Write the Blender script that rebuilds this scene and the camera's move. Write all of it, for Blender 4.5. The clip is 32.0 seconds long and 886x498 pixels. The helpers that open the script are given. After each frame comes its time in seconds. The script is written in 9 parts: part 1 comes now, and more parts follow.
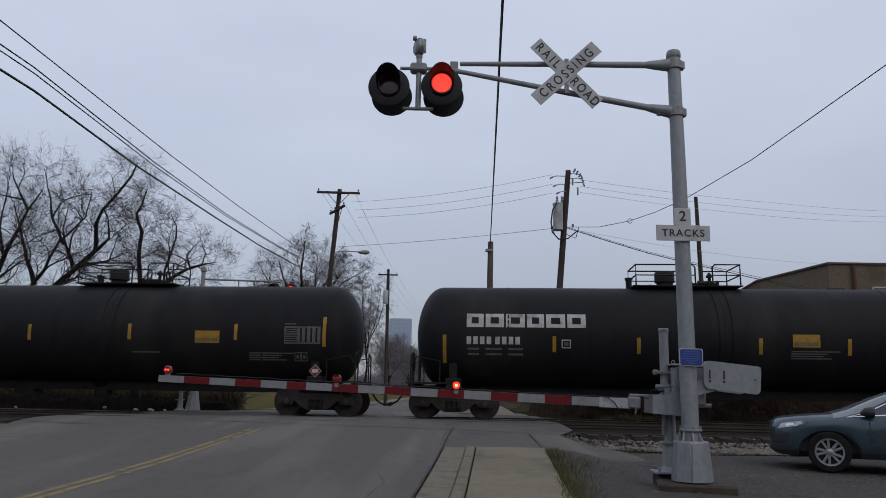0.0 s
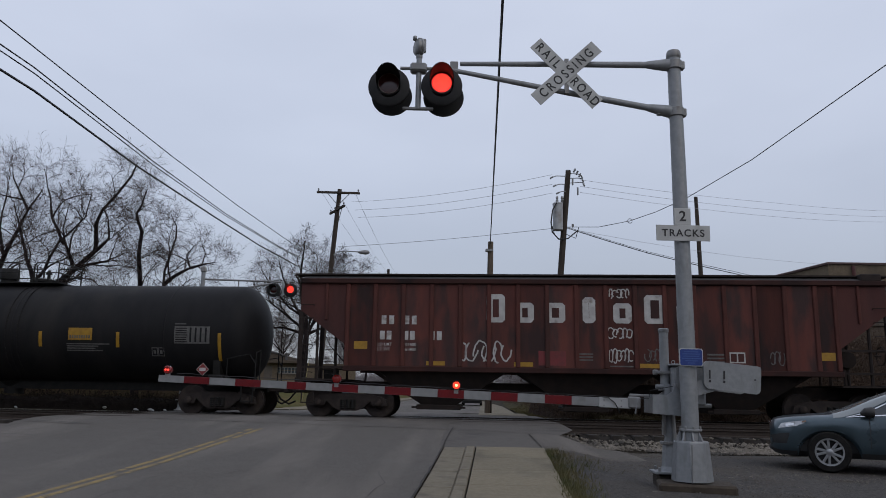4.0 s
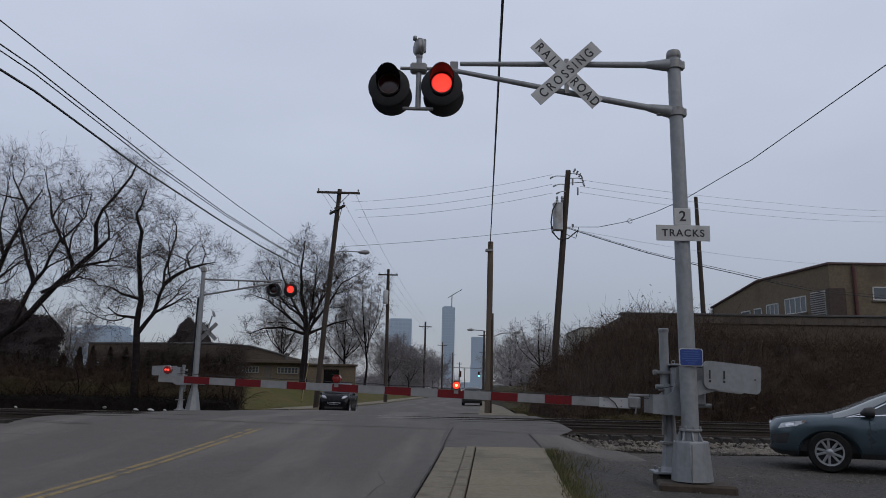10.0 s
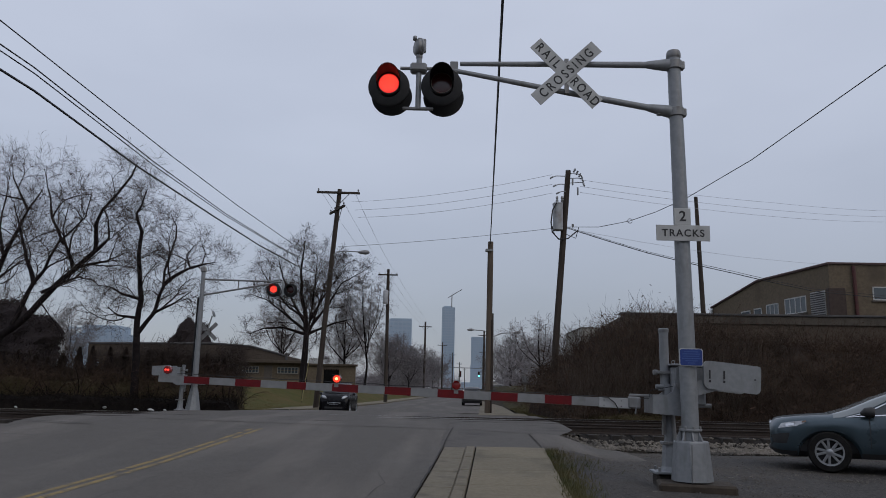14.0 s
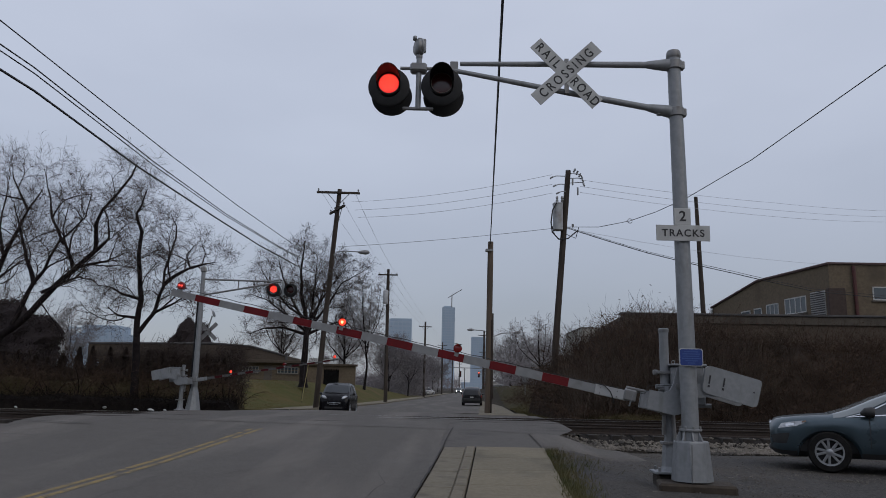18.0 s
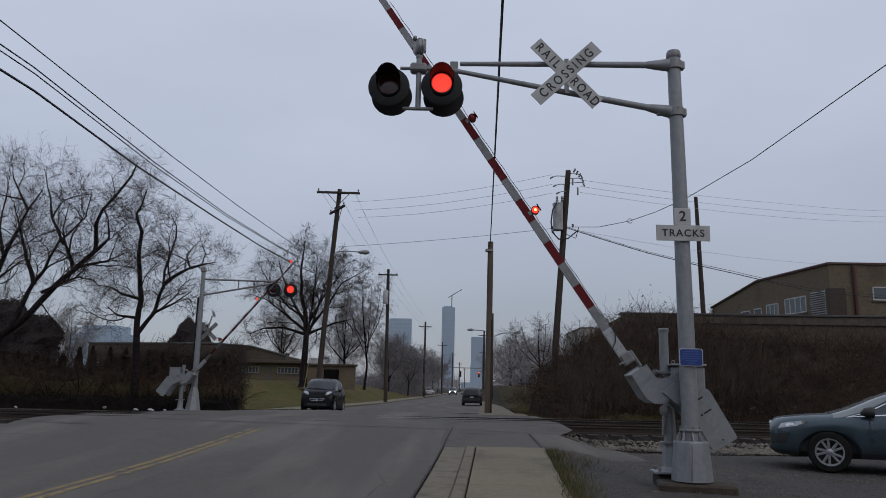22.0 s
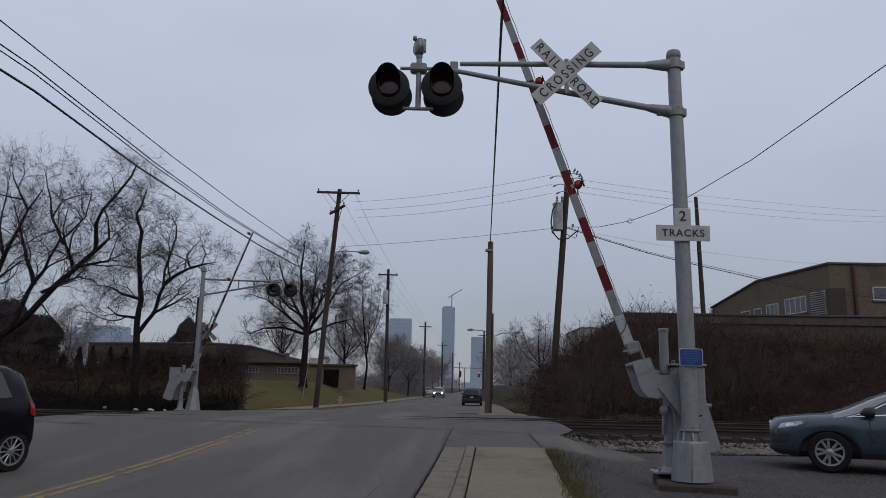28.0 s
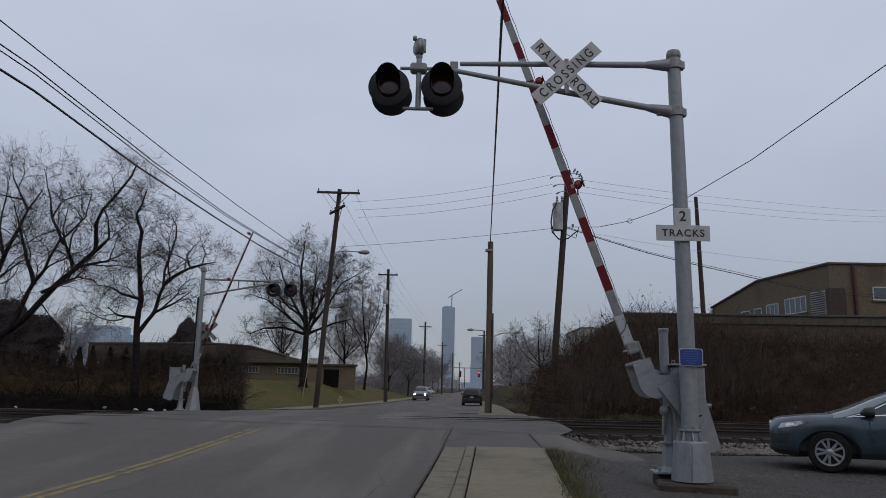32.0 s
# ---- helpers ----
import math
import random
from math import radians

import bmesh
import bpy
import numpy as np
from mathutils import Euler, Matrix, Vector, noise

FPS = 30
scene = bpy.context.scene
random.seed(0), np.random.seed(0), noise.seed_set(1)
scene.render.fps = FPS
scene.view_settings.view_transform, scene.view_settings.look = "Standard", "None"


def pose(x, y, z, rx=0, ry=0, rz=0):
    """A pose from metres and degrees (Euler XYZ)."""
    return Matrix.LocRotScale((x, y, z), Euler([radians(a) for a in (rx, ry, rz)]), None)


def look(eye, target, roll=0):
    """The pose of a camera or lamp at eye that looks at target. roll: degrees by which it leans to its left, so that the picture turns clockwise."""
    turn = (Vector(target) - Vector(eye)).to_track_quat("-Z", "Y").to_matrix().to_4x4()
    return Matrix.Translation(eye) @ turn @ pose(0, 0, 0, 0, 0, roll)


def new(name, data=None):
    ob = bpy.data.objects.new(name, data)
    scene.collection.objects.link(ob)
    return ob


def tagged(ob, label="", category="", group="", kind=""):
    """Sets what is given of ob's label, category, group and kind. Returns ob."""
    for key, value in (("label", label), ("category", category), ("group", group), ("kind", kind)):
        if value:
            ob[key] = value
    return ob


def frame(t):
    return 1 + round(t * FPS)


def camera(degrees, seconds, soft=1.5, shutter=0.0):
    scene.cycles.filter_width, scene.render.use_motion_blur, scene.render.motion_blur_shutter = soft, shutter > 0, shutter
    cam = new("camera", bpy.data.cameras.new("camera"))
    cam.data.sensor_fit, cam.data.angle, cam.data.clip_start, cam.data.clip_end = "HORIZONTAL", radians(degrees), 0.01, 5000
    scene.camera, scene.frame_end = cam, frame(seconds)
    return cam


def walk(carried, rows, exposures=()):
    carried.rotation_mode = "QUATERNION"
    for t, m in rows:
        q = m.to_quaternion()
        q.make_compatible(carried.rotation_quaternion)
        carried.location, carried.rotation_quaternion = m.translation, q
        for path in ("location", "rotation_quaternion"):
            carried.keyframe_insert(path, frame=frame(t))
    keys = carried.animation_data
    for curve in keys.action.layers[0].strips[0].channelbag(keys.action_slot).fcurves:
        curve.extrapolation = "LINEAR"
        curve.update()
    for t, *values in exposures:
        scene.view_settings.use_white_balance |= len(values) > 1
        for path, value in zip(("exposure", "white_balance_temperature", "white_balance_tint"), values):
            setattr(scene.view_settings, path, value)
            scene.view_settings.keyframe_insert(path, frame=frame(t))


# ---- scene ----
# camera: stands still on the pavement, tilted up, leaning slightly
EYE, AIM = (0, 0, 1.4), (0, 10, 3.2714)
cam = camera(61.79, 32.0, soft=0.9)
walk(cam, [(0, look(EYE, AIM, 1.2)), (32, look(EYE, AIM, 1.2))], [(0, 0.15), (1.0, 0.2), (9.0, 0.18), (10.6, 0.02), (32, 0.0)])

# ---- world: overcast winter sky ----
SUN_EL, SUN_ROT = 38, 140
world = bpy.data.worlds.new("overcast_sky")
scene.world = world
world.use_nodes = True
wn = world.node_tree
wn.nodes.clear()


def wnode(kind, **vals):
    n = wn.nodes.new(kind)
    for k, v in vals.items():
        n.inputs[k].default_value = v
    return n


wout = wn.nodes.new("ShaderNodeOutputWorld")
sky = wn.nodes.new("ShaderNodeTexSky")
sky.sky_type, sky.sun_disc = "NISHITA", False
sky.sun_elevation, sky.sun_rotation = radians(SUN_EL), radians(SUN_ROT)
bg_sky = wnode("ShaderNodeBackground", Strength=0.015)
wn.links.new(sky.outputs[0], bg_sky.inputs[0])
# the cloud deck: even grey, with faint soft banks, duller towards the hazy horizon
wtc = wn.nodes.new("ShaderNodeTexCoord")
wmap = wn.nodes.new("ShaderNodeMapping")
wmap.inputs["Scale"].default_value = (1.2, 1.2, 3.0)
wno = wnode("ShaderNodeTexNoise", Scale=1.6, Detail=4.0, Roughness=0.5)
wra = wn.nodes.new("ShaderNodeValToRGB")
wra.color_ramp.elements[0].position, wra.color_ramp.elements[0].color = 0.3, (0.424, 0.46, 0.556, 1)
wra.color_ramp.elements[1].position, wra.color_ramp.elements[1].color = 0.7, (0.485, 0.523, 0.625, 1)
bg_cloud = wnode("ShaderNodeBackground", Strength=1.0)
wadd = wn.nodes.new("ShaderNodeAddShader")
wn.links.new(wtc.outputs["Generated"], wmap.inputs[0])
wn.links.new(wmap.outputs[0], wno.inputs["Vector"])
wn.links.new(wno.outputs[0], wra.inputs[0])
wsep = wn.nodes.new("ShaderNodeSeparateXYZ")
wgr = wn.nodes.new("ShaderNodeValToRGB")
wgr.color_ramp.elements[0].position, wgr.color_ramp.elements[0].color = 0.0, (0.615, 0.605, 0.59, 1)
wgr.color_ramp.elements[1].position, wgr.color_ramp.elements[1].color = 0.55, (1.15, 1.15, 1.15, 1)
for at_, grey in ((0.1, (0.655, 0.655, 0.65)), (0.2, (0.81, 0.815, 0.82)), (0.3, (0.985, 0.99, 0.992))):
    wmid = wgr.color_ramp.elements.new(at_)
    wmid.color = (*grey, 1)
wmul = wn.nodes.new("ShaderNodeMix")
wmul.data_type, wmul.blend_type = "RGBA", "MULTIPLY"
wmul.inputs["Factor"].default_value = 1.0
wn.links.new(wtc.outputs["Generated"], wsep.inputs[0])
wn.links.new(wsep.outputs["Z"], wgr.inputs[0])
wn.links.new(wra.outputs[0], wmul.inputs[6])
wn.links.new(wgr.outputs[0], wmul.inputs[7])
wn.links.new(wmul.outputs[2], bg_cloud.inputs[0])
wn.links.new(bg_sky.outputs[0], wadd.inputs[0])
wn.links.new(bg_cloud.outputs[0], wadd.inputs[1])
wn.links.new(wadd.outputs[0], wout.inputs[0])

sun = new("sun", bpy.data.lights.new("sun", "SUN"))
sun.data.energy, sun.data.angle, sun.data.color = 0.42, radians(45), (1.0, 0.88, 0.72)
sun.rotation_euler = (radians(90 - SUN_EL), 0, radians(180 - SUN_ROT))


# ---- materials ----
def mat(name, col, rough=0.7, metal=0.0, col2=None, scale=8.0, col3=None, scale3=0.6, bump=0.0, bscale=60.0, vary=0.0, spec=0.5, coat=0.0,
        stretch=(1, 1, 1), thresh=0.55, rvar=0.1, stain_stretch=None):
    """Base colour, grain (col2 at scale), stains (col3 at scale3), bump, random value by piece."""
    m = bpy.data.materials.new(name)
    m.use_nodes = True
    nt = m.node_tree
    b = nt.nodes["Principled BSDF"]
    b.inputs["Roughness"].default_value, b.inputs["Metallic"].default_value = rough, metal
    b.inputs["Specular IOR Level"].default_value = spec
    b.inputs["Coat Weight"].default_value = coat
    b.inputs["Coat Roughness"].default_value = 0.08
    tc = nt.nodes.new("ShaderNodeTexCoord")
    mp = nt.nodes.new("ShaderNodeMapping")
    mp.inputs["Scale"].default_value = stretch
    nt.links.new(tc.outputs["Object"], mp.inputs[0])

    def noise_tex(sc, det=5.0):
        n = nt.nodes.new("ShaderNodeTexNoise")
        n.inputs["Scale"].default_value, n.inputs["Detail"].default_value = sc, det
        nt.links.new(mp.outputs[0], n.inputs["Vector"])
        return n

    def mix(fac, a, c2):
        x = nt.nodes.new("ShaderNodeMix")
        x.data_type = "RGBA"
        if hasattr(fac, "is_linked"):
            nt.links.new(fac, x.inputs["Factor"])
        else:
            x.inputs["Factor"].default_value = fac
        for sock, val in ((x.inputs[6], a), (x.inputs[7], c2)):
            if isinstance(val, tuple):
                sock.default_value = (*val[:3], 1)
            else:
                nt.links.new(val, sock)
        return x.outputs[2]

    def ramp(src, lo, hi):
        r = nt.nodes.new("ShaderNodeMapRange")
        r.inputs["From Min"].default_value, r.inputs["From Max"].default_value = lo, hi
        nt.links.new(src, r.inputs["Value"])
        return r.outputs[0]

    out = col
    if col2:
        out = mix(ramp(noise_tex(scale).outputs[0], 0.35, 0.65), out, col2)
    if col3:
        st = noise_tex(scale3, 8.0)
        if stain_stretch:
            mp2 = nt.nodes.new("ShaderNodeMapping")
            mp2.inputs["Scale"].default_value = stain_stretch
            nt.links.new(tc.outputs["Object"], mp2.inputs[0])
            nt.links.new(mp2.outputs[0], st.inputs["Vector"])
        out = mix(ramp(st.outputs[0], thresh, thresh + 0.16), out, col3)
    if vary:
        oi = nt.nodes.new("ShaderNodeObjectInfo")
        hs = nt.nodes.new("ShaderNodeHueSaturation")
        nt.links.new(ramp(oi.outputs["Random"], 0, 1), hs.inputs["Value"])
        hs.inputs["Value"].default_value = 1
        r = nt.nodes.new("ShaderNodeMapRange")
        r.inputs["To Min"].default_value, r.inputs["To Max"].default_value = 1 - vary, 1 + vary
        nt.links.new(oi.outputs["Random"], r.inputs["Value"])
        nt.links.new(r.outputs[0], hs.inputs["Value"])
        if isinstance(out, tuple):
            hs.inputs["Color"].default_value = (*out[:3], 1)
        else:
            nt.links.new(out, hs.inputs["Color"])
        out = hs.outputs[0]
    if isinstance(out, tuple):
        b.inputs["Base Color"].default_value = (*out[:3], 1)
    else:
        nt.links.new(out, b.inputs["Base Color"])
    if rvar:
        rr = nt.nodes.new("ShaderNodeMapRange")
        rr.inputs["To Min"].default_value, rr.inputs["To Max"].default_value = max(0.02, rough - rvar), min(1, rough + rvar)
        nt.links.new(noise_tex(3.0).outputs[0], rr.inputs["Value"])
        nt.links.new(rr.outputs[0], b.inputs["Roughness"])
    if bump:
        bu = nt.nodes.new("ShaderNodeBump")
        bu.inputs["Strength"].default_value, bu.inputs["Distance"].default_value = bump, 0.02
        nt.links.new(noise_tex(bscale, 6.0).outputs[0], bu.inputs["Height"])
        nt.links.new(bu.outputs[0], b.inputs["Normal"])
    return m


def glow(name, col, strength):
    m = bpy.data.materials.new(name)
    m.use_nodes = True
    b = m.node_tree.nodes["Principled BSDF"]
    b.inputs["Base Color"].default_value = (*col, 1)
    b.inputs["Emission Color"].default_value = (*col, 1)
    b.inputs["Emission Strength"].default_value = strength
    return m


def glass(name, tint=(0.05, 0.06, 0.07), rough=0.04):
    m = bpy.data.materials.new(name)
    m.use_nodes = True
    b = m.node_tree.nodes["Principled BSDF"]
    b.inputs["Base Color"].default_value = (*tint, 1)
    b.inputs["Roughness"].default_value = rough
    b.inputs["IOR"].default_value = 1.5
    b.inputs["Specular IOR Level"].default_value = 0.6
    return m


ASPHALT = mat("asphalt", (0.066, 0.058, 0.0495), 0.85, 0, (0.094, 0.0825, 0.071), 24, (0.122, 0.107, 0.092), 0.8, 0.5, 70, thresh=0.48, stain_stretch=(1, 0.12, 1))
ASPHALT_DARK = mat("dark_asphalt", (0.068, 0.06, 0.053), 0.88, 0, (0.1, 0.089, 0.078), 26, (0.047, 0.041, 0.037), 0.8, 0.5, 60)
LOT = mat("gravelly_asphalt", (0.018, 0.0155, 0.014), 0.92, 0, (0.062, 0.055, 0.048), 17, (0.045, 0.036, 0.027), 0.8, 1.0, 30, thresh=0.5)
CONCRETE = mat("weathered_concrete", (0.15, 0.126, 0.082), 0.88, 0, (0.186, 0.157, 0.104), 14, (0.1, 0.084, 0.056), 1.0, 0.5, 50, vary=0.1, thresh=0.5)
CURB = mat("worn_concrete_kerb", (0.128, 0.109, 0.075), 0.88, 0, (0.17, 0.146, 0.102), 9, (0.074, 0.062, 0.046), 2.2, 0.4, 60)
CRACK = mat("tar_and_dirt", (0.015, 0.014, 0.013), 0.95, 0, (0.028, 0.026, 0.023), 10)
CRACK_FINE = mat("dust_filled_crack", (0.044, 0.039, 0.034), 0.95, 0, (0.075, 0.066, 0.057), 5)
YELLOW_LINE = mat("worn_yellow_paint", (0.27, 0.185, 0.055), 0.85, 0, (0.16, 0.12, 0.055), 14, (0.085, 0.073, 0.057), 4, thresh=0.5)
YELLOW_FAINT = mat("nearly_worn_off_yellow_paint", (0.1, 0.085, 0.058), 0.85, 0, (0.085, 0.074, 0.057), 9, (0.075, 0.067, 0.058), 3, thresh=0.45)
GRASS = mat("winter_grass", (0.088, 0.07, 0.022), 0.95, 0, (0.06, 0.064, 0.014), 0.9, (0.105, 0.075, 0.03), 0.22, 0.6, 9, thresh=0.5, spec=0.15)
VERGE = mat("dull_winter_verge", (0.062, 0.048, 0.023), 0.95, 0, (0.036, 0.034, 0.013), 1.1, (0.045, 0.033, 0.02), 0.4, 0.8, 20, spec=0.1)
DIRT = mat("leaf_littered_earth", (0.028, 0.022, 0.016), 0.97, 0, (0.045, 0.036, 0.025), 4, (0.03, 0.03, 0.014), 0.4, 0.9, 25, spec=0.15)
BALLAST = mat("ballast_bed", (0.017, 0.0145, 0.0125), 0.95, 0, (0.036, 0.031, 0.027), 12, (0.025, 0.021, 0.018), 0.8, 1.0, 22, spec=0.1)
STONE = mat("ballast_stone", (0.12, 0.104, 0.084), 0.93, 0, (0.2, 0.176, 0.146), 3, (0.05, 0.045, 0.039), 1.3, 0.3, 30, thresh=0.5)
RAIL_RUST = mat("rusty_rail", (0.03, 0.023, 0.02), 0.75, 0.3, (0.05, 0.036, 0.028), 20)
RAIL_TOP = mat("polished_rail_head", (0.3, 0.3, 0.3), 0.35, 1.0)
TIE = mat("creosoted_timber", (0.022, 0.018, 0.015), 0.95, 0, (0.04, 0.033, 0.027), 12, bump=0.4, vary=0.3)
GALV = mat("weathered_aluminium_paint", (0.215, 0.225, 0.235), 0.52, 0.25, (0.25, 0.26, 0.27), 16, (0.188, 0.195, 0.197), 1.4, 0.12, 45, thresh=0.54, stain_stretch=(6, 6, 1.6))
GALV_DARK = mat("dull_galvanized_steel", (0.19, 0.19, 0.19), 0.5, 0.35, (0.24, 0.24, 0.24), 8, (0.11, 0.1, 0.09), 1.0, 0.1, 50, stain_stretch=(7, 7, 2))
BLACK_PAINT = mat("matt_black_paint", (0.008, 0.008, 0.009), 0.6, 0, (0.013, 0.013, 0.014), 10, (0.02, 0.0195, 0.0195), 3, spec=0.3)
RUBBER = mat("rubber", (0.009, 0.0088, 0.009), 0.85, 0, (0.016, 0.015, 0.014), 14, spec=0.2)
SIGN_WHITE = mat("faded_white_sheeting", (0.43, 0.435, 0.43), 0.5, 0, (0.37, 0.375, 0.37), 5, (0.31, 0.31, 0.3), 2.5)
SIGN_BLACK = mat("black_sign_ink", (0.02, 0.02, 0.022), 0.6)
SIGN_BLUE = mat("blue_sign_sheeting", (0.006, 0.03, 0.18), 0.45, 0, (0.009, 0.04, 0.21), 8)
SIGN_BLUE_TEXT = mat("pale_blue_sign_ink", (0.035, 0.08, 0.26), 0.5)
ARM_WHITE = mat("reflective_white_tape", (0.225, 0.23, 0.235), 0.45, 0, (0.19, 0.195, 0.2), 10, (0.145, 0.145, 0.142), 3)
ARM_RED = mat("reflective_red_tape", (0.135, 0.006, 0.009), 0.6, 0, (0.1, 0.006, 0.009), 9, spec=0.25)
RED_LENS = mat("dark_red_lens", (0.045, 0.008, 0.008), 0.15, 0)
RED_LENS_SMALL = mat("small_red_lens", (0.22, 0.02, 0.02), 0.2, 0)
LENS_RIM = mat("tarnished_lens_rim", (0.12, 0.1, 0.085), 0.4, 0.6)
RED_GLOW = glow("lit_red_lens", (1.0, 0.035, 0.03), 0.75)
RED_GLOW_CORE = glow("lit_red_diodes", (1.0, 0.13, 0.07), 1.9)
ORANGE_GLOW = glow("lit_gate_lamp", (1.0, 0.06, 0.03), 1.0)
ORANGE_GLOW_CORE = glow("lit_gate_filament", (1.0, 0.45, 0.14), 4.0)
TIP_GLOW = glow("lit_tip_lamp", (1.0, 0.06, 0.04), 1.2)
TANK_BLACK = mat("black_tank_paint", (0.0125, 0.0122, 0.0132), 0.55, 0, (0.016, 0.0156, 0.0165), 3, (0.025, 0.0235, 0.022), 0.7, 0.12, 30, stretch=(1, 1, 0.2), thresh=0.55, spec=0.1)
TANK_GREASE = mat("grimy_tank_fittings", (0.008, 0.008, 0.008), 0.7, 0, (0.016, 0.015, 0.014), 6, spec=0.25)
TRUCK = mat("grimy_cast_steel", (0.024, 0.0192, 0.0185), 0.8, 0.05, (0.036, 0.028, 0.025), 7, (0.052, 0.04, 0.034), 3, spec=0.25)
HOPPER_RED = mat("faded_oxide_red_paint", (0.076, 0.026, 0.022), 0.8, 0, (0.058, 0.022, 0.02), 2.2, (0.03, 0.015, 0.014), 0.7, 0.2, 20, stretch=(1, 1, 0.3), thresh=0.52, spec=0.3)
HOPPER_PANEL = mat("streaked_oxide_red_panel", (0.096, 0.033, 0.0265), 0.85, 0, (0.066, 0.0275, 0.0245), 2.6, (0.04, 0.0245, 0.0235), 0.9, 0.25, 20, vary=0.34, stretch=(1, 1, 0.25), thresh=0.47, spec=0.2, stain_stretch=(2.4, 2.4, 0.7))
HOPPER_RIB = mat("rust_streaked_rib_paint", (0.095, 0.033, 0.027), 0.85, 0, (0.069, 0.0275, 0.0235), 3, (0.048, 0.0245, 0.0215), 1.2, stretch=(1, 1, 0.4), spec=0.2)
HOPPER_CHORD = mat("sooty_red_chord_paint", (0.032, 0.016, 0.0145), 0.85, 0, (0.05, 0.021, 0.018), 1.5, (0.018, 0.012, 0.012), 0.8, spec=0.2)
# soot, with the shade below the car also put into this near-black
HOPPER_DARK = mat("sooty_shaded_underframe", (0.02, 0.0155, 0.0145), 0.9, 0, (0.028, 0.02, 0.017), 4, spec=0.3)
HOPPER_ROOF = mat("dull_roof_steel", (0.045, 0.042, 0.044), 0.75, 0.1, (0.03, 0.028, 0.03), 3)
DECAL_WHITE = mat("faded_white_stencil", (0.46, 0.455, 0.445), 0.7, 0, (0.35, 0.34, 0.33), 5, (0.15, 0.12, 0.11), 3, thresh=0.58)
DECAL_GREY = mat("dusty_grey_stencil", (0.12, 0.116, 0.112), 0.8, 0, (0.075, 0.072, 0.07), 9)
DECAL_YELLOW = mat("yellow_reflector_tape", (0.34, 0.19, 0.012), 0.5, 0, (0.26, 0.14, 0.01), 6)
DECAL_RED = mat("red_placard", (0.16, 0.015, 0.018), 0.7)
DECAL_OLD_RED = mat("patch_of_brighter_red", (0.16, 0.022, 0.025), 0.7, 0, (0.11, 0.022, 0.022), 5)
POLE_WOOD = mat("weathered_pole_timber", (0.066, 0.053, 0.044), 0.92, 0, (0.042, 0.034, 0.029), 5, (0.028, 0.0235, 0.0205), 1.5, 0.5, 30, stretch=(1, 1, 0.12), spec=0.2)
POLE_BROWN = mat("brown_pole_timber", (0.11, 0.082, 0.06), 0.92, 0, (0.075, 0.057, 0.042), 5, (0.06, 0.047, 0.036), 1.5, 0.5, 30, stretch=(1, 1, 0.12))
WIRE = mat("black_cable", (0.012, 0.012, 0.013), 0.6)
WIRE_THIN = mat("weathered_grey_wire", (0.3, 0.31, 0.34), 0.6)
TRANSFORMER = mat("grey_enamel", (0.36, 0.37, 0.38), 0.4, 0, (0.3, 0.31, 0.32), 4, (0.22, 0.2, 0.18), 2)


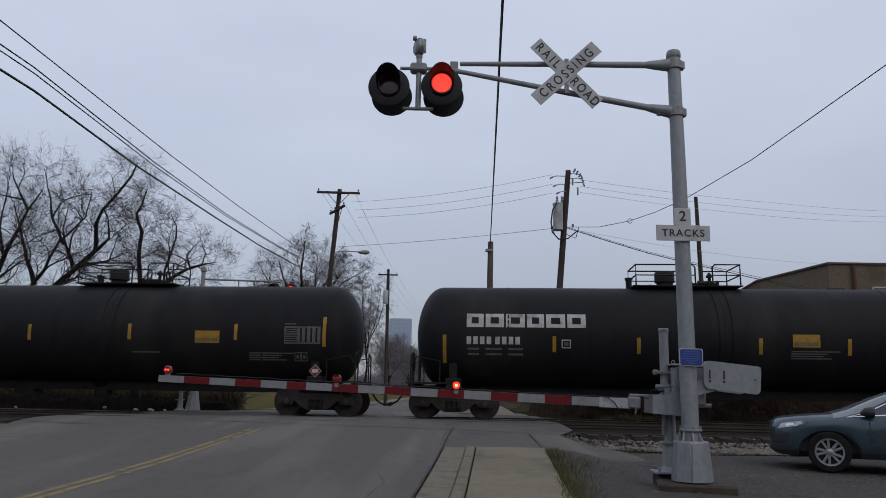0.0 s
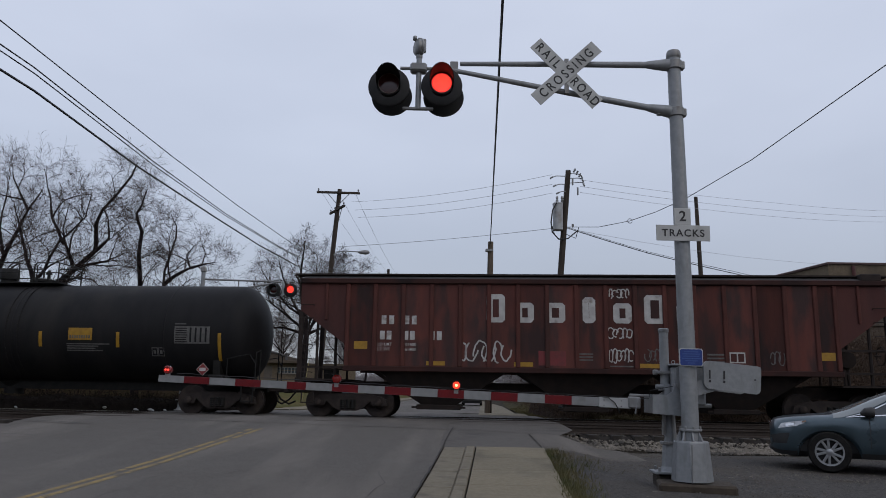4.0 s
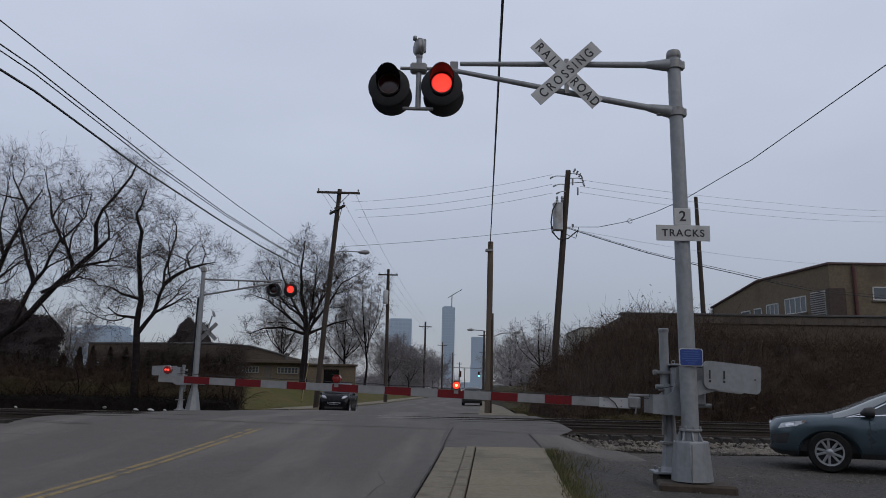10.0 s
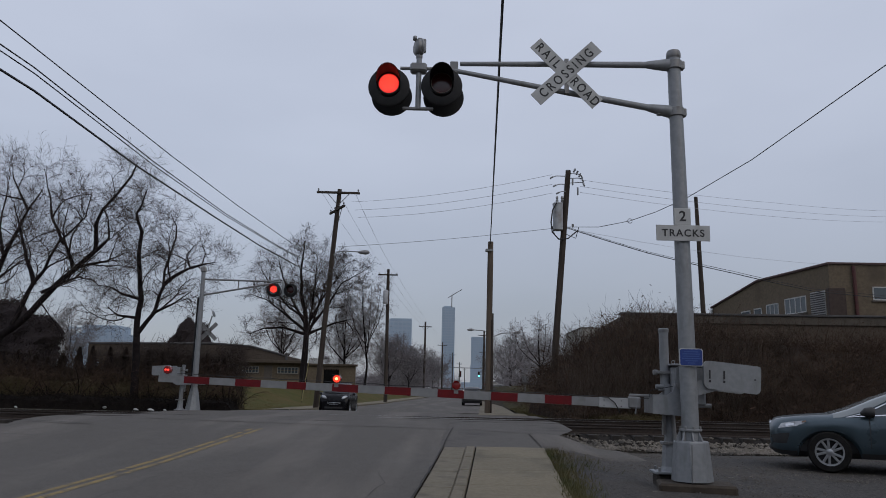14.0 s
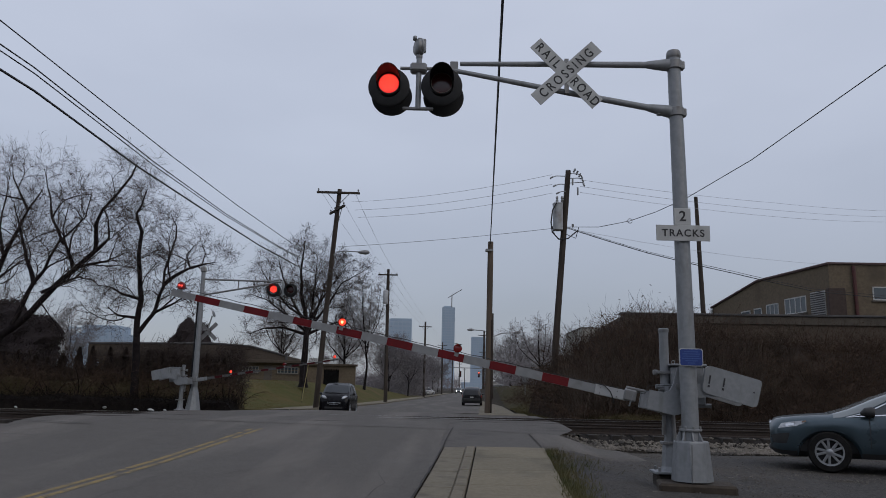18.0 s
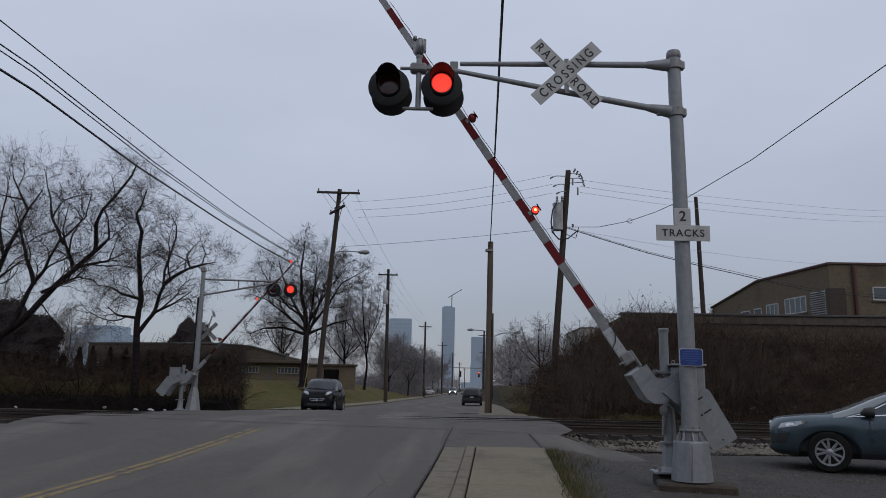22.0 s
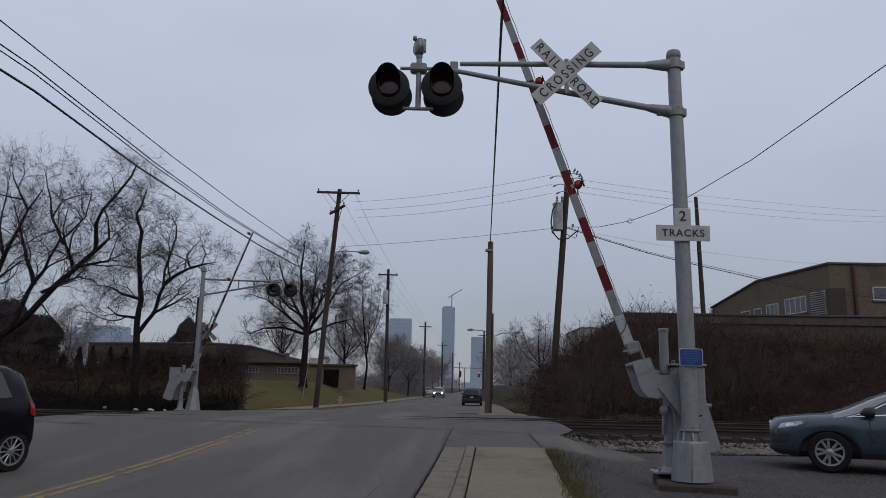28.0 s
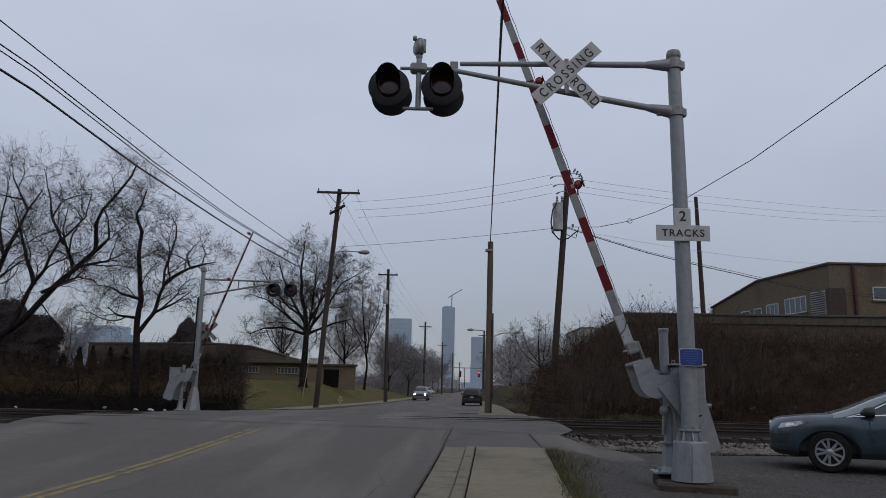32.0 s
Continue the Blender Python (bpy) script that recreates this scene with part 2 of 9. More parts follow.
# ---- mesh helper ----
class G:
    """Gathers vertices and faces of one mesh."""

    def __init__(self):
        self.v, self.f = [], []

    def add(self, vs, fs, m=None):
        k = len(self.v)
        self.v += [tuple(m @ Vector(p)) for p in vs] if m else [tuple(p) for p in vs]
        self.f += [tuple(i + k for i in face) for face in fs]
        return self

    def box(self, a, b, m=None, bev=0.0):
        c = [(a[i] + b[i]) / 2 for i in range(3)]
        h = [abs(b[i] - a[i]) / 2 for i in range(3)]
        if bev <= 0:
            vs = [(c[0] + x * h[0], c[1] + y * h[1], c[2] + z * h[2]) for x in (-1, 1) for y in (-1, 1) for z in (-1, 1)]
            return self.add(vs, [(0, 1, 3, 2), (4, 6, 7, 5), (0, 4, 5, 1), (2, 3, 7, 6), (0, 2, 6, 4), (1, 5, 7, 3)], m)
        bev = min(bev, min(h) * 0.9)
        vs, ix = [], {}
        for sx in (-1, 1):
            for sy in (-1, 1):
                for sz in (-1, 1):
                    sg = (sx, sy, sz)
                    for k in range(3):
                        ix[sg, k] = len(vs)
                        vs.append(tuple(c[i] + sg[i] * (h[i] - (0 if i == k else bev)) for i in range(3)))
        fs = []
        for k in range(3):
            i, j = (k + 1) % 3, (k + 2) % 3

            def sgn(sk, si, sj):
                o = [0, 0, 0]
                o[k], o[i], o[j] = sk, si, sj
                return tuple(o)

            for s in (-1, 1):
                q = [ix[sgn(s, a1, a2), k] for a1, a2 in ((-1, -1), (1, -1), (1, 1), (-1, 1))]
                fs.append(q if s > 0 else q[::-1])
            for si in (-1, 1):
                for sj in (-1, 1):
                    q = [ix[sgn(-1, si, sj), i], ix[sgn(1, si, sj), i], ix[sgn(1, si, sj), j], ix[sgn(-1, si, sj), j]]
                    fs.append(q if si * sj < 0 else q[::-1])
        for sx in (-1, 1):
            for sy in (-1, 1):
                for sz in (-1, 1):
                    q = [ix[(sx, sy, sz), k] for k in range(3)]
                    fs.append(q if sx * sy * sz > 0 else q[::-1])
        return self.add(vs, fs, m)

    def tube(self, pts, rad, n=8, m=None, cap=True):
        pts = [Vector(p) for p in pts]
        rad = rad if isinstance(rad, (list, tuple)) else [rad] * len(pts)
        vs, fs = [], []
        d0 = (pts[1] - pts[0]).normalized()
        a = d0.orthogonal().normalized()
        for i, p in enumerate(pts):
            d = (pts[min(i + 1, len(pts) - 1)] - pts[max(i - 1, 0)]).normalized()
            a = (a - d * a.dot(d)).normalized()
            b = d.cross(a)
            for j in range(n):
                t = 2 * math.pi * j / n
                vs.append(p + (a * math.cos(t) + b * math.sin(t)) * rad[i])
            if i:
                k = (i - 1) * n
                for j in range(n):
                    j2 = (j + 1) % n
                    fs.append((k + j, k + j2, k + n + j2, k + n + j))
        if cap:
            fs.append(tuple(range(n))[::-1])
            fs.append(tuple(range(len(vs) - n, len(vs))))
        return self.add(vs, fs, m)

    def lathe(self, prof, n=16, m=None):
        """prof: (radius, height) from bottom to top, round z; closed with discs where the radius is not 0."""
        vs, fs = [], []
        for r, h in prof:
            vs += [(r * math.cos(2 * math.pi * j / n), r * math.sin(2 * math.pi * j / n), h) for j in range(n)]
        for i in range(len(prof) - 1):
            for j in range(n):
                j2 = (j + 1) % n
                fs.append((i * n + j, i * n + j2, (i + 1) * n + j2, (i + 1) * n + j))
        fs.append(tuple(range(n))[::-1])
        fs.append(tuple(range(len(vs) - n, len(vs))))
        return self.add(vs, fs, m)

    def prism(self, poly, h0, h1, m=None):
        """A polygon (counter-clockwise) in the local xy plane, pulled up from h0 to h1."""
        n = len(poly)
        vs = [(x, y, h0) for x, y in poly] + [(x, y, h1) for x, y in poly]
        fs = [tuple(range(n))[::-1], tuple(range(n, 2 * n))] + [(i, (i + 1) % n, n + (i + 1) % n, n + i) for i in range(n)]
        return self.add(vs, fs, m)

    def grid(self, fun, us, ws, flip=False):
        vs = [fun(u, w) for u in us for w in ws]
        nw = len(ws)
        fs = []
        for i in range(len(us) - 1):
            for j in range(nw - 1):
                q = (i * nw + j, (i + 1) * nw + j, (i + 1) * nw + j + 1, i * nw + j + 1)
                fs.append(q[::-1] if flip else q)
        return self.add(vs, fs)


def mesh(name, g, material, smooth=False):
    me = bpy.data.meshes.new(name)
    me.from_pydata(g.v, [], g.f)
    me.materials.append(material)
    if smooth:
        me.shade_smooth()
        me.set_sharp_from_angle(angle=radians(40))
    return me


def part(name, g, material, parent=None, label="", smooth=False, kind="", m=None):
    ob = new(name, mesh(name, g, material, smooth))
    ob.parent = parent
    if m is not None:
        ob.matrix_basis = m
    return tagged(ob, label, kind=kind)


def thing(name, m, label, category, group="", kind=""):
    ob = new(name)
    ob.empty_display_size = 0.2
    ob.matrix_basis = m
    return tagged(ob, label, category, group, kind)


def lerp(x, xs, ys):
    return float(np.interp(x, xs, ys))


def smooth01(x, a, b):
    t = min(1, max(0, (x - a) / (b - a)))
    return t * t * (3 - 2 * t)


# ---- plan: road, tracks, levels ----
RAIL_Z = 0.50
YAW = radians(4.2)
CT, ST = math.cos(YAW), math.sin(YAW)
TRACK = {"far": 24.60, "near": 20.30}
HW = 4.19


def xc(y):
    return -5.0 + 0.055 * y


def prof(y):
    return lerp(y, (-80, 0, 8, 10, 12, 13, 14.7, 16, 17.5, 19, 21.5, 23.4, 24.6, 26.5, 32, 34, 36, 39, 45, 70, 120, 5000), (-0.05, -0.02, 0.05, 0.1, 0.16, 0.2, 0.28, 0.36, 0.44, 0.5, 0.5, 0.44, 0.42, 0.43, 0.33, 0.19, 0.05, -0.05, -0.02, -0.2, -0.3, -0.3))


def kerb_rise(y):
    """How far the far kerbs stand over the dip in the road behind the tracks."""
    return lerp(y, (30, 36, 39, 45, 60), (0.0, 0.1, 0.1, 0.04, 0.0))


def gz(x, y):
    """Level of the open ground."""
    u = x - xc(y)
    z = prof(y) + kerb_rise(y)
    off = min(z, 0.1 if x > 0 else 0.2)
    w = smooth01(u, HW + 2.3, HW + 3.6) if u > 0 else smooth01(-u, HW + 0.6, HW + 3.0)
    if u < 0 and y < 17.5:
        z, off = z - 0.2, z - 0.2
    if y < 40:
        z = z + (off - z) * w
    if u < 0 and y > 34:
        bank = smooth01(-u, HW + 1.8, HW + 7.5) * smooth01(y, 36, 62) * (1 - smooth01(y, 95, 160))
        z += 1.85 * bank
    if u > 0 and y > 27.5:
        z += 2.0 * smooth01(x, 5.0, 9.0) * smooth01(y, 27.5, 33.0) * (1 - smooth01(y, 120, 300))
    if w > 0.5 or abs(u) > HW + 2:
        z += 0.05 * noise.noise((x * 0.35, y * 0.35, 0.3)) + 0.02 * noise.noise((x * 1.7, y * 1.7, 4.0))
    return z


def axis(fine0, fine1, step, far):
    a = list(np.arange(fine0, fine1 + step / 2, step))
    d, lo, hi = step, fine0, fine1
    while hi < far or lo > -far:
        d *= 1.35
        lo, hi = lo - d, hi + d
        a = [max(lo, -far)] + a + [min(hi, far)]
    return a


ground = part("ground", G().grid(lambda x, y: (x, y, gz(x, y) - 0.05), axis(-24, 18, 0.6, 4200), axis(2, 60, 0.6, 4200)), DIRT, smooth=True)
tagged(ground, "bare brown winter earth with leaf litter", "ground", kind="structure")
LAWN_X = [-60, -52, -46, -40] + [-36 + 1.0 * k for k in range(30)] + [-6.3, -5.75]
lawn = part("ground_lawn", G().grid(lambda u, y: (xc(y) + u, y, gz(xc(y) + u, y) + 0.02), LAWN_X, [36.5 + 0.8 * k for k in range(50)] + [78, 81, 85, 90, 100, 115, 130, 150]), GRASS, smooth=True)
tagged(lawn, "patchy winter lawn, green and straw-brown", "lawn", kind="structure")
verge = part("ground_verge", G().grid(lambda u, y: (xc(y) + u, y, gz(xc(y) + u, y) + 0.05), [7.0, 7.3, 7.6, 8.0, 8.3, 8.6, 8.9, 9.2, 9.6, 10.2, 11], [29.6 + 0.7 * k for k in range(30)] + [52, 54, 56, 60, 65, 70, 80, 90, 105, 120, 150, 200]), VERGE, smooth=True)
tagged(verge, "thin straw-coloured grass verge", "verge", kind="structure")


def road_z(u, y):
    return prof(y) - 0.012 * max(0, -u) * (1 - smooth01(y, 14, 19)) + 0.03 * (1 - (u / HW) ** 2) * (1 - smooth01(y, 14, 17.5) * (1 - smooth01(y, 27, 31))) + 0.012 * noise.noise((u * 0.5, y * 0.3, 1.0))


ROAD_Y = list(np.arange(-40, 4, 4)) + list(np.arange(4, 40, 0.5)) + [42, 45, 50, 55, 60, 65, 70, 80, 90, 105, 120, 160, 220, 300, 420, 600, 900, 1400]
road = part("road", G().grid(lambda u, y: (xc(y) + u + (0.017 * (y - 9.4) if u > HW - 0.01 and -14 < y < 15 else 0.0), y, road_z(u, y)), [HW * k / 6 for k in range(-6, 7)], ROAD_Y), ASPHALT, smooth=True)
tagged(road, "worn grey asphalt two-lane street", "road", kind="structure")


def strip(name, u0, u1, ys, material, lift, label, wob=0.0, parent=None, zf=None):
    """A thin painted or tarred strip that follows the road."""
    def at(u, y):
        k = u + wob * noise.noise((y * 1.3, u0, 2.0))
        return (xc(y) + k, y, (zf or road_z)(k, y) + lift)
    ob = part(name, G().grid(at, [u0, u1], ys), material, parent, label)
    if parent is None:
        tagged(ob, label, "road marking", kind="structure")
    return ob


NEAR_Y = list(np.arange(-20, 17.1, 0.5))
FAR_Y = [29, 31, 33, 36, 40, 45, 50, 60, 70, 80, 95, 120]
for u in (-0.145, 0.045):
    strip("line_yellow", u, u + 0.1, NEAR_Y, YELLOW_LINE, 0.004, "worn yellow centre line", 0.02, road)
    strip("line_yellow", u, u + 0.1, FAR_Y, YELLOW_FAINT, 0.004, "worn yellow centre line", 0.02, road)
def joint_at(k, y):
    w = 0.008 + 0.02 * abs(noise.noise((y * 1.7, 4.0, 1.0)))
    return (xc(y) + HW - 0.012 + 0.017 * (y - 9.4) + 0.035 * noise.noise((y * 2.3, 0.0, 2.0)) + k * w, y, prof(y) + 0.012)
part("joint", G().grid(joint_at, [-1, 1], list(np.arange(-14, 18.3, 0.15))), CRACK, road, "ragged open joint at the road edge")
# seams and cracks across the crossing
def seam(y0, y1, x0, x1, wid, seed, fill=None):
    n = 46
    g = G()
    xs = [x0 + (x1 - x0) * i / n for i in range(n + 1)]
    def at(x, k):
        y = y0 + (y1 - y0) * (x - x0) / (x1 - x0) + 0.10 * noise.noise((x * 0.7, seed, 0)) + 0.03 * noise.noise((x * 4, seed, 3))
        return (x, y + k * wid * (0.6 + 0.8 * abs(noise.noise((x * 1.1, seed, 5)))), max(prof(y), road_z(x - xc(y), y) if abs(x - xc(y)) < HW else prof(y)) + 0.006)
    return part("crack", g.grid(at, xs, [-0.5, 0.5]), fill or CRACK_FINE, road, "dark cracked asphalt seam")
seam(19.0, 17.2, -7.3, 2.6, 0.08, 1.0)
seam(21.6, 21.1, -7.2, 2.8, 0.07, 2.0)
seam(23.9, 23.6, -7.0, 3.0, 0.10, 3.0)
seam(25.5, 25.2, -6.9, 3.2, 0.06, 4.0)
seam(17.9, 17.3, -9.9, -7.9, 0.1, 11.0, CRACK)
seam(15.5, 15.1, -9.6, -8.0, 0.05, 12.0, CRACK)
seam(14.74, 14.70, 0.15, 2.0, 0.05, 6.0, CRACK)
strip("crack", 0.72, 0.73, list(np.arange(8.6, 10.9, 0.1)), CRACK_FINE, 0.004, "thin wandering crack", 0.3, road)
seam(26.6, 26.4, -6.8, 3.3, 0.09, 8.0)

def wander(pts, wid, seed):
    """A thin crack that wanders along the road through a few bends."""
    g, out = G(), []
    for (xa, ya), (xb, yb) in zip(pts, pts[1:]):
        for k in range(14):
            t = k / 14
            x, y = xa + (xb - xa) * t, ya + (yb - ya) * t
            out.append((x + 0.09 * noise.noise((x * 2.1, y * 2.1, seed)), y + 0.16 * noise.noise((x * 2.6, y * 2.6, seed + 4))))
    vs = []
    for (x, y), (xn, yn) in zip(out, out[1:]):
        l = math.hypot(xn - x, yn - y) or 1
        w = wid * (0.35 + abs(noise.noise((x * 3, y * 3, seed + 8))))
        vs += [(x - (yn - y) / l * w, y + (xn - x) / l * w, road_z(x - xc(y), y) + 0.005), (x + (yn - y) / l * w, y - (xn - x) / l * w, road_z(x - xc(y), y) + 0.005)]
    g.add(vs, [(2 * i, 2 * i + 1, 2 * i + 3, 2 * i + 2) for i in range(len(vs) // 2 - 1)])
    return part("crack", g, CRACK_FINE, road, "thin wandering asphalt crack")
wander(((-3.2, 10.4), (-2.6, 11.5), (-2.1, 12.3)), 0.011, 1.0)
wander(((-8.0, 15.2), (-6.2, 15.6), (-4.8, 15.2)), 0.02, 3.0)
wander(((-1.0, 8.6), (-0.7, 10.2), (-0.9, 11.6)), 0.012, 5.0)

# asphalt apron that carries the footpath over the tracks
apron = part("pavement_apron", G().grid(lambda u, y: (xc(y) + HW + (u - 0.06 * noise.noise((y * 2, 0, 0)) if u > 0.5 else u) * (1 + 0.45 * smooth01(y, 15, 18.5)), y, prof(y) - 0.004 + 0.01 * noise.noise((u, y, 7))), [0, 0.4, 0.8, 1.2, 1.6, 2.0, 2.05], list(np.arange(14.7, 30.3, 0.5))), ASPHALT_DARK, smooth=True)
tagged(apron, "patched dark asphalt footpath apron", "pavement", kind="structure")
apron2 = part("pavement_patch", G().grid(lambda x, y: (x, y, gz(x, y) + 0.022 - 0.06 * (1 - smooth01(min(y - 14.6, 17.2 - y, 4.2 - x), 0.0, 0.35))), [2.0, 2.3, 2.6, 2.9, 3.2, 3.5, 3.75, 3.9, 4.05, 4.2], [14.6, 14.7, 14.82, 14.95, 15.2, 15.6, 16.0, 16.4, 16.8, 16.95, 17.08, 17.2]), ASPHALT, smooth=True)
tagged(apron2, "sloping dark asphalt patch beside the footpath", "pavement", kind="structure")

# concrete footpath: slabs, kerb and gutter stones
walk_near = thing("pavement_near", pose(0, 0, 0), "weathered buff concrete footpath with kerb and gutter", "pavement", kind="structure")
def slab(name, u0, u1, y0, y1, top, mt, parent, bev=0.012):
    g = G()
    pts = [(u, y) for u, y in ((u0, y0), (u1, y0), (u1, y1), (u0, y1))]
    ins = [(u + (bev if u == u0 else -bev), y + (bev if y == y0 else -bev)) for u, y in pts]
    P = lambda u, y, dz: (xc(y) + u + 0.017 * (y - 9.4), y, prof(y) + dz)
    g.add([P(u, y, top - 0.14) for u, y in pts] + [P(u, y, top - bev) for u, y in pts] + [P(u, y, top) for u, y in ins],
          [(0, 1, 5, 4), (1, 2, 6, 5), (2, 3, 7, 6), (3, 0, 4, 7), (4, 5, 9, 8), (5, 6, 10, 9), (6, 7, 11, 10), (7, 4, 8, 11), (8, 9, 10, 11)])
    return part(name, g, mt, parent)
y = 14.7
while y > -14.0:
    y0 = y - 1.45
    slab("slab", HW + 0.635, HW + 1.94, y0 + 0.004, y - 0.004, 0.02, CONCRETE, walk_near, 0.006)
    y = y0
y = 14.7
while y > -14.0:
    y0 = y - 1.5
    slab("kerb_stone", HW + 0.44, HW + 0.61, y0 + 0.008, y - 0.008, 0.03, CURB, walk_near, 0.02)
    slab("gutter_stone", HW + 0.012, HW + 0.432, y0 + 0.008, y - 0.008, -0.02 + 0.02, CURB, walk_near, 0.015)
    y = y0
# far footpaths and kerb
walk_far = part("pavement_far_right", G().grid(lambda u, y: (xc(y) + HW + u, y, prof(y) + 0.008 + 0.042 * smooth01(y, 29.6, 34) + kerb_rise(y)), [0.7, 0.75, 1.2, 1.7, 2.2, 2.65], [29.6, 31, 33, 36, 40, 45, 52, 60, 70, 85, 110, 150, 220]), CONCRETE, smooth=True)
part("gutter", G().grid(lambda u, y: (xc(y) + HW + u, y, prof(y) + 0.004), [-0.02, 0.4, 0.71], [29.6, 31, 33, 36, 40, 45, 52, 60, 70, 85, 110, 150, 220]), ASPHALT, walk_far, "worn asphalt gutter strip", smooth=True)
tagged(walk_far, "pale concrete footpath beyond the tracks", "pavement", kind="structure")
walk_fl = part("pavement_far_left", G().grid(lambda u, y: (xc(y) - HW - u, y, prof(y) + 0.09 + kerb_rise(y)), [0.0, 0.2, 1.0, 1.8], [38, 40, 43, 48, 54, 60, 70, 85, 110, 150, 220], True), CONCRETE, smooth=True)
tagged(walk_fl, "concrete footpath along the lawn", "pavement", kind="structure")
kerb_l = thing("kerb_far_left", pose(0, 0, 0), "low concrete kerb beside the street", "kerb", kind="structure")
yy = 37.0
while yy < 120:
    y1 = yy + 3.0
    part("kerb_stone", G().add([(xc(a) - HW - b, a, prof(a) + c + (kerb_rise(a) if c > 0 else 0)) for a in (yy + 0.01, y1 - 0.01) for b, c in ((-0.02, -0.1), (-0.02, 0.1), (0.16, 0.11), (0.16, -0.1))],
         [(0, 1, 2, 3), (7, 6, 5, 4), (0, 4, 5, 1), (1, 5, 6, 2), (2, 6, 7, 3)]), CURB, kerb_l)
    yy = y1
side_st = part("pavement_side_street", G().grid(lambda u, y: (xc(y) - HW - u, y, prof(y) - 0.012 * HW * (1 - smooth01(y, 14, 19)) - 0.004 - 0.004 * u), [-0.02, 0.8, 1.6, 2.6, 4, 6, 9, 13, 20, 32], [-6, 0, 4, 7, 9, 10, 11, 12, 13, 14, 14.7, 15.4, 16, 16.7, 17.2], True), ASPHALT, smooth=True)
tagged(side_st, "worn grey asphalt mouth of a side street", "road", kind="structure")
cross_l = part("pavement_crossing", G().grid(lambda k, y: (xc(y) - HW + 0.02 - k * (xc(y) - HW - lerp(y, (17, 18.2, 19.5, 20.8, 23.2, 26.5, 28.5), (-9.8, -10.02, -10.14, -10.07, -9.98, -9.54, -9.3)) + 0.15 * noise.noise((y * 0.8, 2.0, 0.0))), y, prof(y) - 0.006 - 0.012 * HW * (1 - smooth01(y, 14, 19)) - 0.02 * k), [0, 0.25, 0.5, 0.75, 0.97, 1.0], [17.0, 17.3, 17.8, 18.4, 19, 19.6, 20.3, 21, 21.5, 22.4, 23.4, 24, 24.6, 25.5, 26.5, 27.5, 28.5], True), ASPHALT, smooth=True)
tagged(cross_l, "worn asphalt infill of the crossing beside the street", "road", kind="structure")
drive = part("pavement_lot", G().grid(lambda x, y: (x, y, gz(x, y) - 0.015), [1.3, 1.5, 1.7, 1.85, 2.0, 2.2, 2.6, 3.0, 3.4, 3.8, 4.2, 4.7, 5.2, 6, 7, 8, 9, 10, 12, 15, 20, 30], [-14, -10, -6, -3, 0, 1.5] + list(np.arange(3, 17.0, 0.5))), LOT, smooth=True)
tagged(drive, "dark gravelly parking area", "pavement", kind="structure")


# ---- tracks ----
def tp(s, off, z=0.0, which="far"):
    """A point by the way along a track (to the right), across it (away) and over the rail's top."""
    grade = 0.006 * max(-20, min(20, s)) - 0.054 if which == "far" else 0.0      # the far track climbs gently to the right
    return (s * CT + off * ST, TRACK[which] - s * ST + off * CT, RAIL_Z + z + grade)


def on_road(s, which):
    x, y, _ = tp(s, 0, 0, which)
    return -9.9 < x < xc(y) + HW + 2.9


for which, nm in (("far", "track_far"), ("near", "track_near")):
    tr = thing(nm, pose(0, 0, 0), "rusty railway track on dark ties and grey ballast", "railway track", kind="structure")
    for off in (-0.755, 0.755):
        g, gt = G(), G()
        sec = ((-0.07, -0.17), (0.07, -0.17), (0.07, -0.155), (0.012, -0.13), (0.012, -0.045), (0.036, -0.03), (0.036, -0.004), (-0.036, -0.004), (-0.036, -0.03), (-0.012, -0.045), (-0.012, -0.13), (-0.07, -0.155))
        ends = (-260, -60, -30, -15, 0, 15, 30, 60, 160)
        for a, b in zip(ends, ends[1:]):
            n = len(sec)
            g.add([tp(a, off + p, q, which) for p, q in sec] + [tp(b, off + p, q, which) for p, q in sec], [(i, (i + 1) % n, n + (i + 1) % n, n + i) for i in range(n)])
            gt.add([tp(a, off - 0.03, 0.0, which), tp(b, off - 0.03, 0.0, which), tp(b, off + 0.03, 0.0, which), tp(a, off + 0.03, 0.0, which)], [(0, 1, 2, 3)])
        rl = part("rail", g, RAIL_RUST, tr)
        part("rail_head", gt, RAIL_TOP if which == "far" else RAIL_RUST, rl)
    tie_me = mesh("tie", G().box((-0.115, -1.3, -0.36), (0.115, 1.3, -0.172), bev=0.012), TIE)
    s = -30.0
    while s < 26:
        if not on_road(s, which):
            ob = new("tie", tie_me)
            ob.parent = tr
            ob.matrix_basis = Matrix.Translation(tp(s, 0.04 * math.sin(s * 7), 0, which)) @ pose(0, 0, 0, 0, 0, -4.2 + 1.5 * math.sin(s * 3))
        s += 0.53
    # ballast shoulders, stopped at the road
    for side, (a, b) in (("l", (-260, -1)), ("r", (1, 160))):
        g = G()
        ss = [s for s in ([-260, -150, -90, -60, -45] + list(np.arange(-36, 36, 0.6)) + [45, 60, 90, 160]) if a <= s <= b and not on_road(s, which)]
        acr = [-2.6, -2.2, -1.8, -1.4, -0.9, -0.4, 0.1, 0.6, 1.1, 1.5, 2.1]
        def bz(s, o):
            h = (-0.21 if o > -1.0 else -0.29) if abs(o) < 1.35 else (-0.21 if o > 0 else -0.29) - (abs(o) - 1.35) * 0.3
            p = tp(s, o, h, which)
            return (p[0], p[1], p[2] + 0.035 * noise.noise((p[0] * 2.1, p[1] * 2.1, 0)))
        part("ballast", g.grid(bz, ss, acr), BALLAST, tr, smooth=True)

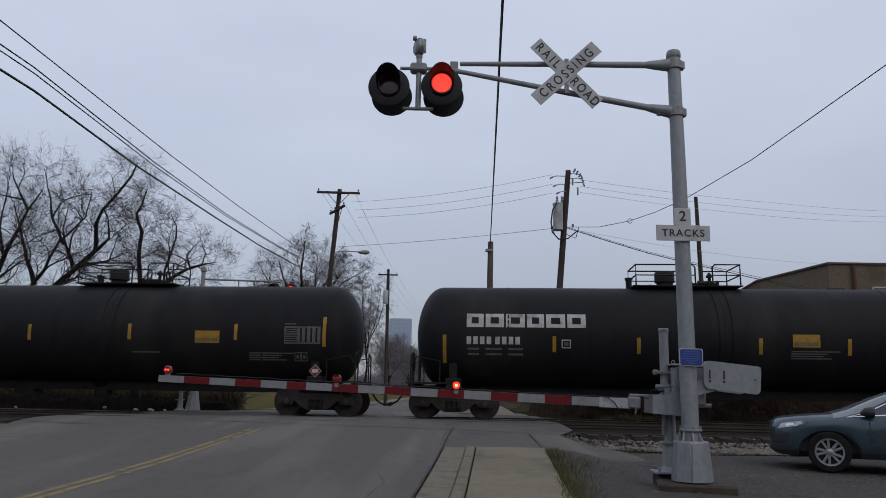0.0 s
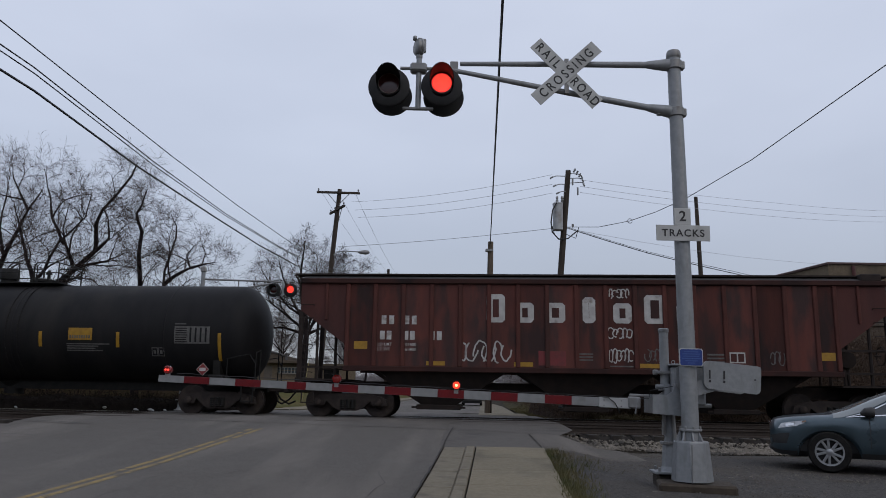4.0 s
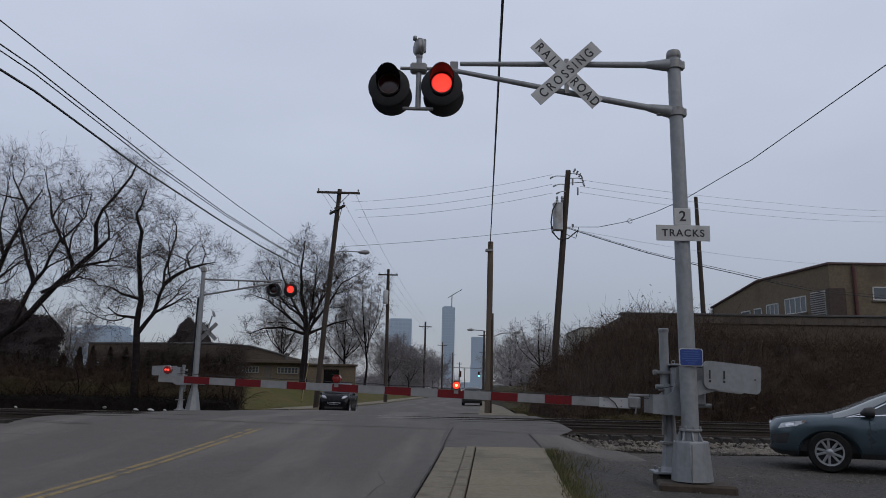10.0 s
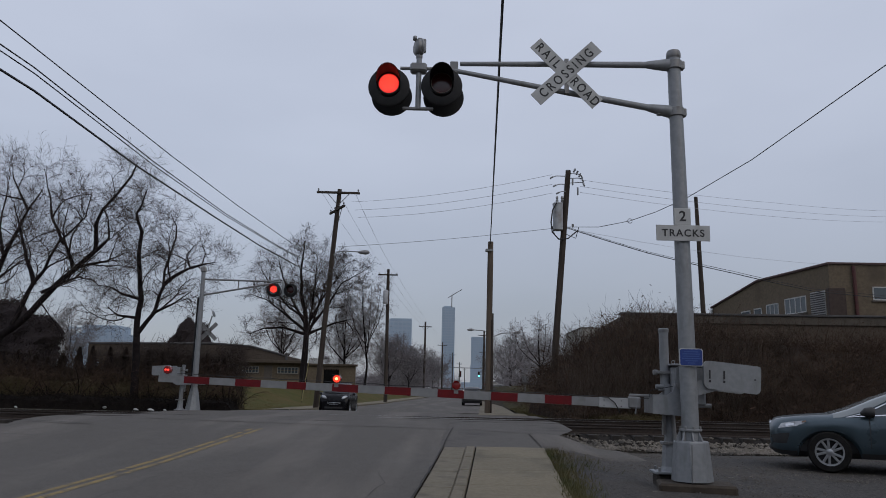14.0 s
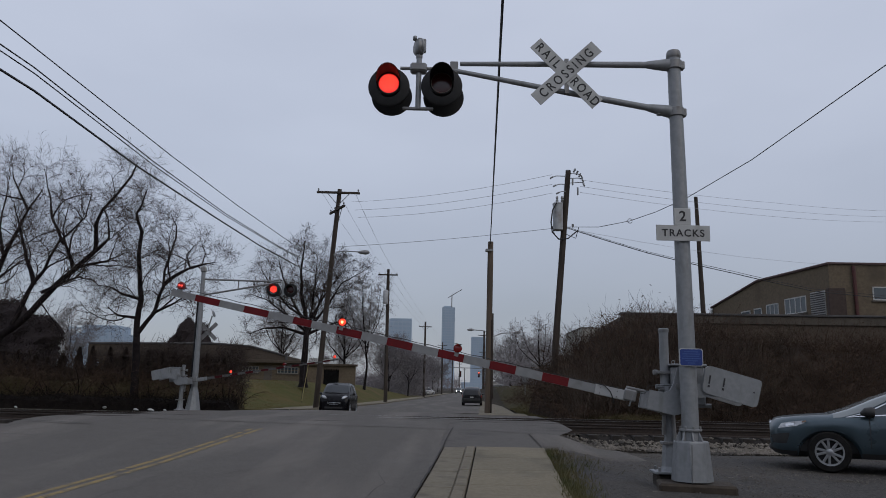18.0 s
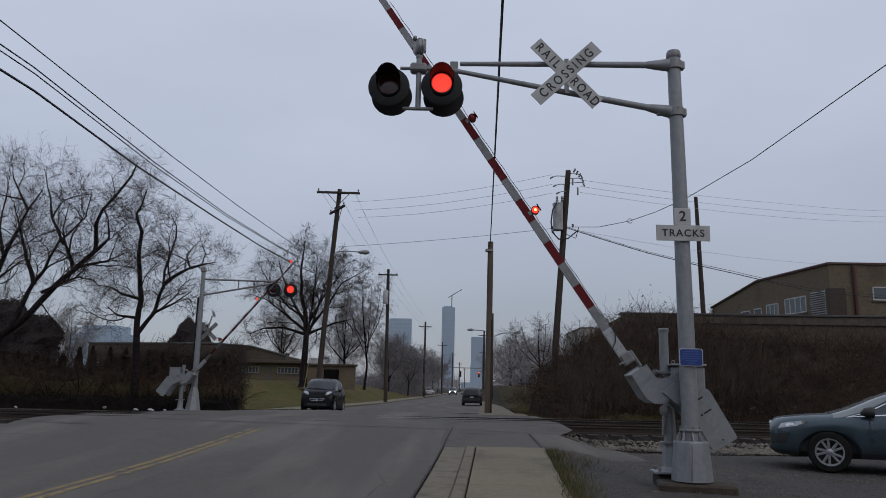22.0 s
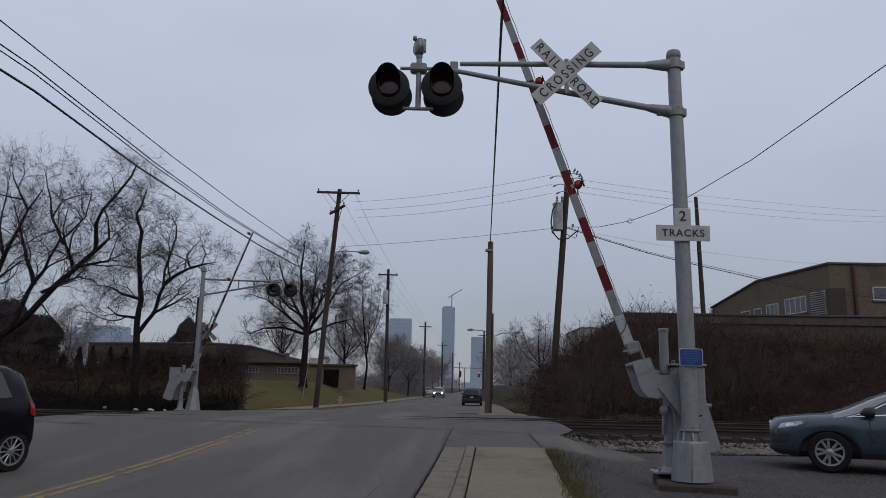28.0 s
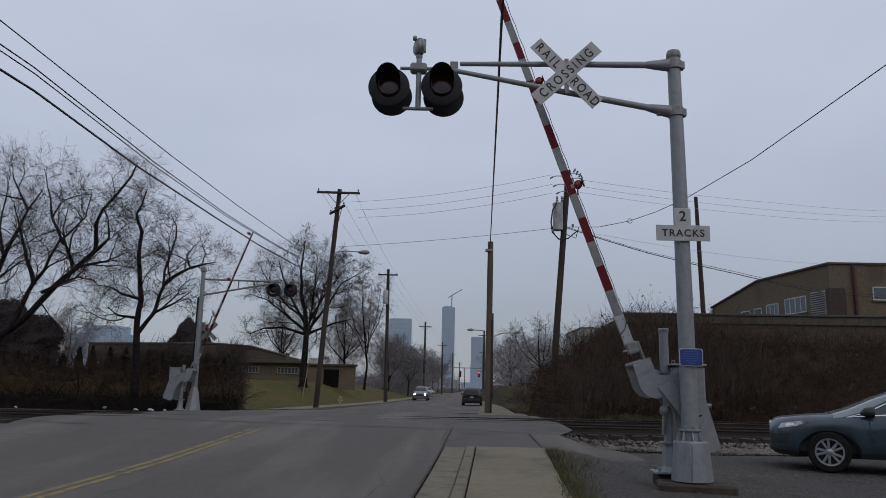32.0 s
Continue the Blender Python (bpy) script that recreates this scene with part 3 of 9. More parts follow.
# loose stones along the shoulder and the track bed
def stone_mesh(g, p, r, rnd):
    vs = []
    for k in range(6):
        d = ((1, 0, 0), (-1, 0, 0), (0, 1, 0), (0, -1, 0), (0, 0, 1), (0, 0, -1))[k]
        q = r * rnd.uniform(0.65, 1.25)
        vs.append((p[0] + d[0] * q + rnd.uniform(-0.3, 0.3) * r, p[1] + d[1] * q + rnd.uniform(-0.3, 0.3) * r, p[2] + d[2] * q * 0.75))
    g.add(vs, [(0, 2, 4), (2, 1, 4), (1, 3, 4), (3, 0, 4), (2, 0, 5), (1, 2, 5), (3, 1, 5), (0, 3, 5)])


rnd = random.Random(11)
g = G()
for i in range(9000):
    x = rnd.uniform(2.9, 15)
    o = rnd.uniform(-3.3, -1.35) if rnd.random() < 0.85 else rnd.uniform(-1.0, 2.2)
    if x < 3.4 and rnd.random() < 0.6:
        continue
    h = -0.21 if abs(o) < 1.35 else max((-0.21 if o > 0 else -0.29) - (abs(o) - 1.35) * 0.3, -0.47)
    px, py, pz = tp(x / CT, o, h, "near")
    pile = max(0.0, noise.noise((px * 1.1, py * 1.1, 2.0))) * 0.12 if o < -1.4 else 0.0
    stone_mesh(g, (px, py, max(pz, gz(px, py)) + 0.005 + pile * rnd.random()), 0.016 + 0.05 * rnd.random() ** 2.2, rnd)
stones = part("ballast_stones", g, STONE, kind="stuff")
tagged(stones, "loose pale grey ballast stones beside the rails", "ballast")

g = G()
for i in range(17000):
    x, y = rnd.uniform(2.1, 13), rnd.uniform(7.5, 17.2)
    if noise.noise((x * 0.6, y * 0.6, 9)) < rnd.uniform(-0.5, 0.35):
        continue
    stone_mesh(g, (x, y, gz(x, y) - 0.012), 0.006 + 0.016 * rnd.random() ** 1.6, rnd)
gravel = part("gravel", g, mat("dull_gravel", (0.085, 0.076, 0.066), 0.95, 0, (0.15, 0.135, 0.118), 3, (0.06, 0.053, 0.046), 1.5), kind="stuff")
tagged(gravel, "dull loose gravel strewn over the parking area", "gravel")

# unseen wall round the camera, added to block low sky light and close the place
def ring(t, h):
    a = radians(t)
    r = 46 + 6 * noise.noise((t * 0.08, 0, 0))
    return (r * math.sin(a), r * math.cos(a) - 4, -1 + h * (9.5 + 4.5 * noise.noise((t * 0.11, 3, 0)) + 2 * noise.noise((t * 0.5, 5, 0))))


closing = part("backdrop_street", G().grid(ring, [50 + 4 * k for k in range(66)], [0, 0.25, 0.5, 0.75, 1.0]), mat("dull_brown_sky_block", (0.075, 0.065, 0.056), 0.95, 0, (0.11, 0.096, 0.082), 0.3, (0.05, 0.044, 0.04), 0.12))
tagged(closing, "unseen dull brown wall that blocks low sky light", "backdrop", kind="structure")


# ---- crossing signals ----
def text_mesh(name, body, size, material, parent, m, spacing=1.0, bold=0.0):
    cu = bpy.data.curves.new(name, "FONT")
    cu.body, cu.size, cu.align_x, cu.align_y, cu.extrude, cu.space_character, cu.offset = body, size, "CENTER", "CENTER", 0.001, spacing, bold
    tmp = bpy.data.objects.new(name, cu)
    me = bpy.data.meshes.new_from_object(tmp)
    bpy.data.objects.remove(tmp)
    bpy.data.curves.remove(cu)
    me.materials.clear()
    me.materials.append(material)
    ob = new(name, me)
    ob.parent = parent
    ob.matrix_basis = m
    return ob


FLASH = []   # (roundel, phase, place)
HALF, FIRST = 0.7315, 1.0


def ring_shell(prof_, n, m):
    """A lathed shell with no end discs."""
    g = G()
    vs, fs = [], []
    for r, h in prof_:
        vs += [(r * math.cos(2 * math.pi * j / n), r * math.sin(2 * math.pi * j / n), h) for j in range(n)]
    for i in range(len(prof_) - 1):
        for j in range(n):
            j2 = (j + 1) % n
            fs.append((i * n + j, i * n + j2, (i + 1) * n + j2, (i + 1) * n + j))
    return g.add(vs, fs, m)


def signal_lamp(parent, c, face, phase, r=0.305):
    """A round black target with a long hood; its roundel shows a lit and a dark face by turns."""
    x, y, z = c
    q = pose(x, y, z, 90 if face < 0 else -90, 0, 0)      # local z looks along the lamp's beam
    up = 1 if face < 0 else -1
    tgt = part("target", ring_shell([(0.172, -0.03), (r, -0.03), (r + 0.004, -0.015), (r, 0.0), (r - 0.02, 0.012), (0.175, 0.014), (0.172, 0.0), (0.172, -0.03)], 40, q), BLACK_PAINT, parent, "round matt black lamp target", smooth=True)
    lz = z + 0.035
    q2 = pose(x, y, lz, 90 if face < 0 else -90, 0, 0)
    part("lamp_body", ring_shell([(0.001, -0.2), (0.12, -0.19), (0.17, -0.12), (0.175, 0.02), (0.16, 0.025), (0.158, -0.11), (0.11, -0.18), (0.001, -0.185)], 28, q2), BLACK_PAINT, tgt, smooth=True)
    ql = pose(x, y, lz, 90 if face < 0 else -90, 0, 0)
    rim = G()
    rim.tube([ql @ Vector((0.155 * math.cos(t), 0.155 * math.sin(t), 0.03)) for t in [2 * math.pi * k / 28 for k in range(29)]], 0.006, 6)
    part("lens_rim", rim, LENS_RIM, tgt, smooth=True)
    hd = G()
    n, L = 22, 0.36
    for rr, flip in ((0.178, False), (0.170, True)):
        def hood(u, w):
            a = math.pi * (-0.12 + 1.24 * u)
            ln = L * (0.25 + 0.75 * math.sin(math.pi * min(1, max(0, u)))**0.7) if 0 < u < 1 else 0.03
            return tuple(ql @ Vector((rr * math.cos(a), up * rr * math.sin(a), ln * w + 0.01)))
        hd.grid(hood, [k / n for k in range(n + 1)], [0, 0.25, 0.5, 0.75, 1.0], flip ^ (up < 0))
    part("hood", hd, BLACK_PAINT, tgt, "long black lamp hood", smooth=True)
    # the roundel turns on an upright pin: one face is lit, the other is a dark lens
    yy = y + face * 0.03
    q = pose(0, 0, 0, 90 if face < 0 else -90, 0, 0)
    ob = part("roundel", G().lathe([(0.150, 0.0), (0.148, 0.006), (0.11, 0.012), (0.05, 0.016), (0.001, 0.017)], 28, q), RED_GLOW, tgt, "red lamp roundel, lit on one face", smooth=True)
    core = G()
    for ring in range(0, 7):
        m_ = 6 * ring or 1
        for j in range(m_):
            a = 2 * math.pi * j / m_
            rr = 0.021 * ring
            core.lathe([(0.0062, 0.004), (0.0045, lerp(rr, (0, 0.05, 0.11, 0.148), (0.017, 0.016, 0.012, 0.006)) + 0.004)], 6, q @ pose(rr * math.cos(a), rr * math.sin(a), 0))
    part("diodes", core, RED_GLOW_CORE, ob, kind="stuff")
    part("dark_lens", G().lathe([(0.001, -0.016), (0.06, -0.014), (0.11, -0.011), (0.151, -0.004), (0.153, 0.0)], 28, q), RED_LENS, ob, "dark red unlit lens", smooth=True)
    ob.matrix_basis = pose(x, yy, lz)
    FLASH.append((ob, phase, (x, yy, lz)))
    return tgt


def crossbuck(parent, c, half_turn=False, lettered=True, size=1.0):
    x, y, z = c
    f = 1 if not half_turn else -1
    for k, (ang, word, half) in enumerate(((-46, "RAIL ROAD", 0.665), (43.5, "CROSSING", 0.635))):
        m = pose(x, y - 0.012 * k * f, z, 90, 0, 0 if f > 0 else 180) @ pose(0, 0, 0, 0, 0, ang)
        bl = part("blade", G().box((-half * size, -0.112 * size, -0.003), (half * size, 0.112 * size, 0.004), m, 0.003), SIGN_WHITE if lettered else GALV_DARK, parent, "white crossbuck blade, black capitals" if lettered else "bare metal back of a crossbuck blade")
        if lettered:
            if k:
                text_mesh("letters", word, 0.2, SIGN_BLACK, bl, m @ pose(0, -0.005, 0.006) @ Matrix.Diagonal((0.8, 1, 1, 1)), 1.5, 0.003)
            else:
                text_mesh("letters", "RAIL", 0.2, SIGN_BLACK, bl, m @ pose(-0.385, -0.005, 0.006) @ Matrix.Diagonal((0.8, 1, 1, 1)), 1.54, 0.003)
                text_mesh("letters", "ROAD", 0.2, SIGN_BLACK, bl, m @ pose(0.4, -0.005, 0.006) @ Matrix.Diagonal((0.8, 1, 1, 1)), 1.32, 0.003)


def pipe(name, pts, r, material, parent, n=12, label=""):
    return part(name, G().tube(pts, r, n), material, parent, label, smooth=True)


SIG = thing("crossing_signal", pose(3.45, 10.5, 0.2), "silver cantilever railway crossing signal with twin red lamps", "crossing signal")
base = G()
BO = [(0.27 * math.cos(radians(22.5 + 45 * k)), 0.27 * math.sin(radians(22.5 + 45 * k))) for k in range(8)]
n8 = len(BO)
base.add([(x * 1.03 + 0.02, y * 1.03, 0.02) for x, y in BO] + [(x * 0.95 + 0.02, y * 0.95, 0.28) for x, y in BO] + [(x * 0.87 + 0.02, y * 0.87, 0.53) for x, y in BO] + [(x * 0.83 + 0.02, y * 0.83, 0.55) for x, y in BO],
         [(k * n8 + i, k * n8 + (i + 1) % n8, (k + 1) * n8 + (i + 1) % n8, (k + 1) * n8 + i) for k in range(3) for i in range(n8)] + [tuple(range(3 * n8, 4 * n8))])
bs = part("base_shroud", base, GALV, SIG, "eight-sided silver base shroud")
part("shroud_seam", G().box((-0.066, -0.262, 0.03), (-0.058, -0.235, 0.54), pose(0, 0, 0, 4.5, 0, 0)), GALV_DARK, bs)
for k in range(8):
    a = 45 * k
    m = pose(0, 0, 0, 0, 0, a)
    part("gusset", G().prism([(0.115, 0.53), (0.205, 0.53), (0.135, 0.68), (0.115, 0.68)], -0.009, 0.009, m @ pose(0, 0, 0, 90, 0, 0)), GALV, bs)
part("collar", G().lathe([(0.145, 0.675), (0.155, 0.685), (0.155, 0.705), (0.14, 0.715)], 24, pose(0.02, 0, 0)), GALV, SIG, smooth=True)
for k in range(8):
    part("bolt", G().lathe([(0.016, 0.71), (0.016, 0.74), (0.012, 0.745)], 6, pose(0.02, 0, 0, 0, 0, 45 * k) @ pose(0.138, 0, 0)), GALV_DARK, SIG)
part("mast", G().tube([(0.022, 0, 0.5), (0.012, 0, 2.5), (0, 0, 4.5), (-0.015, 0, 6.2)], [0.118, 0.112, 0.103, 0.094], 28), GALV, SIG, "tapered silver mast", smooth=True)
part("cap", G().lathe([(0.096, 6.17), (0.108, 6.19), (0.108, 6.25), (0.094, 6.29), (0.05, 6.305), (0.005, 6.31)], 24, pose(-0.015, 0, 0)), GALV_DARK, SIG, smooth=True)
part("foundation", G().box((-0.44, -0.3, -0.3), (0.56, 0.3, 0.0), pose(0, 0, 0, 0, 0, -12), 0.03), mat("mossy_foundation", (0.035, 0.026, 0.018), 0.95, 0, (0.06, 0.046, 0.033), 6, bump=0.6), SIG, "low earth-stained concrete footing")
for zc in (6.06, 5.31):
    part("clamp", G().lathe([(0.1, zc - 0.07), (0.12, zc - 0.06), (0.12, zc + 0.06), (0.1, zc + 0.07)], 20, pose(-0.01, 0, 0)), GALV_DARK, SIG, smooth=True)
    part("clamp_lug", G().box((0.09, -0.05, zc - 0.06), (0.14, 0.05, zc + 0.06), bev=0.01), GALV_DARK, SIG)
    part("clamp_lug", G().box((-0.3, -0.035, zc - 0.045), (-0.1, 0.035, zc + 0.045), bev=0.015), GALV_DARK, SIG)
pipe("arm", [(-0.12, 0, 6.07), (-1.6, 0, 6.05), (-3.25, 0, 6.02)], [0.052, 0.044, 0.034], GALV, SIG)
pipe("arm_socket", [(-0.09, 0, 6.07), (-0.2, 0, 6.068), (-0.42, 0, 6.066)], [0.095, 0.085, 0.056], GALV, SIG)
pipe("arm", [(-0.12, 0, 5.33), (-1.65, 0, 5.6), (-3.33, 0, 5.91), (-3.6, 0, 5.95)], [0.052, 0.044, 0.034, 0.032], GALV, SIG)
pipe("arm_socket", [(-0.09, 0, 5.325), (-0.2, 0, 5.345), (-0.42, 0, 5.383)], [0.095, 0.085, 0.056], GALV, SIG)
part("hanger", G().box((-3.40, -0.03, 5.86), (-3.28, 0.03, 6.05), bev=0.01), GALV_DARK, SIG)
pipe("lamp_post", [(-3.87, 0, 5.28), (-3.87, 0, 6.12)], 0.042, GALV, SIG)
part("junction_box", G().box((-4.0, -0.09, 5.86), (-3.75, 0.09, 6.0), bev=0.03), GALV_DARK, SIG)
part("cross_bar", G().box((-4.1, -0.03, 5.27), (-3.64, 0.03, 5.31), bev=0.008), GALV_DARK, SIG)
pipe("lamp_bracket", [(-4.15, 0, 5.93), (-3.6, 0, 5.93)], 0.026, GALV_DARK, SIG)
bell = part("bell", G().lathe([(0.1, -0.07), (0.125, -0.05), (0.13, -0.01), (0.145, 0.0), (0.14, 0.03), (0.1, 0.06), (0.03, 0.075)], 24, pose(-3.87, 0.0, 6.27, 0, 90, 22)), GALV_DARK, SIG, "grey round electric bell", smooth=True)
part("bell_box", G().box((-3.83, -0.05, 6.2), (-3.77, 0.06, 6.4), bev=0.015), GALV_DARK, bell)
part("bell_knob", G().lathe([(0.03, -0.03), (0.045, 0), (0.03, 0.03)], 10, pose(-3.94, -0.04, 6.4, 0, 90, 0)), GALV_DARK, bell, smooth=True)
part("bell_neck", G().lathe([(0.05, 6.1), (0.045, 6.3), (0.03, 6.42)], 12, pose(-3.87, 0, 0)), GALV_DARK, SIG, smooth=True)
signal_lamp(SIG, (-4.305, -0.12, 5.585), -1, 1)
signal_lamp(SIG, (-3.52, -0.12, 5.61), -1, 0)
for xl in (-4.305, -3.52):
    part("target", G().lathe([(0.305, -0.015), (0.308, 0.0), (0.3, 0.012)], 36, pose(xl + 0.03, 0.14, 5.53, -90, 0, 0)), BLACK_PAINT, SIG, "rear-facing black lamp target", smooth=True)
crossbuck(SIG, (-1.66, -0.09, 5.865))
part("sign_bracket", G().box((-1.68, -0.09, 5.55), (-1.62, -0.03, 6.1)), GALV_DARK, SIG)
sg = part("tracks_sign", G().box((-0.385, -0.162, 3.36), (0.385, -0.15, 3.59), bev=0.004).box((-0.118, -0.162, 3.592), (0.118, -0.15, 3.84), bev=0.004), SIGN_WHITE, SIG, "white number-of-tracks sign, black lettering", m=pose(-0.018, 0.02, -0.03))
text_mesh("letters", "TRACKS", 0.145, SIGN_BLACK, sg, pose(0, -0.165, 3.47, 90, 0, 0), 1.2, 0.003)
text_mesh("letters", "2", 0.21, SIGN_BLACK, sg, pose(0, -0.165, 3.715, 90, 0, 0), 1.0, 0.003)
bl = part("blue_sign", G().prism([(0.175 * cx + dx, 0.13 * cy + dy) for cx, cy, dx, dy in ((-1, -1, 0.02, 0), (1, -1, -0.02, 0), (1, -1, 0, 0.02), (1, 1, 0, -0.02), (1, 1, -0.02, 0), (-1, 1, 0.02, 0), (-1, 1, 0, -0.02), (-1, -1, 0, 0.02))], 0, 0.006, pose(0.022, -0.14, 1.683, 90, 0, 0) @ Matrix.Scale(0.94, 4)), SIGN_WHITE, SIG, "blue emergency notice plate, white border")
part("blue_face", G().prism([(0.163 * cx + dx, 0.118 * cy + dy) for cx, cy, dx, dy in ((-1, -1, 0.02, 0), (1, -1, -0.02, 0), (1, -1, 0, 0.02), (1, 1, 0, -0.02), (1, 1, -0.02, 0), (-1, 1, 0.02, 0), (-1, 1, 0, -0.02), (-1, -1, 0, 0.02))], 0, 0.003, pose(0.022, -0.147, 1.683, 90, 0, 0) @ Matrix.Scale(0.94, 4)), SIGN_BLUE, bl)
for k in range(6):
    w = (0.1, 0.12, 0.11, 0.13, 0.09, 0.05)[k]
    part("text_bar", G().box((0.022 - w, -0.153, 1.753 - 0.031 * k), (0.022 + w, -0.1505, 1.767 - 0.031 * k)), SIGN_BLUE_TEXT, bl)

# ---- gates ----
BANDS = 17


def build_gate(m, far=False):
    """The pedestal with its turning arm; local origin at the arm's shaft, the arm points to -x."""
    low = -1.16 if not far else -1.36
    gt = thing("crossing_gate", m, "grey crossing gate, red and white arm" + (", beyond the tracks" if far else ", by the mast"), "crossing gate", "crossing gates")
    # filler block under the plate, set in and coloured dark to read as shadow
    part("footing", G().box((-0.24, -0.1, low - 0.3), (0.1, 0.24, low), bev=0.03), mat("shadow_dark_footing", (0.028, 0.022, 0.017), 0.95, 0, (0.045, 0.037, 0.029), 6, bump=0.6), gt, "small inset filler block, coloured dark as shadow")
    part("base_plate", G().box((-0.29, -0.2, low), (0.14, 0.2, low + 0.035), bev=0.008), GALV, gt)
    part("pedestal_shoe", G().lathe([(0.155, low + 0.035), (0.125, low + 0.1), (0.108, low + 0.34), (0.1, low + 0.4)], 8, pose(-0.03, 0, 0)), GALV, gt)
    pipe("pedestal", [(-0.03, 0, low + 0.3), (-0.03, 0, 0.1)], 0.078, GALV, gt, 16)
    part("pedestal_band", G().box((-0.15, -0.12, low + 0.4), (0.16, 0.1, low + 0.445), bev=0.01), GALV_DARK, gt)
    for k in range(4):
        part("bolt", G().lathe([(0.022, low + 0.03), (0.022, low + 0.09)], 6, pose(-0.075, 0, 0, 0, 0, 90 * k + 45) @ pose(0.2, 0, 0)), GALV_DARK, gt)
    part("drive_box", G().box((0.0, -0.17, -0.2), (0.47, 0.2, 0.355), bev=0.03), GALV, gt, "grey gate drive housing")
    part("lid", G().box((-0.03, -0.2, 0.358), (0.49, 0.22, 0.39), bev=0.012), GALV, gt, "pale domed housing lid")
    part("lifting_eye", G().tube([(0.035 + 0.024 * math.cos(t), -0.1, 0.412 + 0.024 * math.sin(t)) for t in [math.pi * k / 6 for k in range(13)]], 0.006, 6), GALV, gt)
    part("box_latch", G().lathe([(0.045, 0.0), (0.045, 0.02), (0.03, 0.03)], 14, pose(0.1, -0.168, 0.2, 90, 0, 0)), GALV_DARK, gt)
    ph_ = 0.45 if far else 0.87
    pipe("stub_post", [(-0.062, 0.03, 0.0), (-0.062, 0.03, ph_)], 0.067, GALV, gt, 18)
    part("post_cap", G().lathe([(0.072, -0.02), (0.077, -0.01), (0.077, 0.03), (0.065, 0.042)], 18, pose(-0.062, 0.03, ph_)), GALV, gt, smooth=True)
    part("post_clamp", G().box((-0.2, -0.07, 0.24), (0.03, 0.12, 0.29), bev=0.01).box((-0.235, -0.03, 0.225), (-0.17, 0.06, 0.305), bev=0.015), GALV_DARK, gt)
    part("post_clamp", G().box((-0.15, -0.05, 0.0), (0.03, 0.12, 0.04), bev=0.01), GALV_DARK, gt)
    pipe("clamp_stud", [(-0.21, -0.02, 0.06), (-0.1, -0.02, 0.06)], 0.032, GALV, gt)
    pipe("shaft", [(0.05, -0.34, 0.07), (0.05, 0.36, 0.07)], 0.05, GALV_DARK, gt, 16)
    pipe("conduit", [(0.3, -0.1, -0.2), (0.55, -0.1, -0.2)], 0.032, GALV, gt)
    pipe("conduit_bend", [(-0.13, -0.08, -0.62), (-0.12, -0.1, -0.28), (-0.06, -0.12, -0.2), (0.0, -0.1, -0.26), (0.02, -0.1, -0.7)], 0.03, GALV_DARK, gt, 8)
    part("cable_boot", G().lathe([(0.05, -0.34), (0.065, -0.3), (0.06, -0.24), (0.03, -0.21)], 12, pose(-0.12, -0.1, 0)), GALV_DARK, gt, smooth=True)
    # the arm, with its brackets and counterweight
    tip = 6.55 if far else 7.63

    def taper(xa, xb, half, inset):
        """A length of the arm, which grows slimmer towards its tip."""
        def lo(x):
            return lerp(-x, (0.6, tip), (-0.255, -0.235) if far else (-0.268, -0.26)) + inset
        def hi(x):
            return lerp(-x, (0.6, tip), (-0.15, -0.175) if far else (-0.136, -0.158)) - inset
        return G().prism([(xa, lo(xa)), (xb, lo(xb)), (xb, hi(xb)), (xa, hi(xa))], -half, half, pose(0, 0, 0, 90, 0, 0))

    # far arm: its backlit side's dimness is put into darker tape colours
    pale, red_tape = (mat("backlit_white_tape", (0.1, 0.1, 0.1), 0.6, 0, (0.075, 0.075, 0.075), 10, spec=0.2), mat("backlit_red_tape", (0.06, 0.006, 0.008), 0.7, 0, (0.045, 0.006, 0.008), 9, spec=0.15)) if far else (ARM_WHITE, ARM_RED)
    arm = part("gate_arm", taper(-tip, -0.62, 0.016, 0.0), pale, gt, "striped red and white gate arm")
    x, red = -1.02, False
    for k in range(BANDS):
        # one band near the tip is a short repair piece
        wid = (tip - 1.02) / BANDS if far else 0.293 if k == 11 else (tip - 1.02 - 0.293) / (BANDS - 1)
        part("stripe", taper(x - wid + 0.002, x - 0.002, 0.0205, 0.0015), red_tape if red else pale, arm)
        x, red = x - wid, not red
    part("arm_root", G().box((-1.02, -0.024, -0.278), (-0.56, 0.024, -0.13), bev=0.006), mat("bright_aluminium", (0.4, 0.405, 0.41), 0.4, 0.3) if not far else GALV, arm, "bare aluminium root of the arm")
    part("cable_loop", G().tube([(-0.98, -0.03, -0.125), (-0.9, -0.05, -0.13), (-0.8, -0.055, -0.2), (-0.74, -0.05, -0.3), (-0.72, -0.02, -0.34)], 0.008, 6), SIGN_BLACK, arm)
    for xx in (-0.95, -0.7):
        for zz in (-0.25, -0.17):
            part("bolt", G().lathe([(0.011, 0.0), (0.011, 0.012)], 6, pose(xx, -0.024, zz, 90, 0, 0)), GALV_DARK, arm)
    part("clevis", G().box((-0.6, -0.06, -0.27), (-0.42, 0.06, -0.1), bev=0.02).box((-0.58, -0.035, -0.1), (-0.3, 0.035, -0.06), bev=0.01), GALV_DARK, arm)
    pipe("shear_rod", [(-0.5, -0.05, -0.34), (-0.47, -0.05, -0.12)], 0.012, GALV, arm, 6)
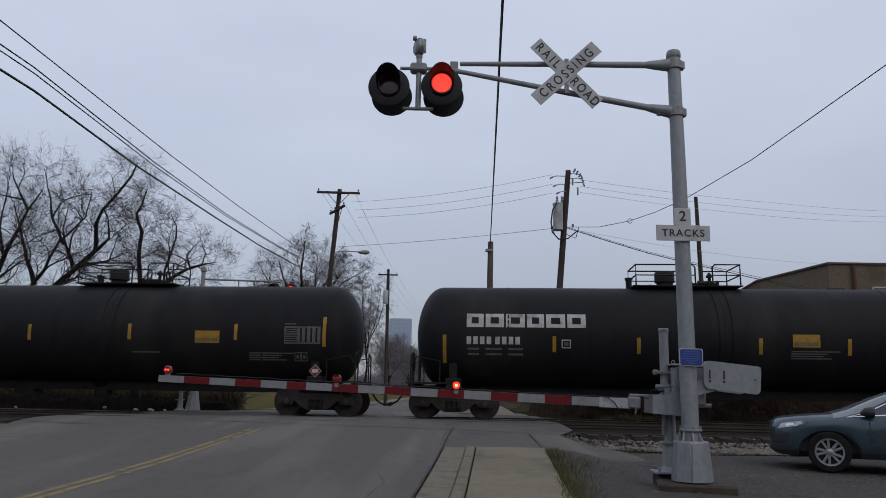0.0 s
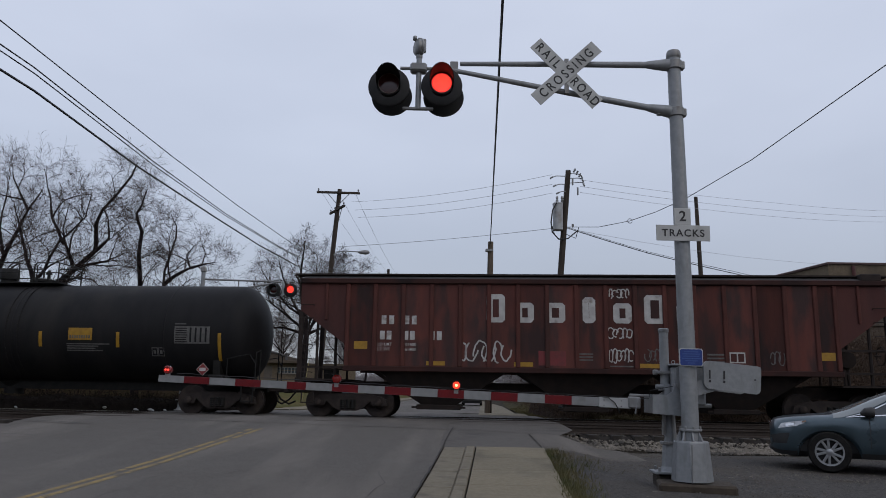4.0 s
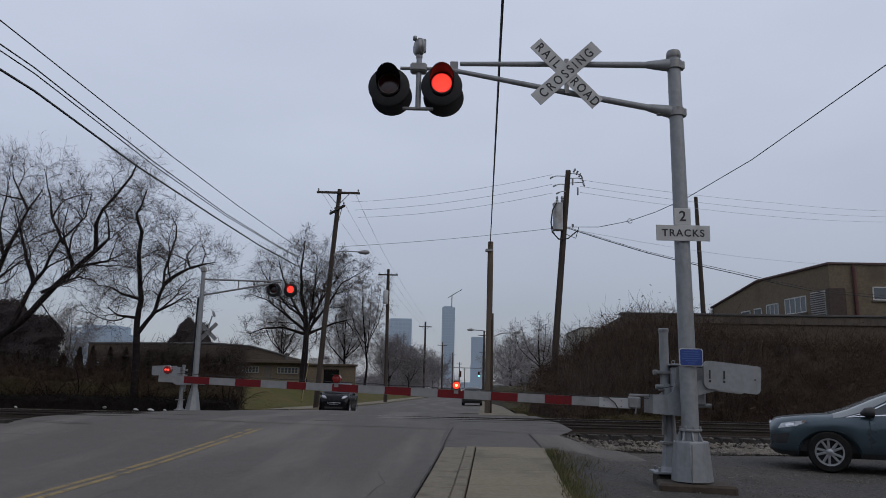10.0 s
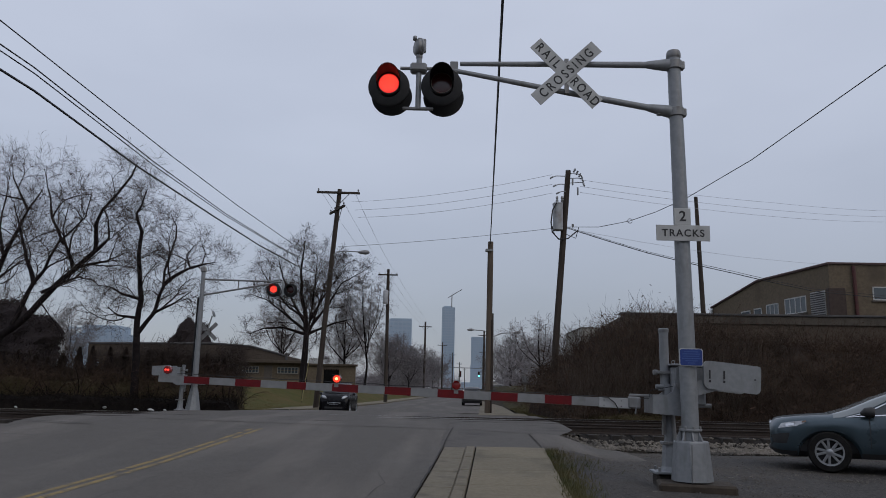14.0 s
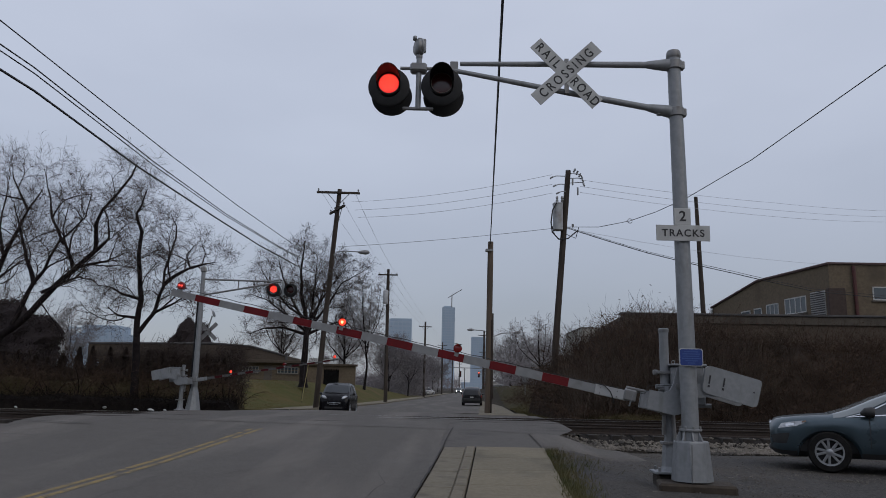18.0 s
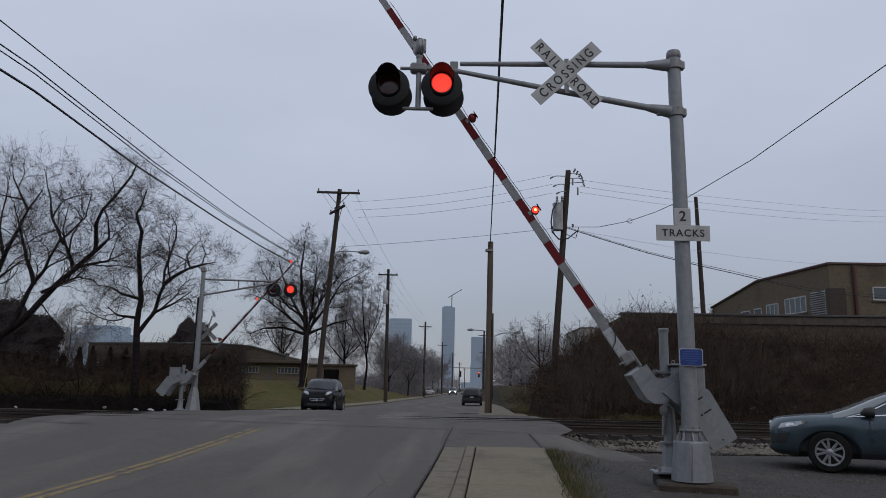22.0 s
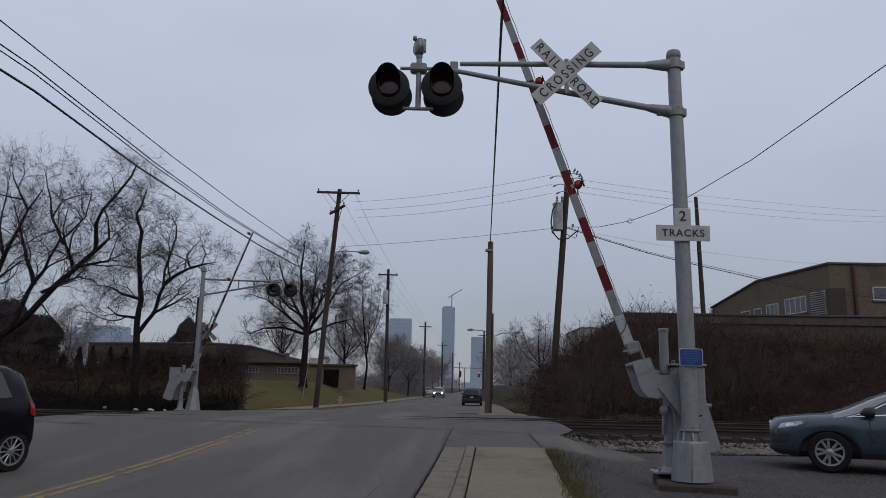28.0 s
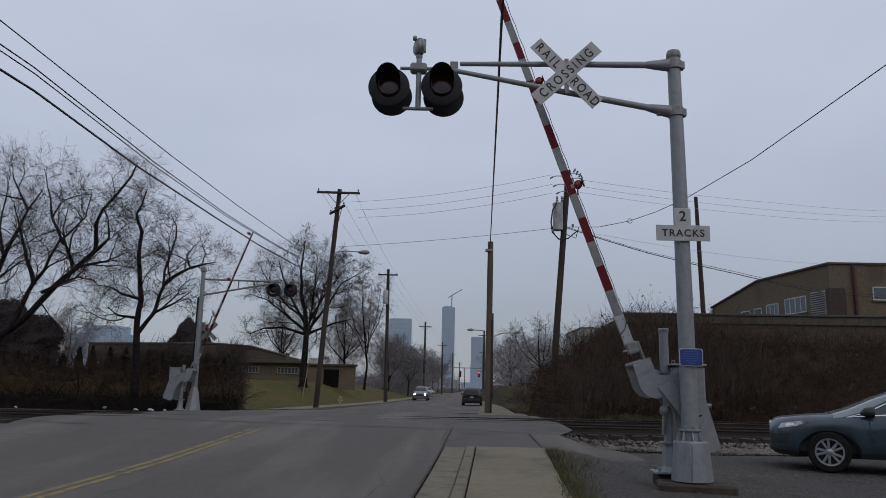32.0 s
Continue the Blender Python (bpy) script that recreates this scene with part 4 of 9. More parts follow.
    J = [(-0.31, -0.055), (-0.31, -0.32), (0.08, -0.335), (0.2, -0.28), (0.27, -0.17), (0.28, 0.3), (0.22, 0.36), (0.08, 0.37), (0.015, 0.33), (0.0, 0.1), (-0.03, 0.0), (-0.1, -0.05)]
    for yy in (-0.29, 0.25):
        part("side_arm", G().prism(J, -0.02, 0.02, pose(0, yy, 0, 90, 0, 0)), GALV, arm, "curved grey support arm")
    part("cross_plate", G().box((-0.3, -0.27, -0.32), (-0.27, 0.24, -0.09)), GALV_DARK, arm)
    for yy in (-0.33, 0.29):
        part("weight_arm", G().prism([(0.12, -0.1), (0.62, 0.06), (0.62, 0.24), (0.1, 0.12)], -0.015, 0.015, pose(0, yy, 0, 90, 0, 0)), GALV, arm)
        part("counterweight", G().prism([(0.385, 0.13), (0.41, 0.085), (0.45, 0.065), (1.11, 0.02), (1.15, 0.04), (1.165, 0.08), (1.18, 0.36), (1.165, 0.4), (1.13, 0.41), (0.48, 0.455), (0.42, 0.45), (0.385, 0.41)], -0.025, 0.025, pose(0, yy - 0.03, 0, 90, 0, 0)), GALV, arm, "grey counterweight plate with slots")
    for xs in (0.465, 0.665):
        part("slot", G().box((xs - 0.011, -0.391, 0.205), (xs + 0.011, -0.3845, 0.325)).box((xs - 0.014, -0.391, 0.155), (xs + 0.014, -0.3845, 0.185)), SIGN_BLACK, arm)
    part("bolt_hole", G().lathe([(0.012, 0), (0.012, 0.003)], 8, pose(1.09, -0.386, 0.22, 90, 0, 0)), SIGN_BLACK, arm)
    f = 1 if far else -1
    for k, (rx, ph) in enumerate(((tip - 0.13, None), (4.3 if far else 4.907, 0 if far else 1), (2.05 if far else 3.115, 1 if far else 0))):
        LZ = -0.075
        part("lamp_foot", G().box((-rx - 0.035, -0.024, -0.2), (-rx + 0.035, 0.024, -0.128), bev=0.006), GALV_DARK, arm)
        if ph is None and not far:
            part("lamp_body", G().lathe([(0.045, -0.05), (0.06, -0.03), (0.062, 0.03), (0.05, 0.04)], 16, pose(-rx, 0, LZ, 90, 0, 0)), RED_LENS_SMALL, arm, smooth=True)
        else:
            part("lamp_body", ring_shell([(0.058, -0.05), (0.064, -0.045), (0.064, 0.045), (0.058, 0.05), (0.058, -0.05)], 16, pose(-rx, 0, LZ, 90, 0, 0)), RED_LENS_SMALL, arm, smooth=True)
            part("lamp_back", G().lathe([(0.062, 0.0), (0.062, 0.006)], 16, pose(-rx, -f * 0.046, LZ, 90, 0, 0)), RED_LENS_SMALL, arm)
        if ph is None and not far:
            for sx in (-0.02, 0.02):
                part("lit_bulb", G().lathe([(0.017, 0), (0.015, 0.012), (0.006, 0.018)], 10, pose(-rx + sx, 0, LZ, 90 if f < 0 else -90, 0, 0) @ pose(0, 0, 0.052)), TIP_GLOW, arm, smooth=True)
            part("lens", G().lathe([(0.055, 0.0), (0.052, 0.008)], 14, pose(-rx, 0, LZ, 90 if f < 0 else -90, 0, 0) @ pose(0, 0, 0.046)), RED_LENS_SMALL, arm)
        else:
            part("visor", G().box((-rx - 0.062, f * 0.03, -0.016), (-rx + 0.062, f * 0.1, -0.01), bev=0.002), BLACK_PAINT, arm)
            q = pose(0, 0, 0, 90 if f < 0 else -90, 0, 0)
            ob = part("roundel", G().lathe([(0.054, 0.0), (0.05, 0.012), (0.034, 0.02), (0.002, 0.024)], 16, q), ORANGE_GLOW, arm, "gate lamp roundel, lit on one face")
            part("filament", G().lathe([(0.024, 0.0), (0.02, 0.026), (0.01, 0.03)], 10, q), ORANGE_GLOW_CORE if not far else ORANGE_GLOW, ob)
            part("dark_lens", G().lathe([(0.002, -0.024), (0.034, -0.02), (0.05, -0.012), (0.055, 0.0)], 16, q), RED_LENS_SMALL, ob, "small dark red lens", smooth=True)
            ob.matrix_basis = pose(-rx, f * 0.03, LZ)
            FLASH.append((ob, ph, (-rx, f * 0.03, LZ)))
    # feed cable clipped along the arm
    part("cable", G().tube([(-tip + 0.28 + (tip - 0.58) / 35 * k, -0.02, -0.128 + (0.012 if k % 2 else 0.0)) for k in range(36)] + [(-0.3, -0.1, 0.0), (0.1, -0.2, 0.1)], 0.005, 5), SIGN_BLACK, arm)
    return gt, arm


GATE, GATE_ARM = build_gate(pose(3.36, 11.0, 1.42, 0, 0, -3.15))
FGATE, FGATE_ARM = build_gate(pose(-10.75, 31.3, 1.62, 0, 0, 176.85), True)

# far signal, the same kind of mast seen from behind
FS = thing("crossing_signal_far", pose(-10.36, 31.8, 0.25), "silver cantilever crossing signal on the far side", "crossing signal")
part("base_shroud", G().lathe([(0.33, 0.0), (0.27, 0.3), (0.19, 0.75), (0.13, 0.95)], 8), GALV, FS)
pipe("mast", [(0, 0, 0.5), (0, 0, 4.2)], [0.125, 0.105], GALV, FS, 16)
pipe("mast_top", [(0, 0, 4.15), (0.0, 0, 5.95)], [0.1, 0.085], GALV, FS, 16)
part("cap", G().lathe([(0.1, 5.85), (0.14, 5.9), (0.13, 6.05), (0.06, 6.12)], 12), GALV_DARK, FS, smooth=True)
pipe("arm", [(0, 0, 5.55), (3.4, 0, 5.5)], 0.04, GALV_DARK, FS)
pipe("arm", [(0, 0, 4.85), (3.0, 0, 5.42)], 0.04, GALV_DARK, FS)
pipe("arm_strut", [(1.55, 0, 5.12), (1.55, 0, 5.52)], 0.03, GALV_DARK, FS)
pipe("lamp_post", [(3.47, 0, 4.9), (3.47, 0, 5.55)], 0.04, GALV, FS)
signal_lamp(FS, (3.11, -0.1, 5.13), -1, 1, 0.3)
signal_lamp(FS, (3.83, -0.1, 5.13), -1, 0, 0.3)
crossbuck(FS, (0.36, 0.12, 3.3), True, False, 0.76)
pipe("crossbuck_arm", [(0, 0, 3.35), (0.45, 0, 3.35)], 0.03, GALV_DARK, FS)
pipe("bell_post", [(0.36, 0, 3.35), (0.52, 0, 3.98)], 0.03, GALV_DARK, FS)
part("bell", G().lathe([(0.05, -0.04), (0.16, -0.01), (0.14, 0.03), (0.03, 0.05)], 16, pose(0.57, 0, 4.06, 0, 70, 0)), GALV, FS, "small grey bell", smooth=True)
part("cable_post", G().tube([(-0.32, 0.5, 0.0), (-0.3, 0.5, 4.8)], 0.05, 8), BLACK_PAINT, FS, "thin dark cable post", smooth=True)


# ---- train ----
WHEEL_R = 0.457
WHEELSETS, TRAIN = [], []
wheel_me = mesh("wheelset", G().lathe([(0.1, -0.70), (WHEEL_R + 0.03, -0.70), (WHEEL_R + 0.03, -0.675), (WHEEL_R, -0.66), (WHEEL_R, -0.79 + 0.0), (0.38, -0.80), (0.2, -0.76), (0.12, -0.82), (0.07, -0.83), (0.07, -1.0)][::-1], 28, pose(0, 0, 0, 90, 0, 0))
                .lathe([(0.07, -1.0), (0.07, -0.83), (0.12, -0.82), (0.2, -0.76), (0.38, -0.80), (WHEEL_R, -0.79), (WHEEL_R, -0.66), (WHEEL_R + 0.03, -0.675), (WHEEL_R + 0.03, -0.70), (0.1, -0.70)], 28, pose(0, 0, 0, -90, 0, 0))
                .tube([(0, -0.8, 0), (0, 0.8, 0)], 0.075, 12), TRUCK, True)
SF = [(-1.12, 0.56), (-1.16, 0.36), (-0.72, 0.36), (-0.66, 0.5), (-0.42, 0.28), (-0.25, 0.2), (0.25, 0.2), (0.42, 0.28), (0.66, 0.5), (0.72, 0.36), (1.16, 0.36), (1.12, 0.56), (0.85, 0.66), (0.4, 0.72), (-0.4, 0.72), (-0.85, 0.66)]
side_me = mesh("side_frame", G().prism([(1.07 * x, z) for x, z in SF], -0.06, 0.06, pose(0, 0, 0, 90, 0, 0)), TRUCK)
spring_me = mesh("spring", G().lathe([(0.07, 0.26), (0.085, 0.28), (0.07, 0.3), (0.085, 0.33), (0.07, 0.36), (0.085, 0.39), (0.07, 0.42), (0.085, 0.45), (0.07, 0.48), (0.085, 0.51), (0.07, 0.54)], 10), TANK_GREASE, True)
cap_me = mesh("bearing_cap", G().lathe([(0.11, 0.0), (0.11, 0.1), (0.07, 0.13)], 14, pose(0, 0, 0, 90, 0, 0)), TRUCK, True)


def shared(name, me, parent, m):
    ob = new(name, me)
    ob.parent = parent
    ob.matrix_basis = m
    return ob


def trucks(car, centres, width=0.98):
    for cx in centres:
        bol = part("bolster", G().box((-0.22, -1.0, 0.42), (0.22, 1.0, 0.72), pose(cx, 0, 0), 0.03), TRUCK, car)
        for side in (-1, 1):
            shared("side_frame", side_me, car, pose(cx, side * width, 0))
            for sx in (-0.13, 0.05, 0.2):
                shared("spring", spring_me, bol, pose(cx + sx - 0.04, side * (width + 0.05), 0))
            for wx in (-0.95, 0.95):
                shared("bearing_cap", cap_me, bol, pose(cx + wx, side * (width + 0.04), WHEEL_R, 0, 0, 180 if side > 0 else 0))
        for wx in (-0.95, 0.95):
            ob = shared("wheelset", wheel_me, car, pose(cx + wx, 0, WHEEL_R))
            WHEELSETS.append((ob, (cx + wx, 0, WHEEL_R)))
        part("brake_beam", G().box((-0.6, -0.7, 0.33), (-0.5, 0.7, 0.43), pose(cx, 0, 0)).box((0.5, -0.7, 0.33), (0.6, 0.7, 0.43), pose(cx, 0, 0)), TRUCK, bol)


def coupler(car, x, d, loose=False):
    part("coupler", G().box((-0.2, -0.12, 0.72), (0.62, 0.12, 0.98), pose(x, 0, 0, 0, 0, 0 if d > 0 else 180), 0.04).box((0.5, -0.2, 0.7), (0.72, 0.14, 1.0), pose(x, 0, 0, 0, 0, 0 if d > 0 else 180), 0.05), TRUCK, car, "rusty knuckle coupler")
    hang = [(0.3, -0.3, 0.75), (0.42, -0.34, 0.6), (0.45, -0.33, 0.35), (0.52, -0.32, 0.16)] if loose else [(0.3, -0.3, 0.75), (0.5, -0.34, 0.5), (0.75, -0.3, 0.36), (0.95, -0.22, 0.45)]
    part("air_hose", G().tube([(x + d * a, b, c) for a, b, c in hang], 0.03, 8), RUBBER, car, smooth=True)


TANK_R, TANK_Z, TANK_L = 1.63, 2.6, 17.5


def tank_patch(name, x0, x1, z0, z1, material, parent, lift=0.006, label=""):
    """A decal that lies on the tank's near side, between two heights over the rail."""
    a0, a1 = [math.asin(max(-0.99, min(0.99, (z + 0.085 - TANK_Z) / TANK_R))) for z in (z0, z1)]
    r = TANK_R + lift
    n = max(1, int(abs(a1 - a0) / 0.06) + 1)
    return part(name, G().grid(lambda x, a: (x, -r * math.cos(a), TANK_Z + r * math.sin(a)), [x0, x1], [a0 + (a1 - a0) * k / n for k in range(n + 1)]), material, parent, label)


def rail_bend(pts, r=0.025):
    return G().tube(pts, r, 8)


def tank_car(s0, marked):
    car = thing("tank_car", pose(0, 0, 0), "black railway tank car" + (" with white block markings" if marked else ", plain and grimy"), "tank car", "train")
    hl = TANK_L / 2
    prof_ = [(TANK_R * math.sin(a), -hl + 0.86 * (1 - math.cos(a))) for a in [0.001] + [math.pi / 2 * k / 10 for k in range(1, 11)]]
    body = [(r, h) for r, h in prof_] + [(TANK_R, x) for x in (-4, 0, 4)] + [(r, -h) for r, h in prof_[::-1]]
    bd = part("tank", G().lathe(body, 56, pose(0, 0, TANK_Z, 0, 90, 0)), TANK_BLACK, car, "black painted steel tank shell", smooth=True)
    for xx in (-5.8, -0.75, 0.75, 5.8):
        part("weld_band", G().lathe([(TANK_R, xx - 0.03), (TANK_R + 0.008, xx - 0.02), (TANK_R + 0.008, xx + 0.02), (TANK_R, xx + 0.03)], 56, pose(0, 0, TANK_Z, 0, 90, 0)), TANK_BLACK, bd, smooth=True)
    part("centre_sill", G().box((-hl - 0.1, -0.28, 0.72), (hl + 0.1, 0.28, 1.02)), TANK_GREASE, car)
    for d in (-1, 1):
        xb = d * (hl - 1.25)
        part("body_bolster", G().box((xb - 0.25, -1.4, 0.86), (xb + 0.25, 1.4, 1.25), bev=0.04), TANK_GREASE, car)
        part("saddle", G().prism([(-1.3, 1.1), (1.3, 1.1), (1.36, 1.7), (1.1, 1.4), (0.6, 1.08), (-0.6, 1.08), (-1.1, 1.4), (-1.36, 1.7)], xb - 0.12, xb + 0.12, Matrix(((0, 0, 1, 0), (1, 0, 0, 0), (0, 1, 0, 0), (0, 0, 0, 1)))), TANK_GREASE, car)
        part("end_sill", G().box((d * (hl + 0.02) - 0.1, -1.45, 0.82), (d * (hl + 0.02) + 0.1, 1.45, 1.06), bev=0.02), TANK_GREASE, car)
        part("end_platform", G().box((d * (hl - 0.5) - 0.7, -1.5, 1.06), (d * (hl - 0.5) + 0.55, 1.5, 1.11)), TANK_GREASE, car)
        for sy in (-1, 1):
            xe = d * (hl + 0.05)
            part("grab_iron", rail_bend([(xe, sy * 1.45, 0.75), (xe, sy * 1.45, 1.95), (xe, sy * 1.0, 2.05), (xe, sy * 1.0, 1.1)], 0.022), TANK_GREASE, car, smooth=True)
            part("grab_iron", rail_bend([(xe - d * 0.9, sy * 1.5, 1.1), (xe - d * 0.9, sy * 1.5, 1.75), (xe - d * 0.2, sy * 1.5, 1.9), (xe, sy * 1.45, 1.6)], 0.02), TANK_GREASE, car, smooth=True)
            part("step", G().box((xe - d * 0.25 - 0.2, sy * 1.42 - 0.04, 0.42), (xe - d * 0.25 + 0.2, sy * 1.42 + 0.04, 0.46)).box((xe - d * 0.25 - 0.2, sy * 1.42 - 0.02, 0.42), (xe - d * 0.25 - 0.17, sy * 1.42 + 0.02, 0.9)).box((xe - d * 0.25 + 0.17, sy * 1.42 - 0.02, 0.42), (xe - d * 0.25 + 0.2, sy * 1.42 + 0.02, 0.9)), TANK_GREASE, car)
        if d < 0:
            part("brake_wheel", G().tube([(xe, -0.6 + 0.28 * math.cos(t), 1.75 + 0.28 * math.sin(t)) for t in [2 * math.pi * k / 18 for k in range(19)]], 0.018, 6).tube([(xe, -0.88, 1.75), (xe, -0.32, 1.75)], 0.014, 6).tube([(xe, -0.6, 1.1), (xe, -0.6, 2.03)], 0.02, 6), TANK_GREASE, car)
        coupler(car, d * (hl + 0.1), d)
    # top fittings and platform
    top = TANK_Z + TANK_R
    f = 0.0 if marked else 0.82      # the fittings of the plain car sit further along
    pf = part("platform", G().box((-1.8 + f, -0.72, top + 0.0), (1.62 + f, 0.72, top + 0.035)), TANK_GREASE, car, "black steel top platform")
    for yy in (-0.7, 0.7):
        for pts, r in (([(-1.71, 0), (-1.71, 0.7), (0.07, 0.7), (0.15, 0.62), (0.15, 0)], 0.026), ([(-1.71, 0.36), (0.15, 0.36)], 0.018),
                       ([(0.69, 0), (0.69, 0.62), (0.77, 0.7), (1.55, 0.7), (1.55, 0)], 0.026), ([(0.69, 0.36), (1.55, 0.36)], 0.018)):
            part("handrail", rail_bend([(x + f, yy, top + z) for x, z in pts], r), TANK_GREASE, pf, smooth=True)
    for xx in (-1.71, 1.55):
        for hz in (0.7, 0.36):
            part("handrail", rail_bend([(xx + f, -0.7, top + hz), (xx + f, 0.7, top + hz)], 0.024), TANK_GREASE, pf, smooth=True)
    part("valve_dome", G().lathe([(0.26, top - 0.05), (0.26, top + 0.2), (0.32, top + 0.21), (0.32, top + 0.52), (0.29, top + 0.56)], 22, pose(-0.66 + f, 0, 0)), TANK_GREASE, car, smooth=True)
    part("manway", G().lathe([(0.33, top - 0.05), (0.33, top + 0.1), (0.42, top + 0.11), (0.42, top + 0.18), (0.2, top + 0.24), (0.05, top + 0.26)], 20, pose(0.64 + f, 0, 0)), TANK_GREASE, car, smooth=True)
    part("valve_stem", G().lathe([(0.06, top + 0.2), (0.05, top + 0.38), (0.11, top + 0.39), (0.11, top + 0.42), (0.03, top + 0.55)], 12, pose(0.78 + f, 0, 0)), TANK_GREASE, car, smooth=True)
    for k in range(8):
        part("eye_bolt", G().lathe([(0.03, top + 0.08), (0.03, top + 0.24)], 6, pose(0.64 + f, 0, 0, 0, 0, 45 * k) @ pose(0.42, 0, 0)), TANK_GREASE, car)
    part("vent_pipe", G().lathe([(0.1, top - 0.05), (0.1, top + 0.28), (0.13, top + 0.29), (0.13, top + 0.36)], 14, pose(-1.82 + f + (0.5 if not marked else 0), 0, 0)), TANK_GREASE, car, smooth=True)
    bend = [math.pi * (0.46 - 0.75 * k / 12) for k in range(13)]
    for xx in (0.55, 0.95):
        part("ladder_rail", G().tube([(xx, -(TANK_R + 0.02) * math.cos(a), TANK_Z + (TANK_R + 0.02) * math.sin(a)) for a in bend], 0.015, 5), TANK_BLACK, car)
    part("outlet_valve", G().lathe([(0.3, 0.55), (0.3, 0.8), (0.45, 0.95)], 16), TANK_GREASE, car, smooth=True)
    part("outlet_box", G().box((-3.0, -0.25, 0.55), (-2.3, 0.25, 0.8)), TANK_GREASE, car)
    # markings: reflectors, yellow panel, stencilled data, hazard placard
    if marked:
        marks = ((-7.76, 2.05, 0.85), (-4.4, 2.22, 0.48), (-1.86, 2.2, 0.48), (1.74, 2.22, 0.48), (4.31, 2.22, 0.48), (7.63, 2.03, 0.85))
        yp, yz, dp, dz, bp, bz_, pl, tx = 2.67, 2.2, 6.16, 2.12, 5.42, 1.72, 7.22, 2.62
    else:
        marks = ((-7.7, 2.5, 0.9), (-4.9, 2.5, 0.5), (-1.8, 2.44, 0.5), (1.52, 2.48, 0.5), (4.98, 2.5, 0.5), (7.81, 2.53, 0.92))
        yp, yz, dp, dz, bp, bz_, pl, tx = 3.67, 2.15, 6.54, 2.15, 6.86, 1.62, 7.61, 5.41
    for xx, zz, hh in marks:
        tank_patch("reflector", xx - 0.055, xx + 0.055, zz - hh / 2, zz + hh / 2, DECAL_YELLOW, bd)
    tank_patch("yellow_panel", yp, yp + 0.79, yz, yz + 0.38, DECAL_YELLOW, bd, label="yellow marking panel")
    for k in range(9):
        tank_patch("text_bar", yp + 0.05 + 0.078 * k, yp + 0.1 + 0.078 * k, yz + 0.05, yz + 0.15, DECAL_GREY, bd, 0.009)
    for k, w in enumerate((1.42, 1.05, 0.95, 1.18)):
        tank_patch("text_bar", tx, tx + w, 2.06 - 0.068 * k - (0.22 if not marked else 0), 2.095 - 0.068 * k - (0.22 if not marked else 0), DECAL_GREY, bd)
    tank_patch("text_bar", dp, dp + 0.36, dz + 0.6, dz + 0.63, DECAL_GREY, bd)
    tank_patch("data_panel", dp, dp + 1.15, dz, dz + 0.54, DECAL_GREY, bd, label="stencilled grey data table")
    for k in range(7):
        tank_patch("text_bar", dp + 0.04, dp + (0.4 if k % 3 else 0.42), dz + 0.04 + 0.07 * k, dz + 0.07 + 0.07 * k, TANK_BLACK, bd, 0.009)
    for k in range(4):
        tank_patch("text_bar", dp + 0.5 + 0.165 * k, dp + 0.56 + 0.165 * k, dz + 0.05, dz + 0.5, TANK_BLACK, bd, 0.009)
    for a in range(2):
        tank_patch("stencil_box", bp + 0.21 * a, bp + 0.21 * a + 0.2, bz_, bz_ + 0.27, DECAL_GREY, bd)
        tank_patch("stencil_box", bp + 0.025 + 0.21 * a, bp + 0.21 * a + 0.175, bz_ + 0.025, bz_ + 0.245, TANK_BLACK, bd, 0.009)
        tank_patch("text_bar", bp + 0.06 + 0.21 * a, bp + 0.21 * a + 0.14, bz_ + 0.08, bz_ + 0.19, DECAL_GREY, bd, 0.012)
    pc = part("placard", G().prism([(0, -0.2), (0.2, 0), (0, 0.2), (-0.2, 0)], 0.0, 0.02, pose(pl, -TANK_R - 0.12, 1.4, 90, 0, 0)), DECAL_WHITE, bd, "small white diamond placard, red border")
    part("placard_face", G().prism([(0, -0.185), (0.185, 0), (0, 0.185), (-0.185, 0)], 0.02, 0.024, pose(pl, -TANK_R - 0.12, 1.4, 90, 0, 0)), DECAL_RED, pc)
    part("text_bar", G().box((pl - 0.1, -TANK_R - 0.149, 1.35), (pl + 0.1, -TANK_R - 0.145, 1.45)), DECAL_WHITE, bd)
    part("placard_post", G().tube([(pl, -TANK_R - 0.1, 0.95), (pl, -TANK_R - 0.1, 1.4)], 0.02, 5), TANK_GREASE, bd)
    if marked:
        x = -7.08
        for wl in (0.52, 0.56, 0.58, 0.52, 0.58, 0.56):
            mb = tank_patch("marking_block", x, x + wl, 2.72, 3.14, DECAL_WHITE, bd)
            tank_patch("marking_inset", x + 0.15, x + wl - 0.15, 2.83, 3.03, TANK_BLACK, bd, 0.011)
            x += wl + 0.065
        for k in range(8):
            o = 0.06 if k > 3 else 0
            tank_patch("marking_bar", -7.08 + 0.205 * k + o, -7.08 + 0.205 * k + 0.14 + o, 2.2, 2.43, DECAL_WHITE, bd)
        for k in range(2):
            for a, b in ((-7.05, -6.7), (-6.5, -6.0), (-5.8, -5.35)):
                tank_patch("text_bar", a, b, 2.03 - 0.16 * k, 2.09 - 0.16 * k, DECAL_GREY, bd)
        tank_patch("stencil_box", -4.18, -3.9, 2.1, 2.36, DECAL_WHITE, bd)
        tank_patch("stencil_box", -4.15, -3.93, 2.13, 2.33, TANK_BLACK, bd, 0.009)
        tank_patch("text_bar", -4.11, -3.97, 2.18, 2.28, DECAL_GREY, bd, 0.012)
    else:
        tank_patch("text_bar", 1.62, 2.5, 1.83, 1.87, DECAL_GREY, bd)
    trucks(car, (-(hl - 1.25), hl - 1.25))
    TRAIN.append((car, s0))
    return car


tank_car(-11.34, False)
